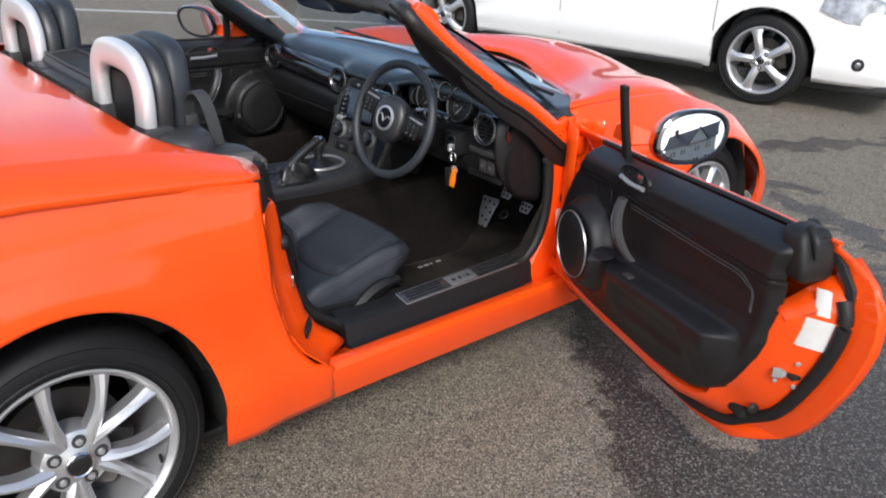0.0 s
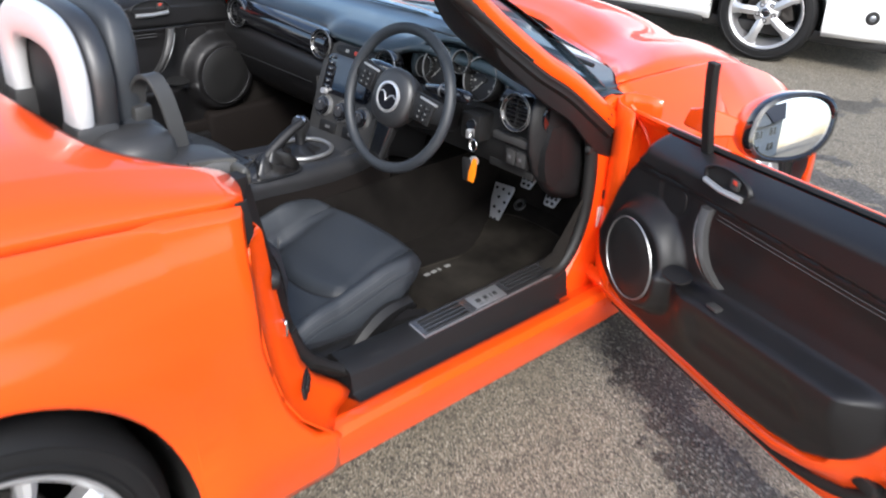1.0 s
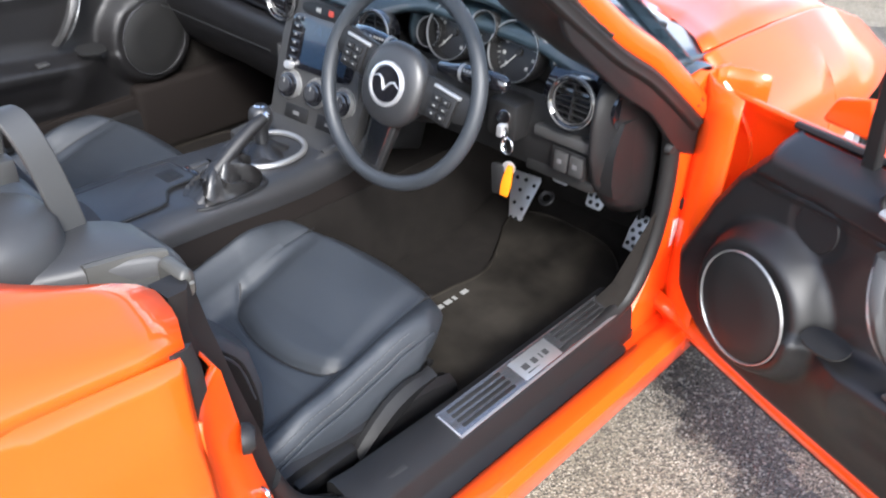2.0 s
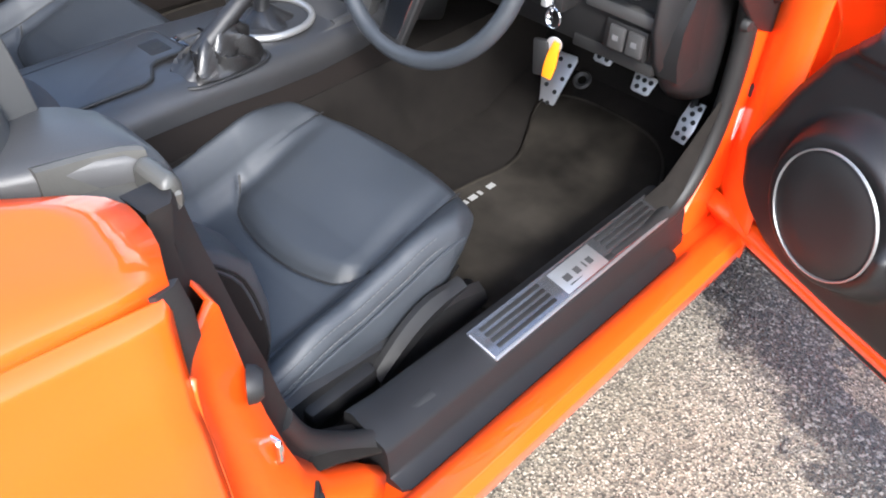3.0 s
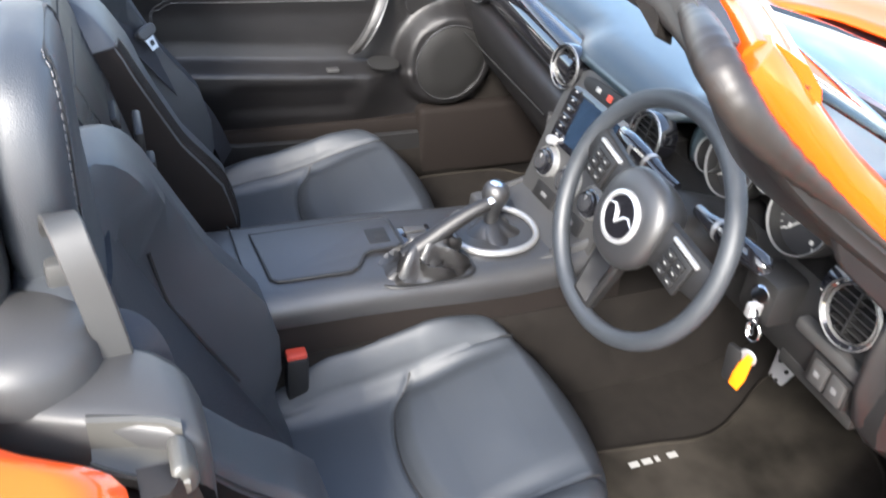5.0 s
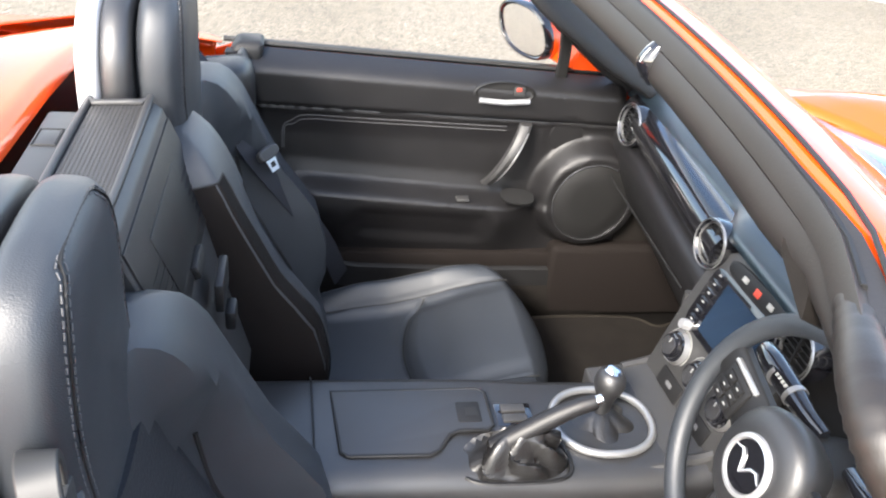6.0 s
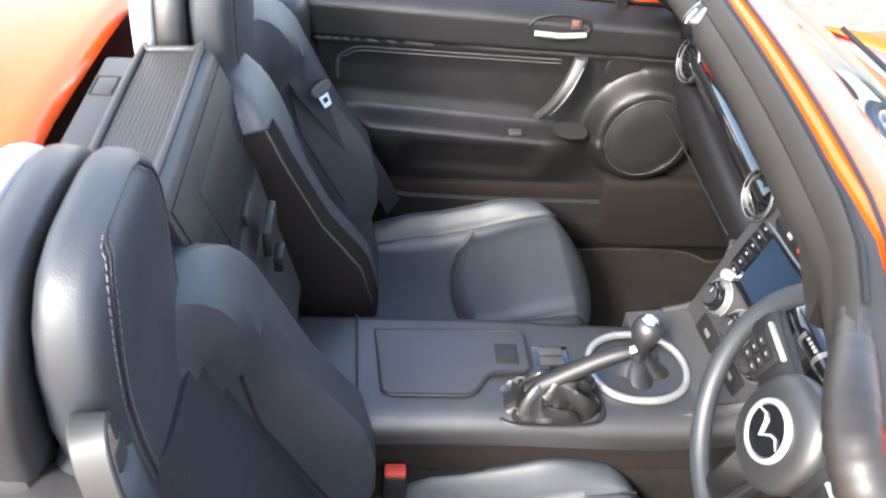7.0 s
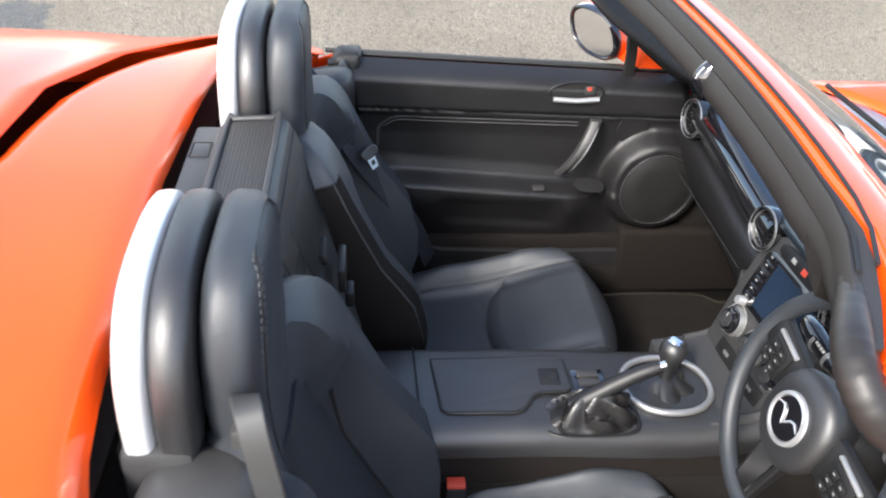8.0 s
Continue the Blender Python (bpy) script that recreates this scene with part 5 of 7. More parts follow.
    cur = spl(bpts, 6)
    for i, q in enumerate(cur):
        d = (cur[min(i + 1, len(cur) - 1)] - cur[max(i - 1, 0)]).normalized()
        s = Vector((1, 0, 0)) if i < 9 else Vector((0.75, -0.62, 0))
        s = (s - d * s.dot(d)).normalized()
        n = d.cross(s)
        rings.append([q + s * 0.023 + n * 0.001, q - s * 0.023 + n * 0.001, q - s * 0.023 - n * 0.001, q + s * 0.023 - n * 0.001])
    if sgn < 0:
        blt = part("seat_belt", loft(rings), BELT, car, "black seat belt webbing")
        tm = face_to((-0.482, 0.545, 0.800), (0.55, 0.7, 0.45), (0.25, 0.2, 1))
        part("tongue_grip", plate(oval(0.027, 0.012, 20, 3), 0.014, tm), GREYPL, blt, bevel=0.003)
        part("tongue", plate([(-0.010, -0.036), (0.010, -0.036), (0.012, -0.020), (0.014, -0.008), (-0.014, -0.008), (-0.012, -0.020)], 0.002, tm @ pose(0, 0, 0.006)), STEEL, blt, "steel tongue")
        part("tongue_slot", box(-0.006, 0.006, -0.028, -0.018, 0.0075, 0.0086, 0.0, m=tm), RUBBER, blt)
    else:
        cur = spl([(0.60, 0.30, 0.935), (0.575, 0.35, 0.946), (0.552, 0.404, 0.947), (0.550, 0.455, 0.938), (0.560, 0.480, 0.915), (0.572, 0.490, 0.86)], 6)
        blt = part("seat_belt", tube(cur, 0.021, 8, flat=0.06, up=(0.2, 0.3, 1)), BELT, car, "dark blue-black seat belt webbing")
# middle rear box with ribbed vent lid
mid = part("centre_bulkhead_box", loft([[(x, 0.30, 0.86), (x, 0.296, 1.006), (x, 0.308, 1.020), (x, 0.398, 1.024), (x, 0.412, 1.014), (x, 0.470, 0.86), (x, 0.53, 0.62), (x, 0.30, 0.62)] for x in (-0.190, -0.182, 0.182, 0.190)]), GREYPL, car,
           "dark grey plastic box between the seat backs", bevel=0.004, m=pose(0, 0.004, 0))
part("lid_frame", tube(spl([(-0.165, 0.312, 1.023), (0.165, 0.312, 1.023), (0.176, 0.322, 1.0235), (0.176, 0.386, 1.0265), (0.165, 0.396, 1.027), (-0.165, 0.396, 1.027), (-0.176, 0.386, 1.0265), (-0.176, 0.322, 1.0235)], 3, True), 0.0055, 10, closed=True), GREYPL, mid)
for i in range(56):
    x = -0.165 + i * 0.006
    part("rib", box(x - 0.0012, x + 0.0012, -0.036, 0.036, -0.003, 0.0010, 0.0, m=pose(0, 0.354, 1.0224, 2.5)), GREYPL, mid)
for i in range(13):
    y = -0.034 + i * 0.0057
    part("cross_rib", box(-0.172, 0.172, y - 0.0010, y + 0.0010, -0.003, 0.0009, 0.0, m=pose(0, 0.354, 1.0224, 2.5)), GREYPL, mid)
part("front_panel", box(-0.184, 0.184, -0.002, 0.0022, -0.075, 0.070, 0.001, m=pose(0, 0.4425, 0.935, 20.6)), PANEL, mid)
for i in range(6):
    z = -0.055 + i * 0.012
    part("slat", box(-0.165, 0.165, -0.002, 0.0030, z - 0.002, z + 0.002, 0.0, m=pose(0, 0.4425, 0.935, 20.6)), PLASTIC, mid)
part("flap", box(-0.10, 0.10, -0.005, 0.0025, -0.045, 0.045, 0.002, m=pose(0, 0.447, 0.928, 20.6)), PLASTIC, mid)
part("flap_latch", box(-0.03, 0.03, -0.006, 0.008, -0.010, 0.010, 0.003, m=pose(0, 0.470, 0.872, 20.6)), RUBBER, mid)
part("lock", box(-0.02, 0.02, 0.505, 0.520, 0.77, 0.80, 0.004), PLASTIC, mid)
part("bulkhead_handle", box(-0.04, 0.04, 0.495, 0.508, 0.815, 0.860, 0.004), PLASTIC, mid)
part("roof_well", box(-0.68, 0.68, -0.30, 0.285, 0.52, 0.885, 0.02), RUBBER, car)
part("rear_rail", box(-0.50, 0.50, 0.272, 0.305, 0.905, 0.950, 0.010), RUBBER, car)
rail = part("rail_panel", box(-0.192, 0.192, 0.258, 0.306, 0.915, 1.004, 0.006), GREYPL, car, "grey plastic panel behind the box")
part("rail_lid", box(-0.125, -0.080, 0.266, 0.292, 1.002, 1.0052, 0.002), GREYPL, rail)
part("lid_gap", tube([(-0.128, 0.264, 1.0042), (-0.077, 0.264, 1.0042), (-0.077, 0.294, 1.0042), (-0.128, 0.294, 1.0042)], 0.0014, 6, closed=True), RUBBER, rail)

# ---- centre console ----
con = part("centre_console", loft([[(-0.078, y, z - 0.055), (-0.075, y, z - 0.03), (-0.060, y, z - 0.006), (-0.045, y, z), (0.13, y, z), (0.152, y, z - 0.005), (0.164, y, z - 0.018), (0.168, y, z - 0.034), (0.166, y, z - 0.055)]
                                   for y, z in ((0.52, 0.612), (0.62, 0.612), (0.80, 0.610), (0.90, 0.606), (1.00, 0.598), (1.10, 0.594), (1.20, 0.600), (1.30, 0.62))]), VINYL, car,
           "black soft centre console", sharp=50)
part("tunnel_side", loft([[(-0.10, y, 0.26), (-0.09, y, 0.50), (0.172, y, 0.50), (0.185, y, 0.26)] for y in (0.54, 1.0, 1.4, 1.78)]), CARPET, con)
part("console_side", loft([[(-0.074, y, z - 0.050), (0.1625, y, z - 0.050), (0.166, y, z - 0.075), (0.172, y, 0.46), (0.168, y, 0.44), (-0.080, y, 0.44)] for y, z in ((0.53, 0.612), (0.80, 0.610), (1.00, 0.598), (1.20, 0.600), (1.30, 0.62))]), SEATSIDE, con, "dark brown-black side of the console")


def outline_gap(pts, r, z, nm, mat=RUBBER, parent=con):
    return part(nm, tube([(x, y, z + 0.0005) for x, y in pts], r, 6, closed=True, flat=0.6), mat, parent)


LID = [(-0.022, 0.660), (0.108, 0.672), (0.116, 0.682), (0.118, 0.800), (0.110, 0.815), (0.078, 0.835), (0.070, 0.850), (0.070, 0.895), (0.062, 0.905), (-0.012, 0.903), (-0.022, 0.893)]
outline_gap(LID, 0.0036, 0.6135, "lid_gap")
part("cubby_lid", plate(LID, 0.010, pose(0, 0, 0.6055), r=0.002), VINYL, con, "soft black cubby lid")
part("lid_catch", box(0.010, 0.055, 0.852, 0.890, 0.612, 0.617, 0.003), PLASTIC, con)
part("catch_pit", box(0.024, 0.042, 0.866, 0.884, 0.6165, 0.6176, 0.0), RUBBER, con)
part("console_seam", tube([(-0.06, 0.628, 0.612), (-0.04, 0.630, 0.6175), (0.13, 0.634, 0.6175), (0.155, 0.634, 0.61)], 0.0016, 6), RUBBER, con)
for x in (0.018, 0.040):
    part("window_switch", box(x - 0.009, x + 0.009, 0.925, 0.965, 0.600, 0.610, 0.003), GREYPL, con)
part("switch_plate", box(0.004, 0.056, 0.915, 0.975, 0.596, 0.606, 0.003), PIANO, con)
# handbrake with its gaiter
gait = bmesh.new()
rows = []
for i in range(13):
    t = i / 12
    row = []
    for j in range(72):
        a = 2 * math.pi * j / 72
        w = 1 - 0.66 * t ** 0.9
        fold = 1 + (0.46 * abs(math.sin(3 * a + 4.5 * t + 0.8 * math.sin(2 * a))) - 0.20) * math.sin(math.pi * min(1, t * 1.05)) ** 0.7
        x = 0.122 + 0.040 * w * fold * math.copysign(abs(math.cos(a)) ** 0.7, math.cos(a))
        y = 0.925 + 0.078 * w * fold * math.copysign(abs(math.sin(a)) ** 0.7, math.sin(a)) + 0.022 * t
        z = 0.598 + 0.066 * t + 0.020 * (abs(math.sin(2.5 * a + 6 * t)) - 0.5) * math.sin(math.pi * t)
        row.append((x, y, z))
    rows.append(row)
gait = loft(rows, caps=False)
hb = part("handbrake", gait, GAITER, con, "black leather handbrake gaiter in folds")
outline_gap([(0.122 + x, 0.928 + y) for x, y in oval(0.046, 0.084, 32, 3.5)], 0.004, 0.600, "gaiter_rim", PLASTIC, hb)
part("lever", tube(spl([(0.123, 0.893, 0.628), (0.123, 0.925, 0.651), (0.122, 0.965, 0.678), (0.121, 1.003, 0.700), (0.121, 1.034, 0.713)], 4), [0.016, 0.016, 0.0165, 0.0165, 0.016, 0.0155, 0.015, 0.015, 0.0145, 0.0145, 0.014, 0.0135, 0.013, 0.013, 0.0125, 0.012, 0.011], 14), PANEL, hb, "leather-wrapped handbrake grip")
part("lever_button", tube([(0.121, 1.032, 0.712), (0.1205, 1.043, 0.7175)], 0.008, 12), CHROME, hb)
# gear lever in its chrome ring
ring_pts = [(0.046 + x, 1.086 + y, 0.602) for x, y in oval(0.073, 0.080, 40, 2.2)]
gear = part("gear_lever", tube(ring_pts, 0.0065, 10, closed=True), RINGS, con, "chrome ring round the gear lever gaiter")
rows = []
for i in range(11):
    t = i / 10
    row = []
    for j in range(72):
        a = 2 * math.pi * j / 72
        w = (1 - t) ** 0.75 * 0.95 + 0.14
        fold = 1 + (0.46 * abs(math.sin(2.5 * a + 3 * t)) - 0.2) * math.sin(math.pi * t)
        row.append((0.046 - 0.014 * t + 0.068 * w * fold * math.cos(a), 1.085 + 0.008 * t + 0.072 * w * fold * math.sin(a), 0.588 + 0.030 * t - 0.012 * math.sin(math.pi * t)))
    rows.append(row)
part("gear_gaiter", loft(rows), GAITER, gear)
part("gear_stick", tube([(0.036, 1.087, 0.60), (0.032, 1.090, 0.630)], 0.008, 10), RUBBER, gear)
part("gear_knob", lathe([(0, 0.034), (0.012, 0.033), (0.020, 0.028), (0.0245, 0.018), (0.025, 0.008), (0.022, -0.004), (0.017, -0.014), (0.0145, -0.03), (0.014, -0.045), (0, -0.045)], 24, pose(0.030, 1.091, 0.657, -6, -4, 0)), VINYL, gear, "black leather gear knob")
part("knob_cap", lathe([(0, 0.0365), (0.011, 0.0355), (0.0145, 0.032), (0, 0.030)], 24, pose(0.030, 1.091, 0.657, -6, -4, 0)), CHROME, gear)

# ---- dashboard ----
PROFILE = [(1.80, 0.70), (1.76, 0.868), (1.68, 0.880), (1.50, 0.893), (1.38, 0.898), (1.325, 0.892), (1.295, 0.874), (1.285, 0.862)]
rings = []
for x in [-0.72 + 1.44 * i / 36 for i in range(37)]:
    hump = 0.045 * step(0.14, 0.24, x) * step(0.62, 0.50, x)
    ring = []
    for k, (y, z) in enumerate(PROFILE):
        w = math.exp(-((y - 1.42) / 0.12) ** 2) * hump
        dy = -0.09 * (abs(x) / 0.72) ** 3 if y > 1.6 else 0
        dy += 0.055 * step(0.15, 0.22, x) * step(1.45, 1.33, y) + 0.042 * step(-0.09, -0.17, x) * step(1.45, 1.33, y)
        ring.append((x, y + dy, z + w + (0.010 * hump / 0.045 if y < 1.3 else 0) - 0.014 * (abs(x) / 0.72) ** 4))
    rings.append(ring)
dash = part("dashboard", loft(rings, closed=False, caps=False), DASHTOP, car, "dark moulded dashboard", solid=0.02)
for i in range(9):
    part("vent_slot", box(-0.66 + i * 0.018 - 0.006, -0.66 + i * 0.018 + 0.006, 1.575, 1.60, 0.868, 0.8815, 0.002), RUBBER, dash)
# gloss black roll on the passenger side, and the pads under it
def roll(x0, x1, nm):
    rings = []
    for i in range(13):
        x = x0 + (x1 - x0) * i / 12
        yc = lerp([(-0.70, 1.362), (-0.10, 1.322), (0.5, 1.362), (0.7, 1.372)], x)
        rings.append([(x, yc - 0.052 * math.cos(radians(a)), 0.822 + 0.046 * math.sin(radians(a))) for a in range(-80, 81, 10)] + [(x, yc + 0.05, 0.86), (x, yc + 0.05, 0.78)])
    return part(nm, loft(rings), PIANO, dash, "gloss black curved dash panel")
roll(-0.69, -0.10, "gloss_panel")
roll(0.56, 0.70, "gloss_panel")
rings = []
for x in [-0.72 + 0.66 * i / 10 for i in range(11)]:
    o = 0.035 * step(-0.1, -0.7, x)
    rings.append([(x, 1.30 + o, 0.778), (x, 1.286 + o, 0.776), (x, 1.276 + o, 0.766), (x, 1.272 + o, 0.745), (x, 1.29 + o, 0.68), (x, 1.33 + o, 0.60), (x, 1.42, 0.55), (x, 1.75, 0.55), (x, 1.75, 0.77)])
part("glove_box_panel", loft(rings), PANEL, dash, sharp=50)
part("glove_box_seam", tube([(-0.62, 1.283, 0.70), (-0.18, 1.283, 0.70)], 0.002, 6), RUBBER, dash)
rings = []
for x in [0.14 + 0.57 * i / 10 for i in range(11)]:
    c = step(0.5, 0.71, x)
    rings.append([(x, 1.345, 0.80), (x, 1.335, 0.775), (x, 1.325, 0.74), (x, 1.330, 0.69), (x, 1.345, 0.655), (x, 1.365, 0.645), (x, 1.45, 0.665), (x, 1.70, 0.72), (x, 1.70, 0.80)])
part("driver_lower_panel", loft(rings), PLASTIC, dash)
part("panel_shelf", box(0.545, 0.680, 1.312, 1.35, 0.735, 0.757, 0.006), GREYPL, dash)
sw = part("switch_block", box(0.585, 0.660, 1.318, 1.35, 0.678, 0.728, 0.004), PLASTIC, dash)
for x in (0.595, 0.628):
    part("switch", box(x, x + 0.028, 1.313, 1.33, 0.684, 0.722, 0.003), GREYPL, sw)
    part("switch_mark", box(x + 0.009, x + 0.018, 1.3115, 1.3135, 0.700, 0.708, 0.0), STITCH, sw)
part("panel_slot", box(0.52, 0.67, 1.335, 1.36, 0.650, 0.672, 0.004), RUBBER, dash)
rings = []
for z, f in ((0.59, 1.41), (0.62, 1.375), (0.68, 1.325), (0.74, 1.302), (0.80, 1.296), (0.845, 1.300), (0.872, 1.315)):
    rings.append([(0.672 + 0.044 * math.sin(radians(a)), f + (1.475 - f) * (1 - math.cos(radians(a))), z) for a in range(0, 91, 9)])
part("end_panel", loft(rings, closed=False, caps=False), PANEL, dash, "black end panel of the dashboard", solid=0.006)


def vent(x, y, z, r, nrm):
    m = face_to((x, y, z), nrm)
    v = part("air_vent", lathe([(r * 0.86, -0.03), (r * 0.98, -0.03), (r * 1.08, -0.004), (r * 1.06, 0.004), (r * 0.97, 0.006), (r * 0.88, 0.002)], 40, closed=True), PIANO, dash, "round black air vent with bright rings", m=m)
    part("vent_ring", lathe([(r * 1.00, 0.004), (r * 1.025, 0.0070), (r * 1.055, 0.003), (r * 1.02, 0.000)], 44, closed=True), RINGS, v)
    part("inner_ring", lathe([(r * 0.83, 0.0), (r * 0.85, 0.004), (r * 0.875, 0.0), (r * 0.85, -0.003)], 44, closed=True), RINGS, v)
    part("vent_throat", lathe([(0, -0.022), (r * 0.85, -0.022), (r * 0.86, -0.03), (0, -0.03)], 32), RUBBER, v)
    for i in range(-3, 4):
        h = math.sqrt(max(0.01, 0.66 - (i * 0.24) ** 2)) * r
        part("fin", box(-h, h, i * 0.24 * r - 0.0012, i * 0.24 * r + 0.0012, -0.016, 0.0, 0.0), PLASTIC, v)
    part("fin_bar", box(-0.0015, 0.0015, -0.75 * r, 0.75 * r, -0.012, 0.002, 0.0), PLASTIC, v)
    return v


vent(-0.610, 1.305, 0.824, 0.044, (0.12, -1, 0.12))
vent(-0.118, 1.280, 0.832, 0.041, (0.10, -1, 0.15))
vent(0.164, 1.284, 0.834, 0.041, (0.0, -1, 0.15))
vent(0.626, 1.304, 0.826, 0.045, (0.0, -1, 0.12))
# centre stack
SM = face_to((0.028, 1.268, 0.728), (0.08, -1, 0.36))
st = part("audio_console", plate([(-0.125, -0.155), (0.125, -0.155), (0.132, 0.0), (0.130, 0.080), (0.118, 0.106), (0.092, 0.126), (0.05, 0.138), (0.0, 0.142), (-0.05, 0.138), (-0.092, 0.126), (-0.118, 0.106), (-0.130, 0.080), (-0.132, 0.0)], 0.03, Matrix.Translation((0, 0, -0.022)), r=0.006), GREYPL, dash, "dark grey centre stack", m=SM)
part("stack_core", box(-0.12, 0.12, -0.15, 0.11, -0.25, -0.02, 0.01), PLASTIC, st)
part("screen_frame", plate(oval(0.098, 0.058, 32, 8), 0.003, Matrix.Translation((-0.008, 0.035, 0.008)), r=0.001), PIANO, st)
part("screen", plate([(-0.058, -0.045), (0.072, -0.045), (0.072, 0.045), (-0.058, 0.045)], 0.0015, Matrix.Translation((-0.004, 0.035, 0.011))), SCREEN, st, "dark glossy touch screen")
for i in range(6):
    part("screen_button", box(-0.096, -0.074, -0.012 + i * 0.0175, -0.001 + i * 0.0175, 0.010, 0.0135, 0.001), PIANO, st)
    part("button_mark", box(-0.0885, -0.0825, -0.0080 + i * 0.0175, -0.0052 + i * 0.0175, 0.0133, 0.0139, 0.0), MARKS, st)
part("volume_knob", lathe([(0, 0.016), (0.008, 0.016), (0.009, 0.014), (0.0095, 0), (0, 0)], 20, Matrix.Translation((-0.085, -0.020, 0.010))), STEEL, st)
part("hazard_panel", plate(oval(0.085, 0.016, 32, 3), 0.006, Matrix.Translation((0, 0.107, 0.006)), r=0.002), PLASTIC, st)
for x in (-0.036, 0.036):
    part("stack_button", box(x - 0.007, x + 0.007, 0.103, 0.112, 0.0115, 0.0135, 0.002), MARKS, st)
part("hazard_button", box(-0.007, 0.007, 0.101, 0.113, 0.011, 0.0140, 0.002), RED, st, "red hazard button")
for i, x in enumerate((-0.078, 0.0, 0.078)):
    d = part("heater_dial", lathe([(0.024, 0.0), (0.028, 0.004), (0.027, 0.010), (0.022, 0.012), (0.021, 0.020), (0.016, 0.022), (0, 0.022), (0, 0.0)], 32, Matrix.Translation((x, -0.062, 0.006))), PIANO, st, "black heater dial with a silver ring")
    part("dial_ring", lathe([(0.0235, 0.004), (0.0270, 0.012), (0.0305, 0.003), (0.028, 0.0)], 32, Matrix.Translation((x, -0.062, 0.006)), closed=True), RINGS, d)
    part("dial_face", lathe([(0, 0.0245), (0.0155, 0.0245), (0.0155, 0.021), (0, 0.021)], 24, Matrix.Translation((x, -0.062, 0.006))), SCUFF, d)
    part("dial_mark", box(x - 0.001, x + 0.001, -0.056, -0.048, 0.030, 0.0312, 0.0), MARKS, d)
    part("dial_print", tube([(x + 0.033 * math.cos(a), -0.062 + 0.033 * math.sin(a), 0.0085) for a in (radians(q) for q in range(-30, 211, 20))], 0.0009, 5), MARKS, d)
for x in (-0.045, 0.05):
    part("stack_socket", box(x - 0.034, x + 0.034, -0.132, -0.100, 0.006, 0.011, 0.003), PLASTIC, st)
    part("socket_mark", box(x - 0.008, x + 0.010, -0.120, -0.112, 0.0105, 0.0118, 0.0), STITCH, st)
for sgn in (1, -1):
    part("console_wing", tube(spl([(0.02 + sgn * 0.112, 1.165, 0.594), (0.02 + sgn * 0.118, 1.232, 0.612), (0.02 + sgn * 0.124, 1.256, 0.66), (0.02 + sgn * 0.130, 1.262, 0.74)], 5), 0.009, 8), GREYPL, dash)
part("console_ramp", loft([[(-0.10, y, z - 0.06), (-0.10, y, z), (0.145, y, z), (0.145, y, z - 0.06)] for y, z in ((1.10, 0.590), (1.16, 0.597), (1.24, 0.612), (1.32, 0.63))]), GREYPL, dash, bevel=0.006)
# instruments under a cowl
part("binnacle", loft([[(0.375 + 0.185 * math.cos(radians(a)) * k, y, 0.835 + 0.105 * math.sin(radians(a)) * k) for a in range(-20, 201, 10)] for y, k in ((1.352, 1.0), (1.375, 0.97), (1.43, 0.90), (1.46, 0.86))], closed=False, caps=False), DASHTOP, dash, "hood over the instruments", solid=0.012)
part("binnacle_back", box(0.18, 0.58, 1.395, 1.41, 0.76, 0.93, 0.01), RUBBER, dash)
for x, z, r in ((0.310, 0.856, 0.053), (0.394, 0.886, 0.030), (0.466, 0.859, 0.055), (0.258, 0.842, 0.029)):
    m = face_to((x, 1.350, z), (0, -1, 0.30))
    g = part("gauge", lathe([(r * 0.96, -0.03), (r * 0.99, -0.02), (r * 1.03, 0.012), (r * 1.01, 0.015), (r * 0.98, 0.012), (r * 0.95, -0.02)], 40, closed=True), PLASTIC, dash, "chrome-ringed instrument", m=m)
    part("gauge_ring", lathe([(r * 0.975, 0.011), (r * 0.985, 0.0150), (r * 1.01, 0.0150), (r * 1.03, 0.010), (r * 1.0, 0.008)], 40, closed=True), RINGS, g)
    part("gauge_face", lathe([(0, -0.010), (r * 0.95, -0.010), (r * 0.95, -0.02), (0, -0.02)], 32), DIAL, g)
    steps = 25 if r > 0.04 else 9
    for k in range(steps):
        a = radians(228 - 276 * k / (steps - 1))
        long = k % 3 == 0
        part("gauge_mark", box(r * (0.76 if long else 0.83), r * 0.91, -0.0011 if long else -0.0006, 0.0011 if long else 0.0006, -0.0102, -0.0088, 0.0, m=Matrix.Rotation(a, 4, "Z")), MARKS, g)
        if long and r > 0.04:
            part("gauge_figure", box(-0.0032, 0.0032, -0.0030, 0.0030, -0.0102, -0.0090, 0.0, m=Matrix.Translation((r * 0.62 * math.cos(a), r * 0.62 * math.sin(a), 0))), MARKS, g)
    part("needle", box(-r * 0.15, r * 0.75, -0.0012, 0.0012, -0.008, -0.0065, 0.0, m=Matrix.Rotation(radians(232 if r > 0.04 else 200), 4, "Z")), MARKS, g)
    part("needle_hub", lathe([(0, -0.004), (r * 0.13, -0.005), (r * 0.15, -0.009), (0, -0.009)], 20), PLASTIC, g)

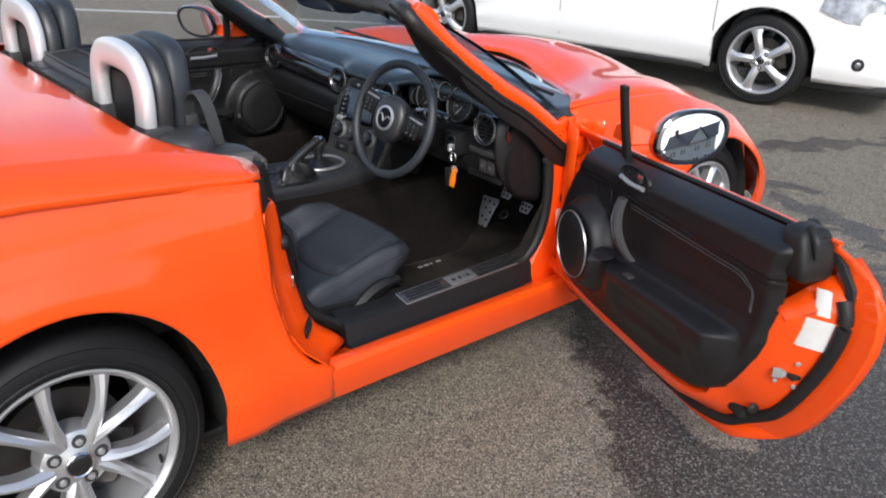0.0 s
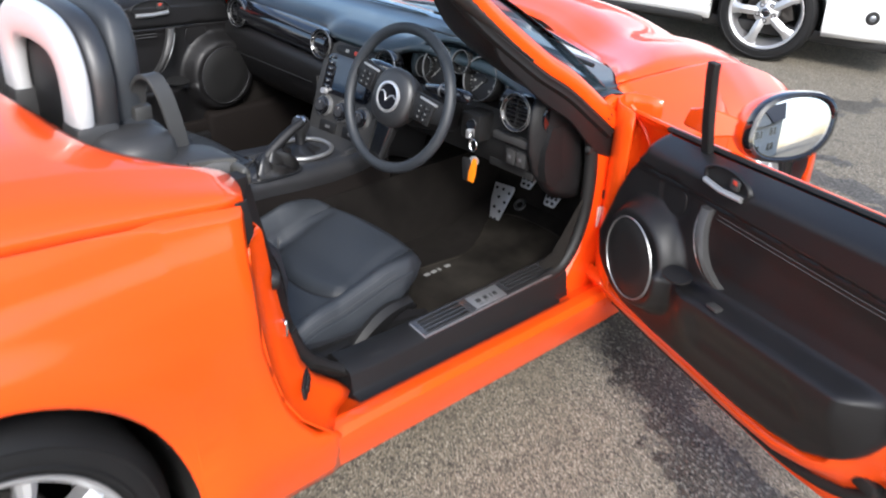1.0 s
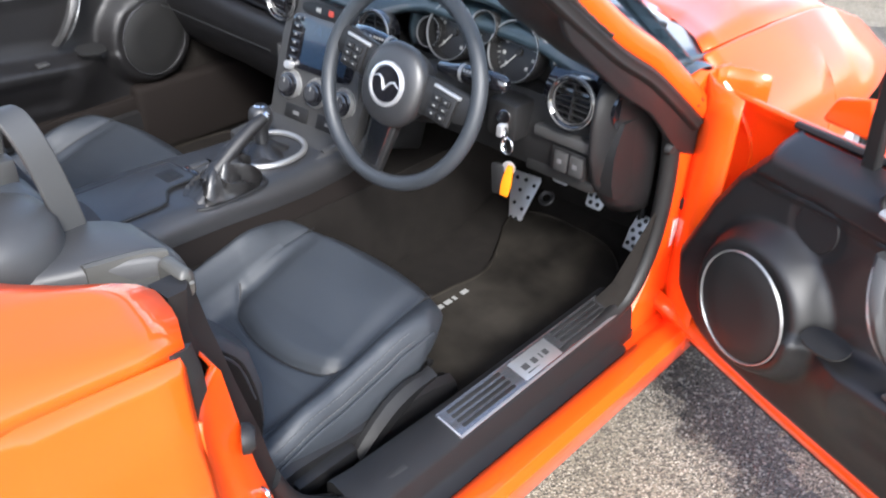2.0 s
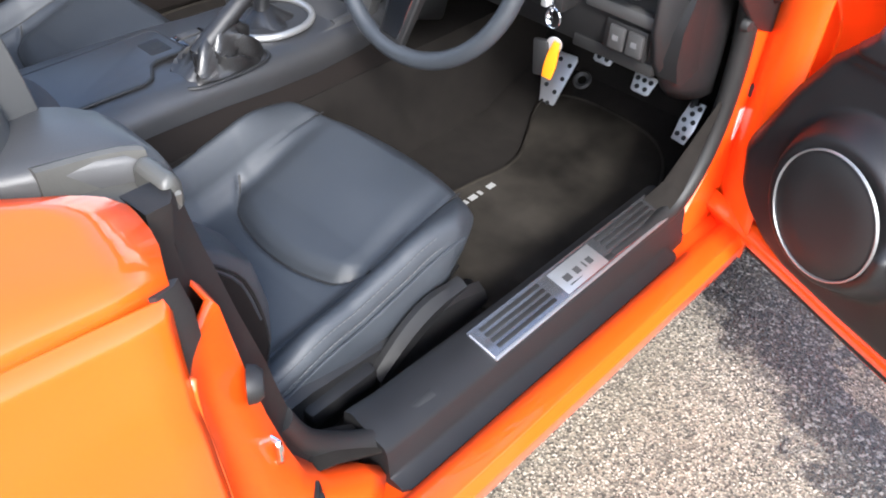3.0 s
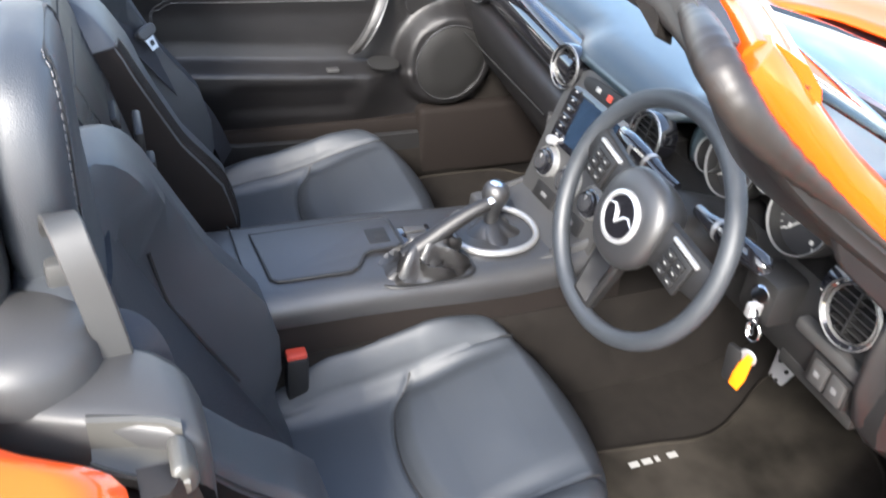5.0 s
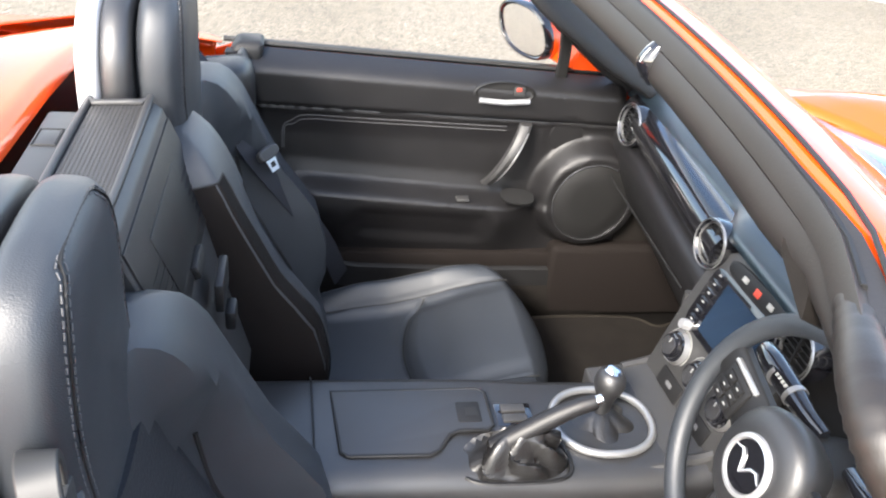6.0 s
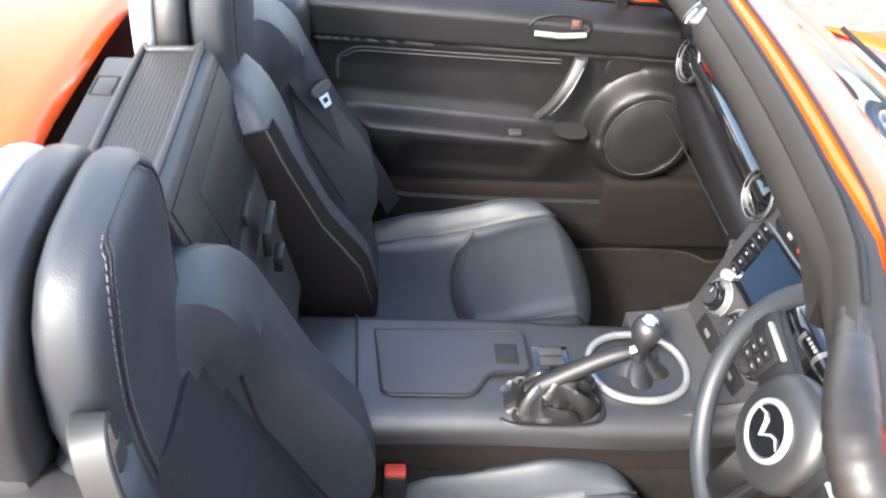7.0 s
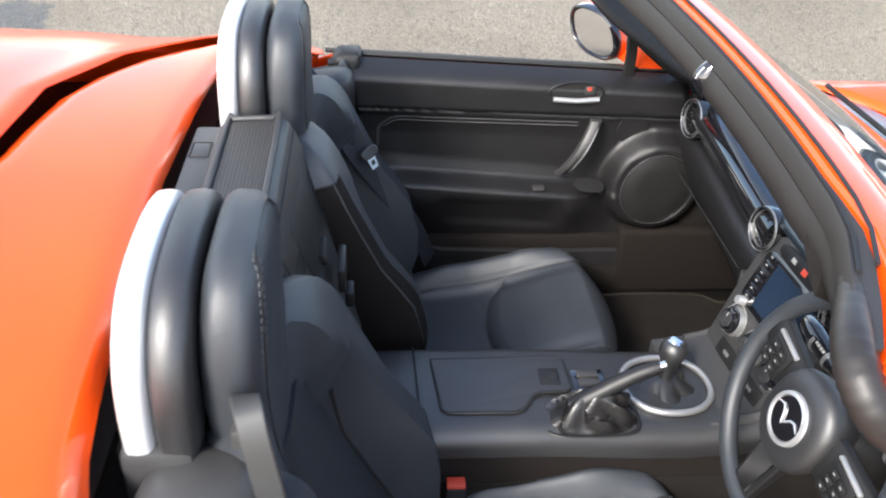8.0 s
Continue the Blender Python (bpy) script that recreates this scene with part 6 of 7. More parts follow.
# ---- steering wheel ----
SWM = face_to((0.362, 1.153, 0.820), (0.03, -0.950, 0.310)) @ pose(0, 0, 0, 0, 0, -9)
rings_p = [(0.1735 * math.cos(2 * math.pi * j / 72), 0.1735 * math.sin(2 * math.pi * j / 72), 0) for j in range(72)]
swl = part("steering_wheel", tube(rings_p, 0.0140, 14, closed=True), LEATHER, car, "black leather three-spoke steering wheel", m=SWM)
rr = []
for z, k in ((-0.055, 0.55), (-0.03, 0.80), (0.0, 0.97), (0.012, 1.0), (0.022, 0.97), (0.029, 0.86), (0.033, 0.6), (0.034, 0.25)):
    rr.append([(x * k, y * k, z) for x, y in oval(0.068, 0.074, 40, 2.3)])
part("airbag_cover", loft(rr), VINYL, swl, "round black airbag cover")
part("emblem_ring", lathe([(0.0310, 0.032), (0.0335, 0.0390), (0.0385, 0.0375), (0.0405, 0.029), (0.0310, 0.029)], 40, closed=True), EMBLEM, swl)
part("emblem_disc", lathe([(0, 0.0365), (0.031, 0.0365), (0.032, 0.030), (0, 0.030)], 36), PIANO, swl)
part("emblem_shape", tube([(-0.030, 0.004, 0.0375), (-0.018, 0.010, 0.0378), (-0.010, 0.006, 0.038), (0.0, -0.010, 0.038), (0.010, 0.006, 0.038), (0.018, 0.010, 0.0378), (0.030, 0.004, 0.0375)], [0.0008, 0.0016, 0.0019, 0.0022, 0.0019, 0.0016, 0.0008], 8), EMBLEM, swl)
for a0, sx in ((8, 1), (172, -1)):
    rings = []
    for t in (0, 0.3, 0.6, 0.85, 1.0):
        rad = 0.055 + 0.118 * t
        c = Vector((rad * math.cos(radians(a0)), rad * math.sin(radians(a0)), -0.004 * t))
        h = 0.036 - 0.012 * t
        rings.append([c + Vector((0, h, 0.006)), c + Vector((0, h, -0.008)), c + Vector((0, -h, -0.008)), c + Vector((0, -h, 0.006)), c + Vector((0, -h * 0.6, 0.014 - 0.004 * t)), c + Vector((0, h * 0.6, 0.014 - 0.004 * t))])
    sp = part("spoke", loft(rings), PLASTIC, swl, bevel=0.002)
    part("spoke_trim", box(sx * 0.110 - 0.027, sx * 0.110 + 0.027, -0.018, 0.034, 0.008, 0.016, 0.004), PLASTIC, swl)
    for i in range(2):
        for j in range(3):
            part("button", box(sx * 0.110 - 0.020 + 0.021 * i, sx * 0.110 - 0.002 + 0.021 * i, -0.012 + 0.014 * j, -0.001 + 0.014 * j, 0.015, 0.0195, 0.0015), PLASTIC, swl)
            part("button_mark", box(sx * 0.110 - 0.0135 + 0.021 * i, sx * 0.110 - 0.0085 + 0.021 * i, -0.0075 + 0.014 * j, -0.0055 + 0.014 * j, 0.0193, 0.0199, 0.0), MARKS, swl)
    part("silver_strip", box(sx * 0.110 - 0.030, sx * 0.110 + 0.030, 0.034, 0.040, 0.006, 0.014, 0.002), SILVERPL, swl)
part("spoke", loft([[(-0.032 + 0.008 * t, -0.055 - 0.115 * t, -0.010), (-0.032 + 0.008 * t, -0.055 - 0.115 * t, 0.010 - 0.006 * t), (0.032 - 0.008 * t, -0.055 - 0.115 * t, 0.010 - 0.006 * t), (0.032 - 0.008 * t, -0.055 - 0.115 * t, -0.010)] for t in (0, 0.3, 0.6, 1)]), PLASTIC, swl, bevel=0.003)
part("silver_insert", loft([[(-0.024 + 0.006 * t, -0.072 - 0.080 * t, 0.004), (-0.022 + 0.006 * t, -0.072 - 0.080 * t, 0.0135 - 0.005 * t), (0.022 - 0.006 * t, -0.072 - 0.080 * t, 0.0135 - 0.005 * t), (0.024 - 0.006 * t, -0.072 - 0.080 * t, 0.004)] for t in (0, 0.5, 1)]), DARKCHROME, swl, "dark satin metal insert in the lower spoke")
part("column_cowl", loft([[(x * k, y * k - 0.01, z) for x, y in oval(0.058, 0.050, 28, 3)] for z, k in ((-0.035, 0.85), (-0.055, 1.0), (-0.12, 1.05), (-0.22, 1.0))]), PLASTIC, swl)
# fat glossy stalks on the column, with silver rings and pale marks
for sx in (1, -1):
    axis = [Vector((0.362 + sx * d, y, z)) for d, y, z in ((0.030, 1.230, 0.842), (0.060, 1.224, 0.846), (0.085, 1.222, 0.849), (0.112, 1.222, 0.851), (0.150, 1.223, 0.853), (0.178, 1.224, 0.854), (0.186, 1.224, 0.854))]
    stalk = part("column_stalk", tube(axis, [0.010, 0.012, 0.0155, 0.0165, 0.0165, 0.0145, 0.008], 18), PIANO, car, "glossy black stalk on the steering column")
    for k, (d, r) in enumerate(((0.088, 0.0166), (0.128, 0.0174))):
        part("silver_ring", tube([(0.362 + sx * d, 1.222, 0.850), (0.362 + sx * (d + 0.007), 1.222, 0.8505)], r, 18), RINGS, stalk)
    for k in range(4):
        x = 0.362 + sx * (0.100 + 0.007 * k)
        part("stalk_mark", box(x - 0.0022, x + 0.0022, -0.0022, 0.0022, 0.0150, 0.0172, 0.0, m=pose(0, 1.222, 0.8505, 50, 0, 0)), MARKS, stalk)
ign = part("ignition_lock", lathe([(0, 0.02), (0.012, 0.02), (0.016, 0.014), (0.017, -0.04), (0, -0.04)], 20, face_to((0.495, 1.295, 0.760), (0.35, -0.85, 0.25))), CHROME, car, "bright ignition lock on the column")
part("lock_housing", box(0.455, 0.525, 1.285, 1.36, 0.715, 0.79, 0.012), PLASTIC, ign)

# ---- pedals ----
def pedal(name, x, y, z, outline, tilt, holes, lab, skew=0):
    m = face_to((x, y, z), (skew, -math.cos(radians(tilt)), math.sin(radians(tilt))))
    p = part(name, plate(outline, 0.006, m, r=0.0015), STEEL, car, lab)
    for hx, hy in holes:
        part("stud", lathe([(0, 0.0095), (0.0042, 0.009), (0.0052, 0.006), (0, 0.006)], 10, m @ Matrix.Translation((hx, hy, 0))), RUBBER, p)
    return p


pedal("footrest", 0.286, 1.664, 0.352, [(0.012, -0.070), (0.024, -0.066), (0.038, 0.058), (0.032, 0.066), (-0.044, 0.060), (-0.034, 0.004), (-0.012, -0.052)], 28,
      [(0.010, -0.050), (0.016, -0.022), (-0.010, -0.014), (0.021, 0.010), (-0.008, 0.020), (0.025, 0.042), (-0.002, 0.048), (-0.028, 0.046)], "steel footrest plate with rubber studs", 0.0)
for nm, x, y, z in (("clutch_pedal", 0.418, 1.635, 0.478), ("brake_pedal", 0.516, 1.630, 0.455)):
    p = pedal(nm, x, y, z, [(-0.026, 0.017), (-0.020, -0.016), (-0.014, -0.019), (0.014, -0.019), (0.020, -0.016), (0.026, 0.017), (0.022, 0.020), (-0.022, 0.020)], 35, [(-0.015, 0.008), (0, 0.008), (0.015, 0.008), (-0.009, -0.008), (0.009, -0.008)], "small steel pedal with rubber studs")
    part("pedal_arm", tube([(x, y + 0.01, z), (x, y + 0.07, z + 0.06), (x, y + 0.08, z + 0.2)], 0.008, 8), PLASTIC, p)
p = pedal("accelerator", 0.627, 1.634, 0.420, [(-0.018, -0.042), (0.012, -0.045), (0.018, -0.014), (0.018, 0.040), (-0.013, 0.042), (-0.019, 0.0)], 30,
          [(-0.010, -0.029), (0.006, -0.032), (-0.001, -0.016), (-0.010, 0.0), (0.009, 0.001), (0.0, 0.016), (-0.008, 0.030), (0.010, 0.029)], "steel accelerator with black holes")
part("pedal_arm", tube([(0.625, 1.64, 0.455), (0.62, 1.67, 0.56), (0.61, 1.70, 0.70)], 0.008, 8), PLASTIC, p)
part("mat_clip", lathe([(0.010, 0), (0.018, 0.004), (0.022, 0.0), (0.018, -0.002)], 20, pose(0.322, 1.722, 0.345, 40, 0, 0), closed=True), GREYPL, car)

# ---- doors ----
HINGE = Vector((0.767, 1.53, 0))


DROP = [0.0]


def door_top(y):
    return 0.860 + (1.29 - y) * 0.050 - DROP[0] * (0.16 + 0.84 * step(0.5, 1.45, y))


def door_rear(z):
    return lerp([(0.306, 0.625), (0.318, 0.595), (0.34, 0.557), (0.362, 0.524), (0.395, 0.485), (0.437, 0.452), (0.48, 0.426), (0.535, 0.398), (0.585, 0.375), (0.635, 0.357), (0.685, 0.343), (0.74, 0.336), (0.80, 0.346), (0.84, 0.378), (0.866, 0.425), (0.90, 0.490)], z)


def door_bottom(y):
    return lerp([(0.61, 0.306), (0.68, 0.286), (0.80, 0.276), (1.2, 0.281), (1.57, 0.294)], y)


def skin():
    rings = []
    for i in range(25):
        t = i / 24
        ring = []
        for j in range(21):
            s = j / 20
            y0 = door_rear(0.306 + 0.590 * s)
            y = y0 + (1.572 - y0) * t
            zb, zt = door_bottom(y), door_top(y) - 0.004
            z = zb + (zt - zb) * s
            x = lerp(SIDE, min(z, 0.84)) - 0.016 - 0.06 * step(0.42, 0.30, z) * 0.5
            x -= 0.03 * step(door_top(y) - 0.05, door_top(y), z)
            ring.append((x, y, z))
        rings.append(ring)
    return loft(rings, closed=False, caps=False)


def crease(y):
    return 0.768 + (1.29 - y) * 0.034


def arm(y):
    return 0.580 + (1.13 - y) * 0.085


def panel_x(y, z, sz=0.548, sy=1.252):
    """How far out the inner panel lies."""
    zt, c, a = door_top(y), crease(y), arm(y)
    x = 0.706
    x += 0.055 * max(0, 1 - (zt - z) / 0.035) ** 2
    x -= 0.012 * step(c - 0.02, c + 0.012, z)
    x += 0.007 * math.exp(-((z - c) / 0.0035) ** 2)
    rear = step(0.47, 0.53, y)
    if y < 1.14:
        x += 0.010 * step(c - 0.004, c - 0.07, z) * step(a + 0.0, a + 0.05, z) * step(0.50, 0.58, y) * step(1.13, 1.04, y)
    bulge = step(a + 0.012, a - 0.012, z) * step(a - 0.19, a - 0.03, z)
    x -= 0.058 * bulge * step(0.565, 0.645, y) * step(1.20, 1.04, y)
    if 0.70 < y < 1.06:
        d = (z - (0.515 + (1.0 - y) * 0.05)) / 0.045
        x += 0.016 * math.exp(-d ** 4) * step(0.70, 0.76, y) * step(1.06, 1.0, y)
    rs = math.hypot(y - sy, (z - sz) * 0.97)
    x -= 0.050 * step(0.140, 0.105, rs)
    r2 = math.hypot(y - 1.20, z - 0.735)
    x += 0.003 * step(0.055, 0.045, r2)
    return x


def panel(sz, sy):
    rings = []
    for i in range(141):
        t = i / 140
        ring = []
        for j in range(97):
            s = j / 96
            zz = 0.40 + 0.50 * s
            y0 = lerp([(0.0, 0.70), (0.02, 0.63), (0.06, 0.596), (0.12, 0.566), (0.20, 0.537), (0.30, 0.518), (0.53, 0.506), (0.80, 0.496), (1.0, 0.470)], s)
            y1 = lerp([(0.40, 1.36), (0.46, 1.47), (0.52, 1.482), (0.60, 1.46), (0.70, 1.43), (0.786, 1.39), (0.86, 1.33)], zz)
            y = y0 + (y1 - y0) * t
            zb = lerp([(0.48, 0.56), (0.55, 0.510), (0.62, 0.452), (0.72, 0.400), (0.80, 0.384), (0.90, 0.375), (1.20, 0.374), (1.32, 0.380), (1.42, 0.405), (1.48, 0.445)], y)
            z = zb + (door_top(y) + 0.002 - zb) * s
            e = min(t, 1 - t) * (y1 - y0)
            x = panel_x(y, z, sz, sy) + 0.03 * max(0, 1 - e / 0.03) ** 2 + 0.025 * max(0, 1 - (z - zb) / 0.025) ** 2
            ring.append((x, y, z))
        rings.append(ring)
    return loft(rings, closed=False, caps=False)


def door(sgn, angle, lift, sz, sy, hy):
    def p(name, bm, mat, parent=None, label="", **k):
        if sgn < 0:
            flip(bm)
        return part(name, bm, mat, parent, label, **k)
    m = Matrix.Translation((0, 0, lift))
    if angle:
        m = Matrix.Translation((0, 0, lift)) @ Matrix.Translation(HINGE) @ Matrix.Rotation(radians(angle), 4, "Z") @ Matrix.Translation(-HINGE)
    d = p("door", skin(), PAINT, car, "orange car door standing wide open" if angle else "orange car door, shut", solid=0.006, m=m)
    # painted shut face at the rear and bottom
    edge = [(door_rear(z), z) for z in (0.87, 0.83, 0.78, 0.73, 0.68, 0.63, 0.58, 0.53, 0.48, 0.44, 0.40, 0.37, 0.34, 0.318)] + [(y, door_bottom(y)) for y in (0.64, 0.71, 0.8, 0.9, 1.0, 1.1, 1.2, 1.3, 1.4, 1.5, 1.56)]
    rings, gasket = [], []
    for i, (y, z) in enumerate(edge):
        a, b = edge[max(i - 1, 0)], edge[min(i + 1, len(edge) - 1)]
        ty, tz = b[0] - a[0], b[1] - a[1]
        k = math.hypot(ty, tz)
        ny, nz = -tz / k, ty / k
        low = step(11, 17, i)
        rings.append([(x, y + ny * d, z + nz * d) for x, d in ((0.838 - 0.02 * low, 0.002), (0.827 - 0.02 * low, 0.006), (0.822 - 0.02 * low, 0.046 - 0.024 * low), (0.818 - 0.02 * low, 0.062 - 0.032 * low),
                                                                (0.800 - 0.02 * low, 0.069 - 0.034 * low), (0.770, 0.108 - 0.062 * low), (0.748, 0.138 - 0.084 * low), (0.736, 0.152 - 0.088 * low), (0.732, 0.164 - 0.088 * low), (0.745, 0.180 - 0.08 * low))])
        gasket.append((0.800 - 0.02 * low, y + ny * (0.060 - 0.030 * low), z + nz * (0.060 - 0.030 * low)))
    p("shut_face", loft(rings, closed=False, caps=False), PAINT, d, solid=0.004)
    p("weather_seal", tube(spl(gasket[1:], 3), 0.016, 12), RUBBER, d)
    rings = []
    for z in (0.32, 0.42, 0.55, 0.70, 0.80, 0.85):
        rings.append([(0.835, 1.565, z), (0.80, 1.562, z), (0.765, 1.545, z), (0.742, 1.50, z), (0.73, 1.42, z)])
    p("hinge_face", loft(rings, closed=False, caps=False), PAINT, d, solid=0.004)
    rings = []
    for z, k, a in ((0.815, 0.80, -0.004), (0.825, 0.95, -0.004), (0.85, 1.0, 0.0), (0.88, 1.0, 0.008), (0.900, 0.96, 0.014), (0.912, 0.85, 0.018), (0.918, 0.62, 0.02)):
        rings.append([(0.758 + x * k, 0.488 + a + y * k, z) for x, y in oval(0.043, 0.034, 32, 6)])
    p("top_corner_trim", loft(rings), RUBBER, d)
    if angle:
        p("trim_ridge", tube(spl([(0.745, 0.452, 0.87), (0.742, 0.462, 0.905), (0.748, 0.49, 0.922)], 4), 0.008, 8), RUBBER, d)
    rings = []
    for z, w in ((0.905, 0.006), (0.88, 0.014), (0.85, 0.016), (0.81, 0.013), (0.77, 0.006), (0.755, 0.002)):
        yo = door_rear(z) + 0.034
        rings.append([(0.826, yo + 0.030 - w, z), (0.812, yo + 0.030 - w, z), (0.806, yo + 0.040, z), (0.826, yo + 0.040, z)])
    if angle:
        p("corner_flap", loft(rings), RUBBER, d, bevel=0.002)
    yl = door_rear(0.575) + 0.118
    p("latch", loft([[(0.744, yl + 0.004, 0.590), (0.758, yl - 0.012, 0.586), (0.758, yl - 0.012, 0.566), (0.744, yl + 0.004, 0.562)], [(0.772, yl + 0.002, 0.582), (0.770, yl - 0.014, 0.580), (0.770, yl - 0.014, 0.570), (0.772, yl + 0.002, 0.568)]]), MARKS, d, "pale plastic door latch", bevel=0.002)
    p("latch_slot", box(0.768, 0.796, yl - 0.034, yl - 0.010, 0.569, 0.580, 0.003), RUBBER, d)
    for x, z in ((0.763, 0.548), (0.788, 0.545), (0.775, 0.612), (0.797, 0.575)):
        p("latch_screw", lathe([(0, 0.004), (0.005, 0.003), (0.006, 0), (0, 0)], 10, face_to((x, door_rear(z) + 0.068 + (0.8 - x) * 1.3, z), (-0.8, -0.6, 0))), STEEL, d)
    if angle:
        for z0, z1, a, b in ((0.745, 0.800, 0.768, 0.782), (0.662, 0.735, 0.757, 0.790)):
            rings = []
            for z in (z0, z1):
                yo = door_rear(z)
                rings.append([(x, yo + 0.069 + (0.800 - x) * 1.3 + 0.001 * k, z) for x, k in ((b, -9.0), (a, -9.0), (a, 1), (b, 1))])
            p("sticker", loft(rings), STICKER, d, "white label")
        p("drain_plug", lathe([(0, 0.008), (0.010, 0.008), (0.014, 0.003), (0.015, 0), (0, 0)], 16, face_to((0.775, 0.565, 0.432), (0, -1, 0))), RUBBER, d)
        p("bump_block", box(0.765, 0.80, 0.585, 0.64, 0.385, 0.415, 0.008), RUBBER, d)
    # trim
    pn = p("door_panel", panel(sz, sy), PANEL, d, "black vinyl door panel", sharp=60)
    for k, off in ((0, 0.020), (1, 0.030)):
        pts = [(0, y, crease(y) - off) for y in (1.06, 1.0, 0.9, 0.8, 0.7, 0.62)] + [(0, 0.585 + off * 0.3, crease(0.58) - off - 0.015), (0, 0.565 + off * 0.4, 0.74), (0, 0.562 + off * 0.4, 0.69)]
        pts = spl(pts, 4)
        p("stitching", tube([(panel_x(q.y, q.z, sz) - 0.0004, q.y, q.z) for q in pts], 0.0009, 5), STITCH, pn)
    rings = []
    for i in range(11):
        t = i / 10
        y = hy + 0.036 - 0.072 * t
        z = 0.775 - 0.145 * t
        x = 0.700 - 0.050 * math.sin(math.pi * min(1, 0.08 + t * 0.84)) ** 0.6
        w = 0.013
        rings.append([(x + 0.010, y - w, z), (x - 0.004, y - w, z), (x - 0.010, y - w * 0.4, z), (x - 0.010, y + w * 0.4, z), (x - 0.004, y + w, z), (x + 0.010, y + w, z)])
    pull = p("pull_handle", loft(rings), GREYPL, d, "grey door pull with a bright edge")
    p("handle_strip", tube([(0.700 - 0.056 * math.sin(math.pi * min(1, 0.08 + t * 0.84)) ** 0.6, hy + 0.044 - 0.072 * t, 0.775 - 0.145 * t) for t in (i / 10 for i in range(1, 10))], 0.004, 6), SILVERPL, d)
    lm = face_to((0.696, 1.042, 0.838), (-1, 0, 0.05))
    bz = p("lever_bezel", lathe([(0.94, 0.002), (1.0, 0.006), (1.06, 0.004), (1.10, -0.003), (0.94, -0.003)], 40, closed=True), PLASTIC, d)
    bz.data.transform((Matrix.Diagonal((-1, 1, 1, 1)) if sgn < 0 else Matrix()) @ lm @ Matrix.Diagonal((0.064, 0.026, 1, 1)) @ (Matrix.Diagonal((-1, 1, 1, 1)) if sgn < 0 else Matrix()))
    p("lever_cup", plate(oval(0.062, 0.024, 28, 3.2), 0.003, lm @ Matrix.Translation((0, 0, -0.0035))), RUBBER, d)
    p("door_lever", tube([lm @ Vector((0.055, -0.014, 0.008)), lm @ Vector((0.0, -0.016, 0.013)), lm @ Vector((-0.055, -0.014, 0.008))], 0.0065, 8), SILVERPL, d, "satin silver door lever")
    p("lock_tab", box(-0.014, 0.010, -0.006, 0.016, 0, 0.010, 0.004, m=lm @ Matrix.Translation((-0.030 if sgn < 0 else 0.030, 0.002, 0))), GREYPL, d)
    p("lock_flag", box(-0.005, 0.006, 0.006, 0.015, 0.0095, 0.0112, 0.001, m=lm @ Matrix.Translation((-0.030 if sgn < 0 else 0.030, 0.002, 0))), RED, d)
    sm = face_to((0.651, sy, sz), (-1, 0.06, 0.0))
    sp = p("loudspeaker", lathe([(0, 0.004), (0.05, 0.005), (0.088, 0.003), (0.092, 0.0), (0, -0.002)], 48, sm @ Matrix.Diagonal((1.0, 1.03, 1, 1))), RUBBER, d, "round black loudspeaker grille")
    # shut door's ring is a darker copy, its dimmer light put into the metal
    p("speaker_ring", lathe([(0.0922, 0.0), (0.0934, 0.004), (0.0948, 0.004), (0.0960, 0.0)], 56, sm @ Matrix.Diagonal((1.0, 1.03, 1, 1)), closed=True), RINGS if angle else SCUFF, d, "thin bright speaker ring")
    p("tweeter", lathe([(0, 0.001), (0.038, 0.001), (0.042, -0.003), (0, -0.004)], 28, face_to((0.7085, 1.20, 0.735), (-1, 0, 0))), PANEL, d)
    # flat dark oval stands for the shade inside the grip recess
    p("grip_pocket_shade", plate(oval(0.024, 0.040, 24, 2.4), 0.004, face_to((0.664, 1.095, 0.602), (-0.35, 0.1, 1), (0, 1, 0))), RUBBER, d)
    p("arm_switch", box(0.655, 0.675, 0.955, 0.985, arm(0.97) - 0.002, arm(0.97) + 0.006, 0.002), GREYPL, d)
    p("belt_strip", tube([(0.775, y, door_top(y) + 0.003) for y in (1.34, 1.2, 1.0, 0.8, 0.6, 0.47)], 0.007, 6), RUBBER, d)
    p("outer_strip", tube([(0.795, y, door_top(y) - 0.001) for y in (1.50, 1.34, 1.2, 1.0, 0.8, 0.6, 0.45)], 0.006, 6), PAINT if angle else RUBBER, d)
    p("glass_channel", loft([[(0.742 - 0.25 * (z - 0.85), y - 0.012, z), (0.759 - 0.25 * (z - 0.85), y - 0.012, z), (0.759 - 0.25 * (z - 0.85), y + 0.013, z), (0.742 - 0.25 * (z - 0.85), y + 0.013, z)]
                             for y, z in ((1.178, 0.84), (1.172, 0.92), (1.158, 1.02), (1.150, 1.05))]), RUBBER, d, "upright black glass channel", bevel=0.003)
    if not angle:
        p("front_corner_trim", loft([[(0.75, 1.32, 0.85), (0.768, 1.32, 0.85), (0.768, 1.325, 0.864), (0.75, 1.325, 0.864)], [(0.75, 1.44, 0.840), (0.768, 1.44, 0.840), (0.768, 1.44, 0.862), (0.75, 1.44, 0.862)]]), RUBBER, d)
    # mirror
    mm = face_to((0.903 if angle else 0.872, 1.115, 0.908 if angle else 0.925), (-0.16, -1, 0.23) if angle else (-0.50, -0.86, -0.05)) @ Matrix.Scale(1.15 if angle else 0.95, 4)
    rings = []
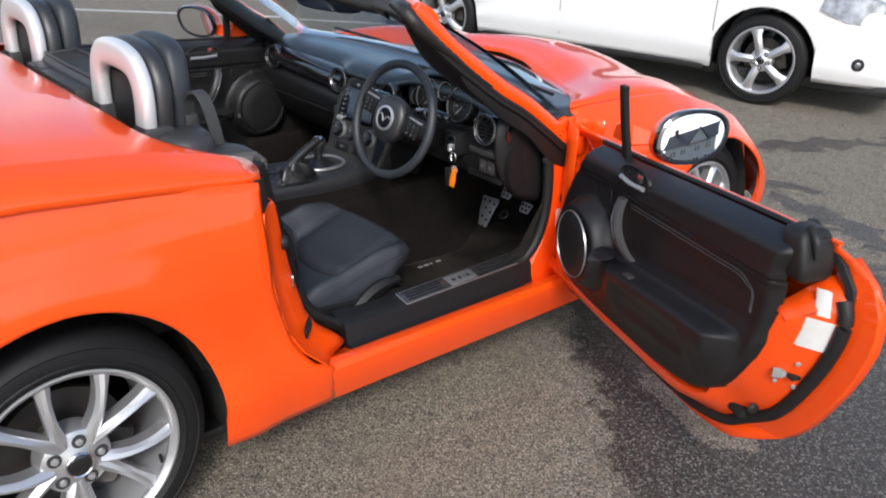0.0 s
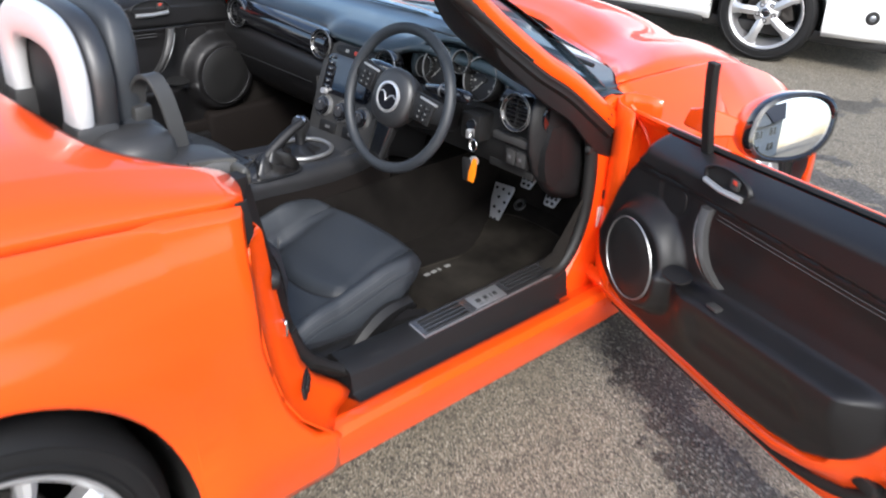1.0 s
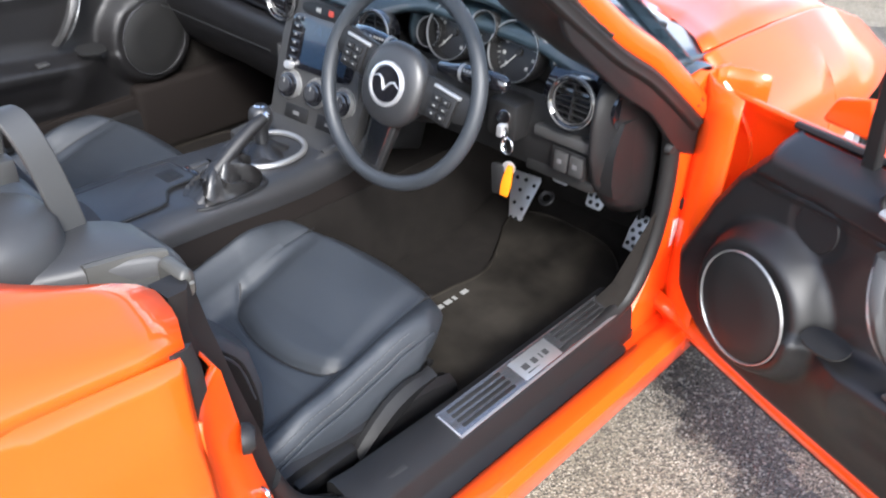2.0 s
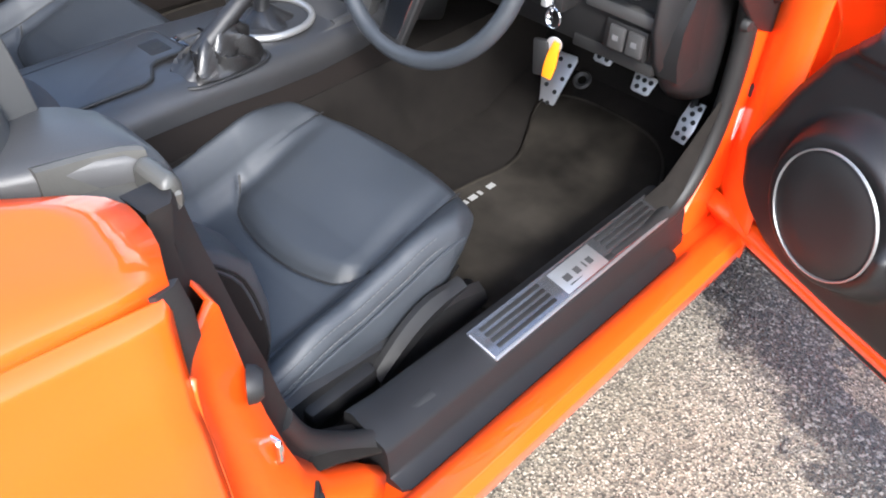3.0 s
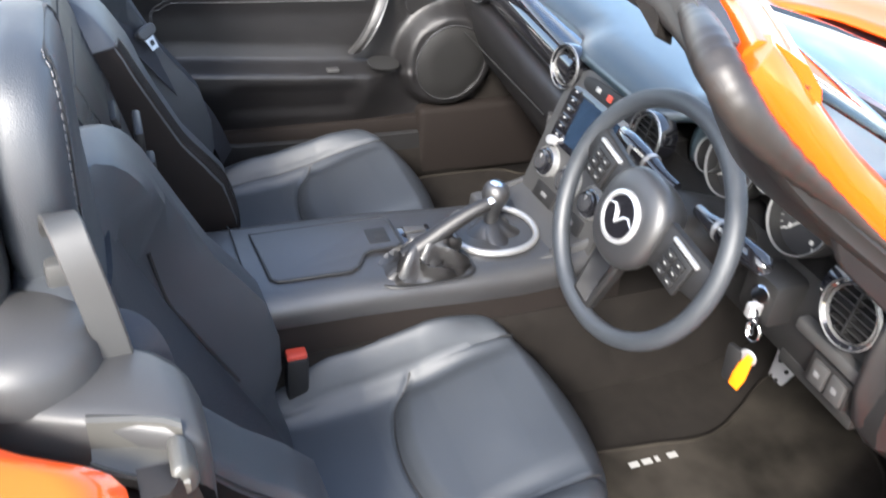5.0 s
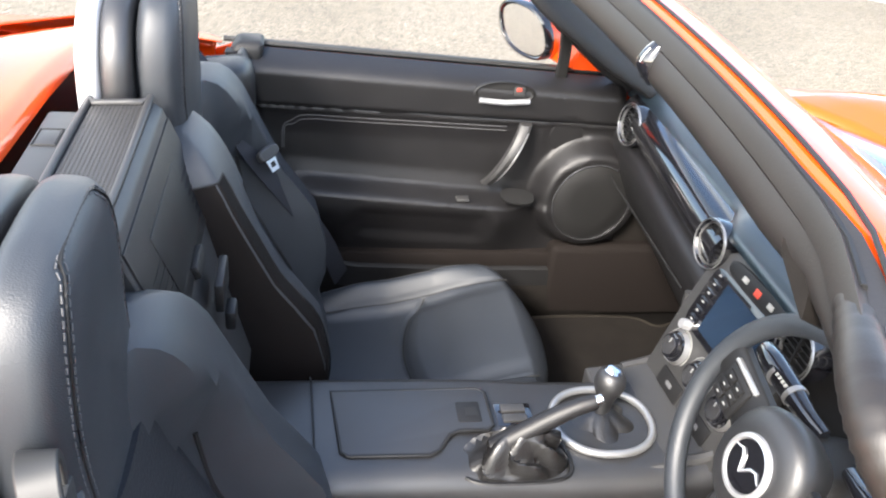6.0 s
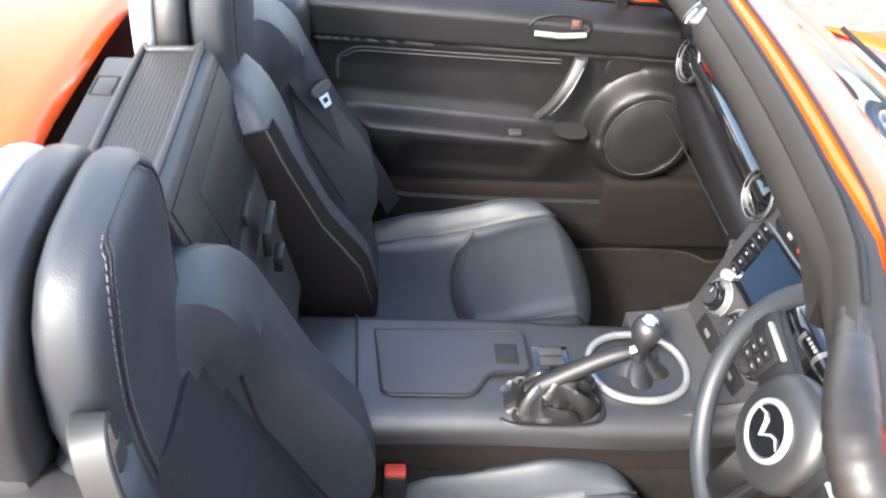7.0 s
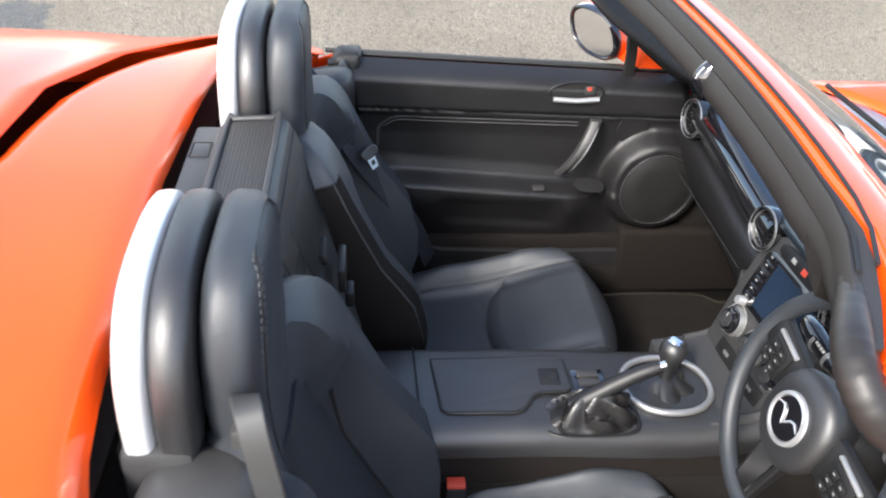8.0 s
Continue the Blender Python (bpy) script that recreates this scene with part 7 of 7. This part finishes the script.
    for zz, k in ((0.0, 1.0), (-0.012, 1.03), (-0.035, 1.0), (-0.06, 0.88), (-0.08, 0.66), (-0.09, 0.35)):
        rings.append([mm @ Vector((x * k - 0.010 * (1 - k), y * k, zz)) for x, y in [(a + 0.014 * (b / 0.055), b) for a, b in oval(0.087, 0.063, 40, 2.4)]])
    p("door_mirror", loft(rings), PAINT, d, "orange door mirror with a black rim")
    p("mirror_rim", loft([[mm @ Vector((x * k + 0.014 * (y / 0.055), y * k, zz)) for x, y in oval(0.087, 0.063, 40, 2.4)] for k, zz in ((1.01, -0.016), (1.04, 0.0), (1.0, 0.010), (0.92, 0.0125), (0.88, 0.009), (0.87, 0.001))]), PIANO, d)
    rings = [[mm @ Vector((x * k + 0.013 * (y * k / 0.05), y * k, 0.0085 - ((x * k) ** 2 + (y * k) ** 2) / 2.8)) for x, y in oval(0.076, 0.0535, 40, 2.3)] for k in (1.0, 0.85, 0.7, 0.55, 0.4, 0.25, 0.1, 0.01)]
    p("mirror_glass", loft([[Vector(q) - (mm.to_3x3() @ Vector((0, 0, 0.004))) for q in rings[0]]] + rings), MIRROR, d)
    p("mirror_arm", loft([[(0.770, 1.20, 0.865), (0.770, 1.30, 0.862), (0.770, 1.28, 0.91), (0.770, 1.22, 0.93)], [(0.83, 1.16, 0.875), (0.83, 1.22, 0.875), (0.83, 1.21, 0.905), (0.83, 1.17, 0.91)],
                          [(0.87, 1.14, 0.885), (0.87, 1.19, 0.885), (0.87, 1.18, 0.91), (0.87, 1.15, 0.91)]]), PAINT, d, bevel=0.006)
    return d


DROP[0] = 0.026
door(1, 69, 0.006, 0.566, 1.252, 1.028)
DROP[0] = 0.0
door(-1, 0, 0.012, 0.596, 1.268, 1.060)

# ---- loose things in the car ----


def floor_mat(cx, label):
    th = thing("floor_mat", label, "car mat", CAR, group="floor mats")
    out = [(-0.05, 1.08), (0.20, 1.08), (0.25, 1.18), (0.25, 1.42), (0.21, 1.49), (0.23, 1.57), (0.16, 1.665), (0.0, 1.685), (-0.10, 1.665), (-0.118, 1.62), (-0.082, 1.545), (-0.045, 1.47), (-0.036, 1.40), (-0.05, 1.30)]
    s = 1 if cx > 0 else -1
    pts = [(cx + s * x, y) for x, y in out][::s]
    sm = [(q.x, q.y) for q in spl([(x, y, 0) for x, y in pts], 4, True)]
    bm = plate(sm, 0.008)
    for v in bm.verts:
        v.co.z += 0.274 + 0.55 * max(0, v.co.y - 1.56) * 0.68
    part("mat_carpet", bm, MAT if cx > 0 else CARPET, th)
    part("mat_edge", tube([(x, y, 0.281 + 0.55 * max(0, y - 1.56) * 0.68) for x, y in sm], 0.0045, 6, closed=True), MAT, th)
    if cx > 0:
        for k in range(4):
            part("mat_lettering", box(cx - 0.022, cx - 0.010, 1.252 + 0.027 * k, 1.252 + 0.027 * k + (0.019 if k != 2 else 0.008), 0.2815, 0.2832, 0.0), MARKS, th)


floor_mat(0.40, "dusty black carpet mat in the driver's footwell")
floor_mat(-0.40, "black carpet mat in the passenger footwell")
keys = thing("key_ring", "car keys hanging from the ignition on an orange fob", "keys", CAR @ Matrix.Translation((0.010, 0, -0.010)))
part("key_blade", box(0.489, 0.501, 1.262, 1.285, 0.742, 0.765, 0.003), STEEL, keys)
part("ring", tube([(0.512 + 0.013 * math.cos(a), 1.268, 0.728 + 0.016 * math.sin(a)) for a in (2 * math.pi * i / 24 for i in range(24))], 0.0016, 6, closed=True, up=(0, 1, 0)), CHROME, keys)
for i in range(4):
    z = 0.755 - i * 0.011
    part("chain_link", tube([(0.506 + 0.004 * math.cos(a), 1.268 + (0.003 if i % 2 else 0), z + 0.006 * math.sin(a)) for a in (2 * math.pi * j / 12 for j in range(12))], 0.0013, 5, closed=True, up=(0, 1, 0)), CHROME, keys)
part("orange_fob", plate([(-0.008, -0.034), (0.008, -0.034), (0.010, -0.012), (0.008, 0.010), (0.005, 0.030), (-0.005, 0.030), (-0.009, 0.008), (-0.010, -0.012)], 0.006, pose(0.526, 1.262, 0.668, 90, 8, 15), r=0.0015), ORANGE_FOB, keys, "yellow-orange plastic key fob")
part("remote", box(-0.014, 0.014, -0.032, 0.030, 0, 0.012, 0.005, m=pose(0.505, 1.266, 0.664, 90, -6, 10)), PLASTIC, keys, "black remote key")
part("coin", lathe([(0, 0.002), (0.012, 0.002), (0.013, 0.0), (0, 0.0)], 24, pose(0.524, 1.264, 0.690, 90, 0, 20)), STEEL, keys)

# ---- other cars ----


def hatchback(name, label, m, paint):
    """A family hatchback; its nose looks along +x, its near side along -y, and its near front hub stands at the pose."""
    c = thing(name, label, "car", m)
    R = 0.312
    prof = [(-3.45, 0.55, 0.75), (-3.40, 0.40, 0.86), (-3.2, 0.28, 0.89), (-2.6, 0.22, 0.91), (0.0, 0.22, 0.91), (0.50, 0.24, 0.90), (0.78, 0.27, 0.84), (0.92, 0.38, 0.72), (0.96, 0.50, 0.55)]

    def half(x):
        return lerp([(a, b) for a, z, b in prof], x)

    def top(x):
        return lerp([(-3.45, 0.90), (-3.35, 0.98), (-2.4, 0.96), (-0.7, 0.93), (-0.2, 0.92), (0.4, 0.80), (0.8, 0.66), (0.96, 0.52)], x)

    def side(x, z):
        h = half(x)
        s = (z - 0.2) / (top(x) - 0.2)
        h -= 0.05 * max(0, s - 0.75) ** 1.5 / 0.125 * 0.6 + 0.05 * max(0, 0.22 - s) / 0.22
        for hx in (0, -2.65):
            h += 0.012 * math.exp(-((math.hypot(x - hx, z - R) - 0.37) / 0.05) ** 2)
        return h

    for sgn in (-1, 1):
        rings = []
        ra = 0.362
        ed = math.sqrt(ra ** 2 - (R - 0.22) ** 2)
        arches = [0.0, -2.65]
        cols = [-3.44, -3.3, -3.15] + [-2.65 + ed * math.sin(radians(a)) for a in range(-90, 91, 10)] + [-2.1, -1.6, -1.1, -0.6] + [ed * math.sin(radians(a)) for a in range(-90, 91, 10)] + [0.44, 0.55, 0.68, 0.80, 0.9, 0.955]
        for x in cols:
            zb = 0.22
            for hx in arches:
                if abs(x - hx) < ed - 1e-6:
                    zb = R + math.sqrt(ra ** 2 - (x - hx) ** 2)
            zt = top(x)
            rings.append([(x, 0.91 + sgn * side(x, z) if sgn > 0 else 0.91 - side(x, z), z) for z in (zb + (zt - zb) * j / 16 for j in range(17))])
        part("body_side", loft(rings, closed=False, caps=False), paint, c, solid=0.01)
    rings = []
    for x in (-3.45, -3.3, -2.4, -0.7, -0.2, 0.1, 0.4, 0.6, 0.8, 0.955):
        rings.append([(x, 0.91 + side(x, top(x)) * u, top(x) + 0.05 * (1 - u * u)) for u in (j / 8 for j in range(-8, 9))])
    part("bonnet", loft(rings, closed=False, caps=False), paint, c, solid=0.01)
    rings = []
    for x, z, w in ((-3.40, 0.95, 0.72), (-3.15, 1.30, 0.64), (-2.8, 1.43, 0.62), (-2.0, 1.48, 0.64), (-1.3, 1.45, 0.64), (-0.9, 1.30, 0.68), (-0.15, 0.93, 0.76)):
        rings.append([(x, 0.91 - 0.84 * (0.9 if z < 1 else 1), 0.91), (x, 0.91 - w, z - 0.03), (x, 0.91 - w + 0.06, z), (x, 0.91 + w - 0.06, z), (x, 0.91 + w, z - 0.03), (x, 0.91 + 0.84 * (0.9 if z < 1 else 1), 0.91)])
    part("cabin", loft(rings), DARKGLASS, c)
    rings = []
    for x, z, w in ((-3.20, 1.30, 0.62), (-2.8, 1.435, 0.62), (-2.0, 1.485, 0.64), (-1.3, 1.455, 0.64), (-1.0, 1.36, 0.655)):
        rings.append([(x, 0.91 + w * u, z + 0.012) for u in (j / 6 for j in range(-6, 7))])
    part("roof", loft(rings, closed=False, caps=False), paint, c, solid=0.02)
    for a, b in (((-0.15, 0.09, 0.94), (-1.05, 0.27, 1.40)), ((-1.55, 0.10, 0.95), (-1.60, 0.27, 1.44)), ((-2.75, 0.12, 0.96), (-2.95, 0.28, 1.38))):
        for sgn in (0, 1):
            q = [(p[0], p[1] if not sgn else 1.82 - p[1], p[2]) for p in (a, b)]
            part("pillar", tube(q, 0.035, 8), paint, c)
    for x in (0.0, -2.65):
        for sgn in (-1, 1):
            y = 0.02 if sgn < 0 else 1.80
            r = pose(x, y, R, 90, 0, 0) if sgn < 0 else pose(x, y, R, -90, 0, 0)
            wheel(0, 0, 0, style="five", parent=c, r_tyre=R, r_rim=0.225, root=r @ pose(0, 0, 0, 0, 0, 18))
        part("arch_liner", loft([[(x + 0.37 * math.cos(radians(a)), y, R + 0.37 * math.sin(radians(a))) for a in range(-15, 196, 15)] for y in (0.06, 0.35)], closed=False, caps=False), RUBBER, c, solid=0.005)
        part("arch_liner", loft([[(x + 0.37 * math.cos(radians(a)), y, R + 0.37 * math.sin(radians(a))) for a in range(-15, 196, 15)] for y in (1.47, 1.76)], closed=False, caps=False), RUBBER, c, solid=0.005)
    part("underside", box(-3.3, 0.85, 0.10, 1.72, 0.16, 0.24, 0.02), RUBBER, c)
    part("sill_skirt", box(-2.26, -0.39, 0.03, 0.10, 0.19, 0.235, 0.01), RUBBER, c)
    bump = []
    for y in [0.28 + 1.26 * i / 12 for i in range(13)]:
        u = (y - 0.91) / 0.63
        x = 1.05 - 0.20 * u * u
        bump.append([(x - 0.2, y, 0.20), (x - 0.02, y, 0.22), (x, y, 0.36), (x - 0.02, y, 0.52), (x - 0.10, y, 0.62), (x - 0.25, y, 0.66)])
    part("front_bumper", loft(bump, closed=False, caps=False), paint, c, solid=0.01)
    grille = part("grille", box(0.98, 1.06, 0.55, 1.27, 0.30, 0.48, 0.03), RUBBER, c)
    for i in range(4):
        part("grille_bar", box(1.04, 1.068, 0.57, 1.25, 0.325 + 0.04 * i, 0.335 + 0.04 * i, 0.003), PIANO, grille)
    part("number_plate", box(1.055, 1.072, 0.66, 1.16, 0.37, 0.47, 0.004), STICKER, c)
    for sgn in (-1, 1):
        def s(y):
            return y if sgn < 0 else 1.82 - y
        rings = []
        for t in range(7):
            k = t / 6
            x = 0.33 + 0.50 * k
            yy = 0.91 - side(min(x, 0.95), 0.68) - 0.020 + 0.03 * k * k
            h = 0.085 * math.sin(math.pi * (0.18 + 0.7 * k))
            zc = 0.745 - 0.085 * k
            rings.append([(x, s(yy), zc - h), (x + 0.01, s(yy + 0.03), zc + h), (x, s(yy + 0.09), zc + h * 1.1), (x, s(yy + 0.05), zc - h)])
        hl = part("headlight", loft(rings), LAMP, c, "clear headlight with bright reflectors")
        part("reflector", lathe([(0, 0.03), (0.03, 0.02), (0.045, 0), (0, -0.01)], 20, face_to((0.80, s(0.36), 0.66), (0.9, -0.4 if sgn < 0 else 0.4, 0.2))), CHROME, hl)
        part("fog_recess", lathe([(0.020, 0.002), (0.025, 0.006), (0.036, 0.005), (0.042, -0.004), (0.020, -0.02)], 28, face_to((0.62, s(0.91 - side(0.62, 0.37) - 0.003), 0.37), (0.3, -1 if sgn < 0 else 1, 0)), closed=True), RUBBER, c)
        part("fog_lamp", lathe([(0, 0.006), (0.014, 0.004), (0.020, 0.0), (0.022, -0.02), (0, -0.02)], 24, face_to((0.62, s(0.91 - side(0.62, 0.37) - 0.004), 0.37), (0.3, -1 if sgn < 0 else 1, 0))), LAMP, c, "round clear fog lamp")
        part("wing_mirror", loft([[(x, s(y - w), z - 0.06), (x, s(y - w), z + 0.04), (x, s(y + 0.02), z + 0.05), (x, s(y + 0.02), z - 0.06)] for x, y, z, w in ((-0.62, -0.02, 0.98, 0.16), (-0.52, -0.02, 0.98, 0.15), (-0.45, 0.0, 0.97, 0.08))]), paint, c, bevel=0.02)
        for x in (-1.55, -0.35):
            part("door_gap", tube([(x, s(0.91 - side(x, z) - 0.001), z) for z in (0.30, 0.5, 0.7, 0.86)], 0.003, 5), RUBBER, c)
        part("door_handle", box(-1.45, -1.28, s(0.91 - side(-1.4, 0.78)) - 0.022, s(0.91 - side(-1.4, 0.78)) + 0.022, 0.765, 0.795, 0.01), paint, c)
    return c


hatchback("hatchback", "clean white hatchback on five-spoke alloy wheels, parked on the asphalt", pose(-0.60, 5.10, 0, 0, 0, 15), WHITE)
hatchback("hatchback", "silver hatchback parked behind on the asphalt", pose(-3.0, -6.9, 0, 0, 0, 70), SILVERCAR)


def house(m):
    """A gabled house seen in the door mirror."""
    h = thing("house", "pale rendered house with a slate roof and dormer", "house", m)
    part("wall", box(-5, 5, 0, 7, 0, 5.2, 0.02), WALLM, h)
    part("roof", loft([[(x, -0.4, 5.1), (x, 3.5, 8.2), (x, 7.4, 5.1), (x, 3.5, 7.95)] for x in (-5.4, 5.4)]), ROOFM, h)
    part("gable", loft([[(-3.2, y, 5.0), (0.4, y, 5.0), (-1.4, y, 7.6)] for y in (-0.8, 3.0)]), WALLM, h)
    part("gable_roof", loft([[(-3.6, y, 4.8), (-1.4, y, 7.9), (0.8, y, 4.8), (-1.4, y, 7.6)] for y in (-1.1, 3.2)]), ROOFM, h)
    part("chimney", box(3.4, 4.2, 3.1, 3.9, 7.2, 9.2, 0.03), BRICK, h)
    for x in (-3.6, -1.4, 1.4, 3.4):
        for z in (0.9, 3.2):
            w = part("window", box(x - 0.65, x + 0.65, -0.10, 0.05, z, z + 1.3, 0.02), WHITE, h)
            part("pane", box(x - 0.56, x - 0.04, -0.12, -0.08, z + 0.08, z + 1.22, 0.0), DARKGLASS, w)
            part("pane", box(x + 0.04, x + 0.56, -0.12, -0.08, z + 0.08, z + 1.22, 0.0), DARKGLASS, w)
    part("door", box(-0.45, 0.45, -0.10, 0.05, 0.0, 2.05, 0.02), BRICK, h)


house(pose(46, -1.0, 0, 0, 0, -90))


def bay_line(x0, y0, x1, y1):
    d = Vector((x1 - x0, y1 - y0, 0)).normalized() * 0.04
    n = Vector((-d.y, d.x, 0))
    bm = bmesh.new()
    vs = [bm.verts.new((x, y, 0.004)) for x, y in ((x0 + n.x, y0 + n.y), (x1 + n.x, y1 + n.y), (x1 - n.x, y1 - n.y), (x0 - n.x, y0 - n.y))]
    bm.faces.new(vs)
    return tagged(part("bay_marking", bm, LINE), "worn white parking line painted on the asphalt", "road marking", kind="structure")


bay_line(-7.4, 0.3, -6.75, 2.49)
bay_line(-6.75, 2.49, -4.2, 5.3)
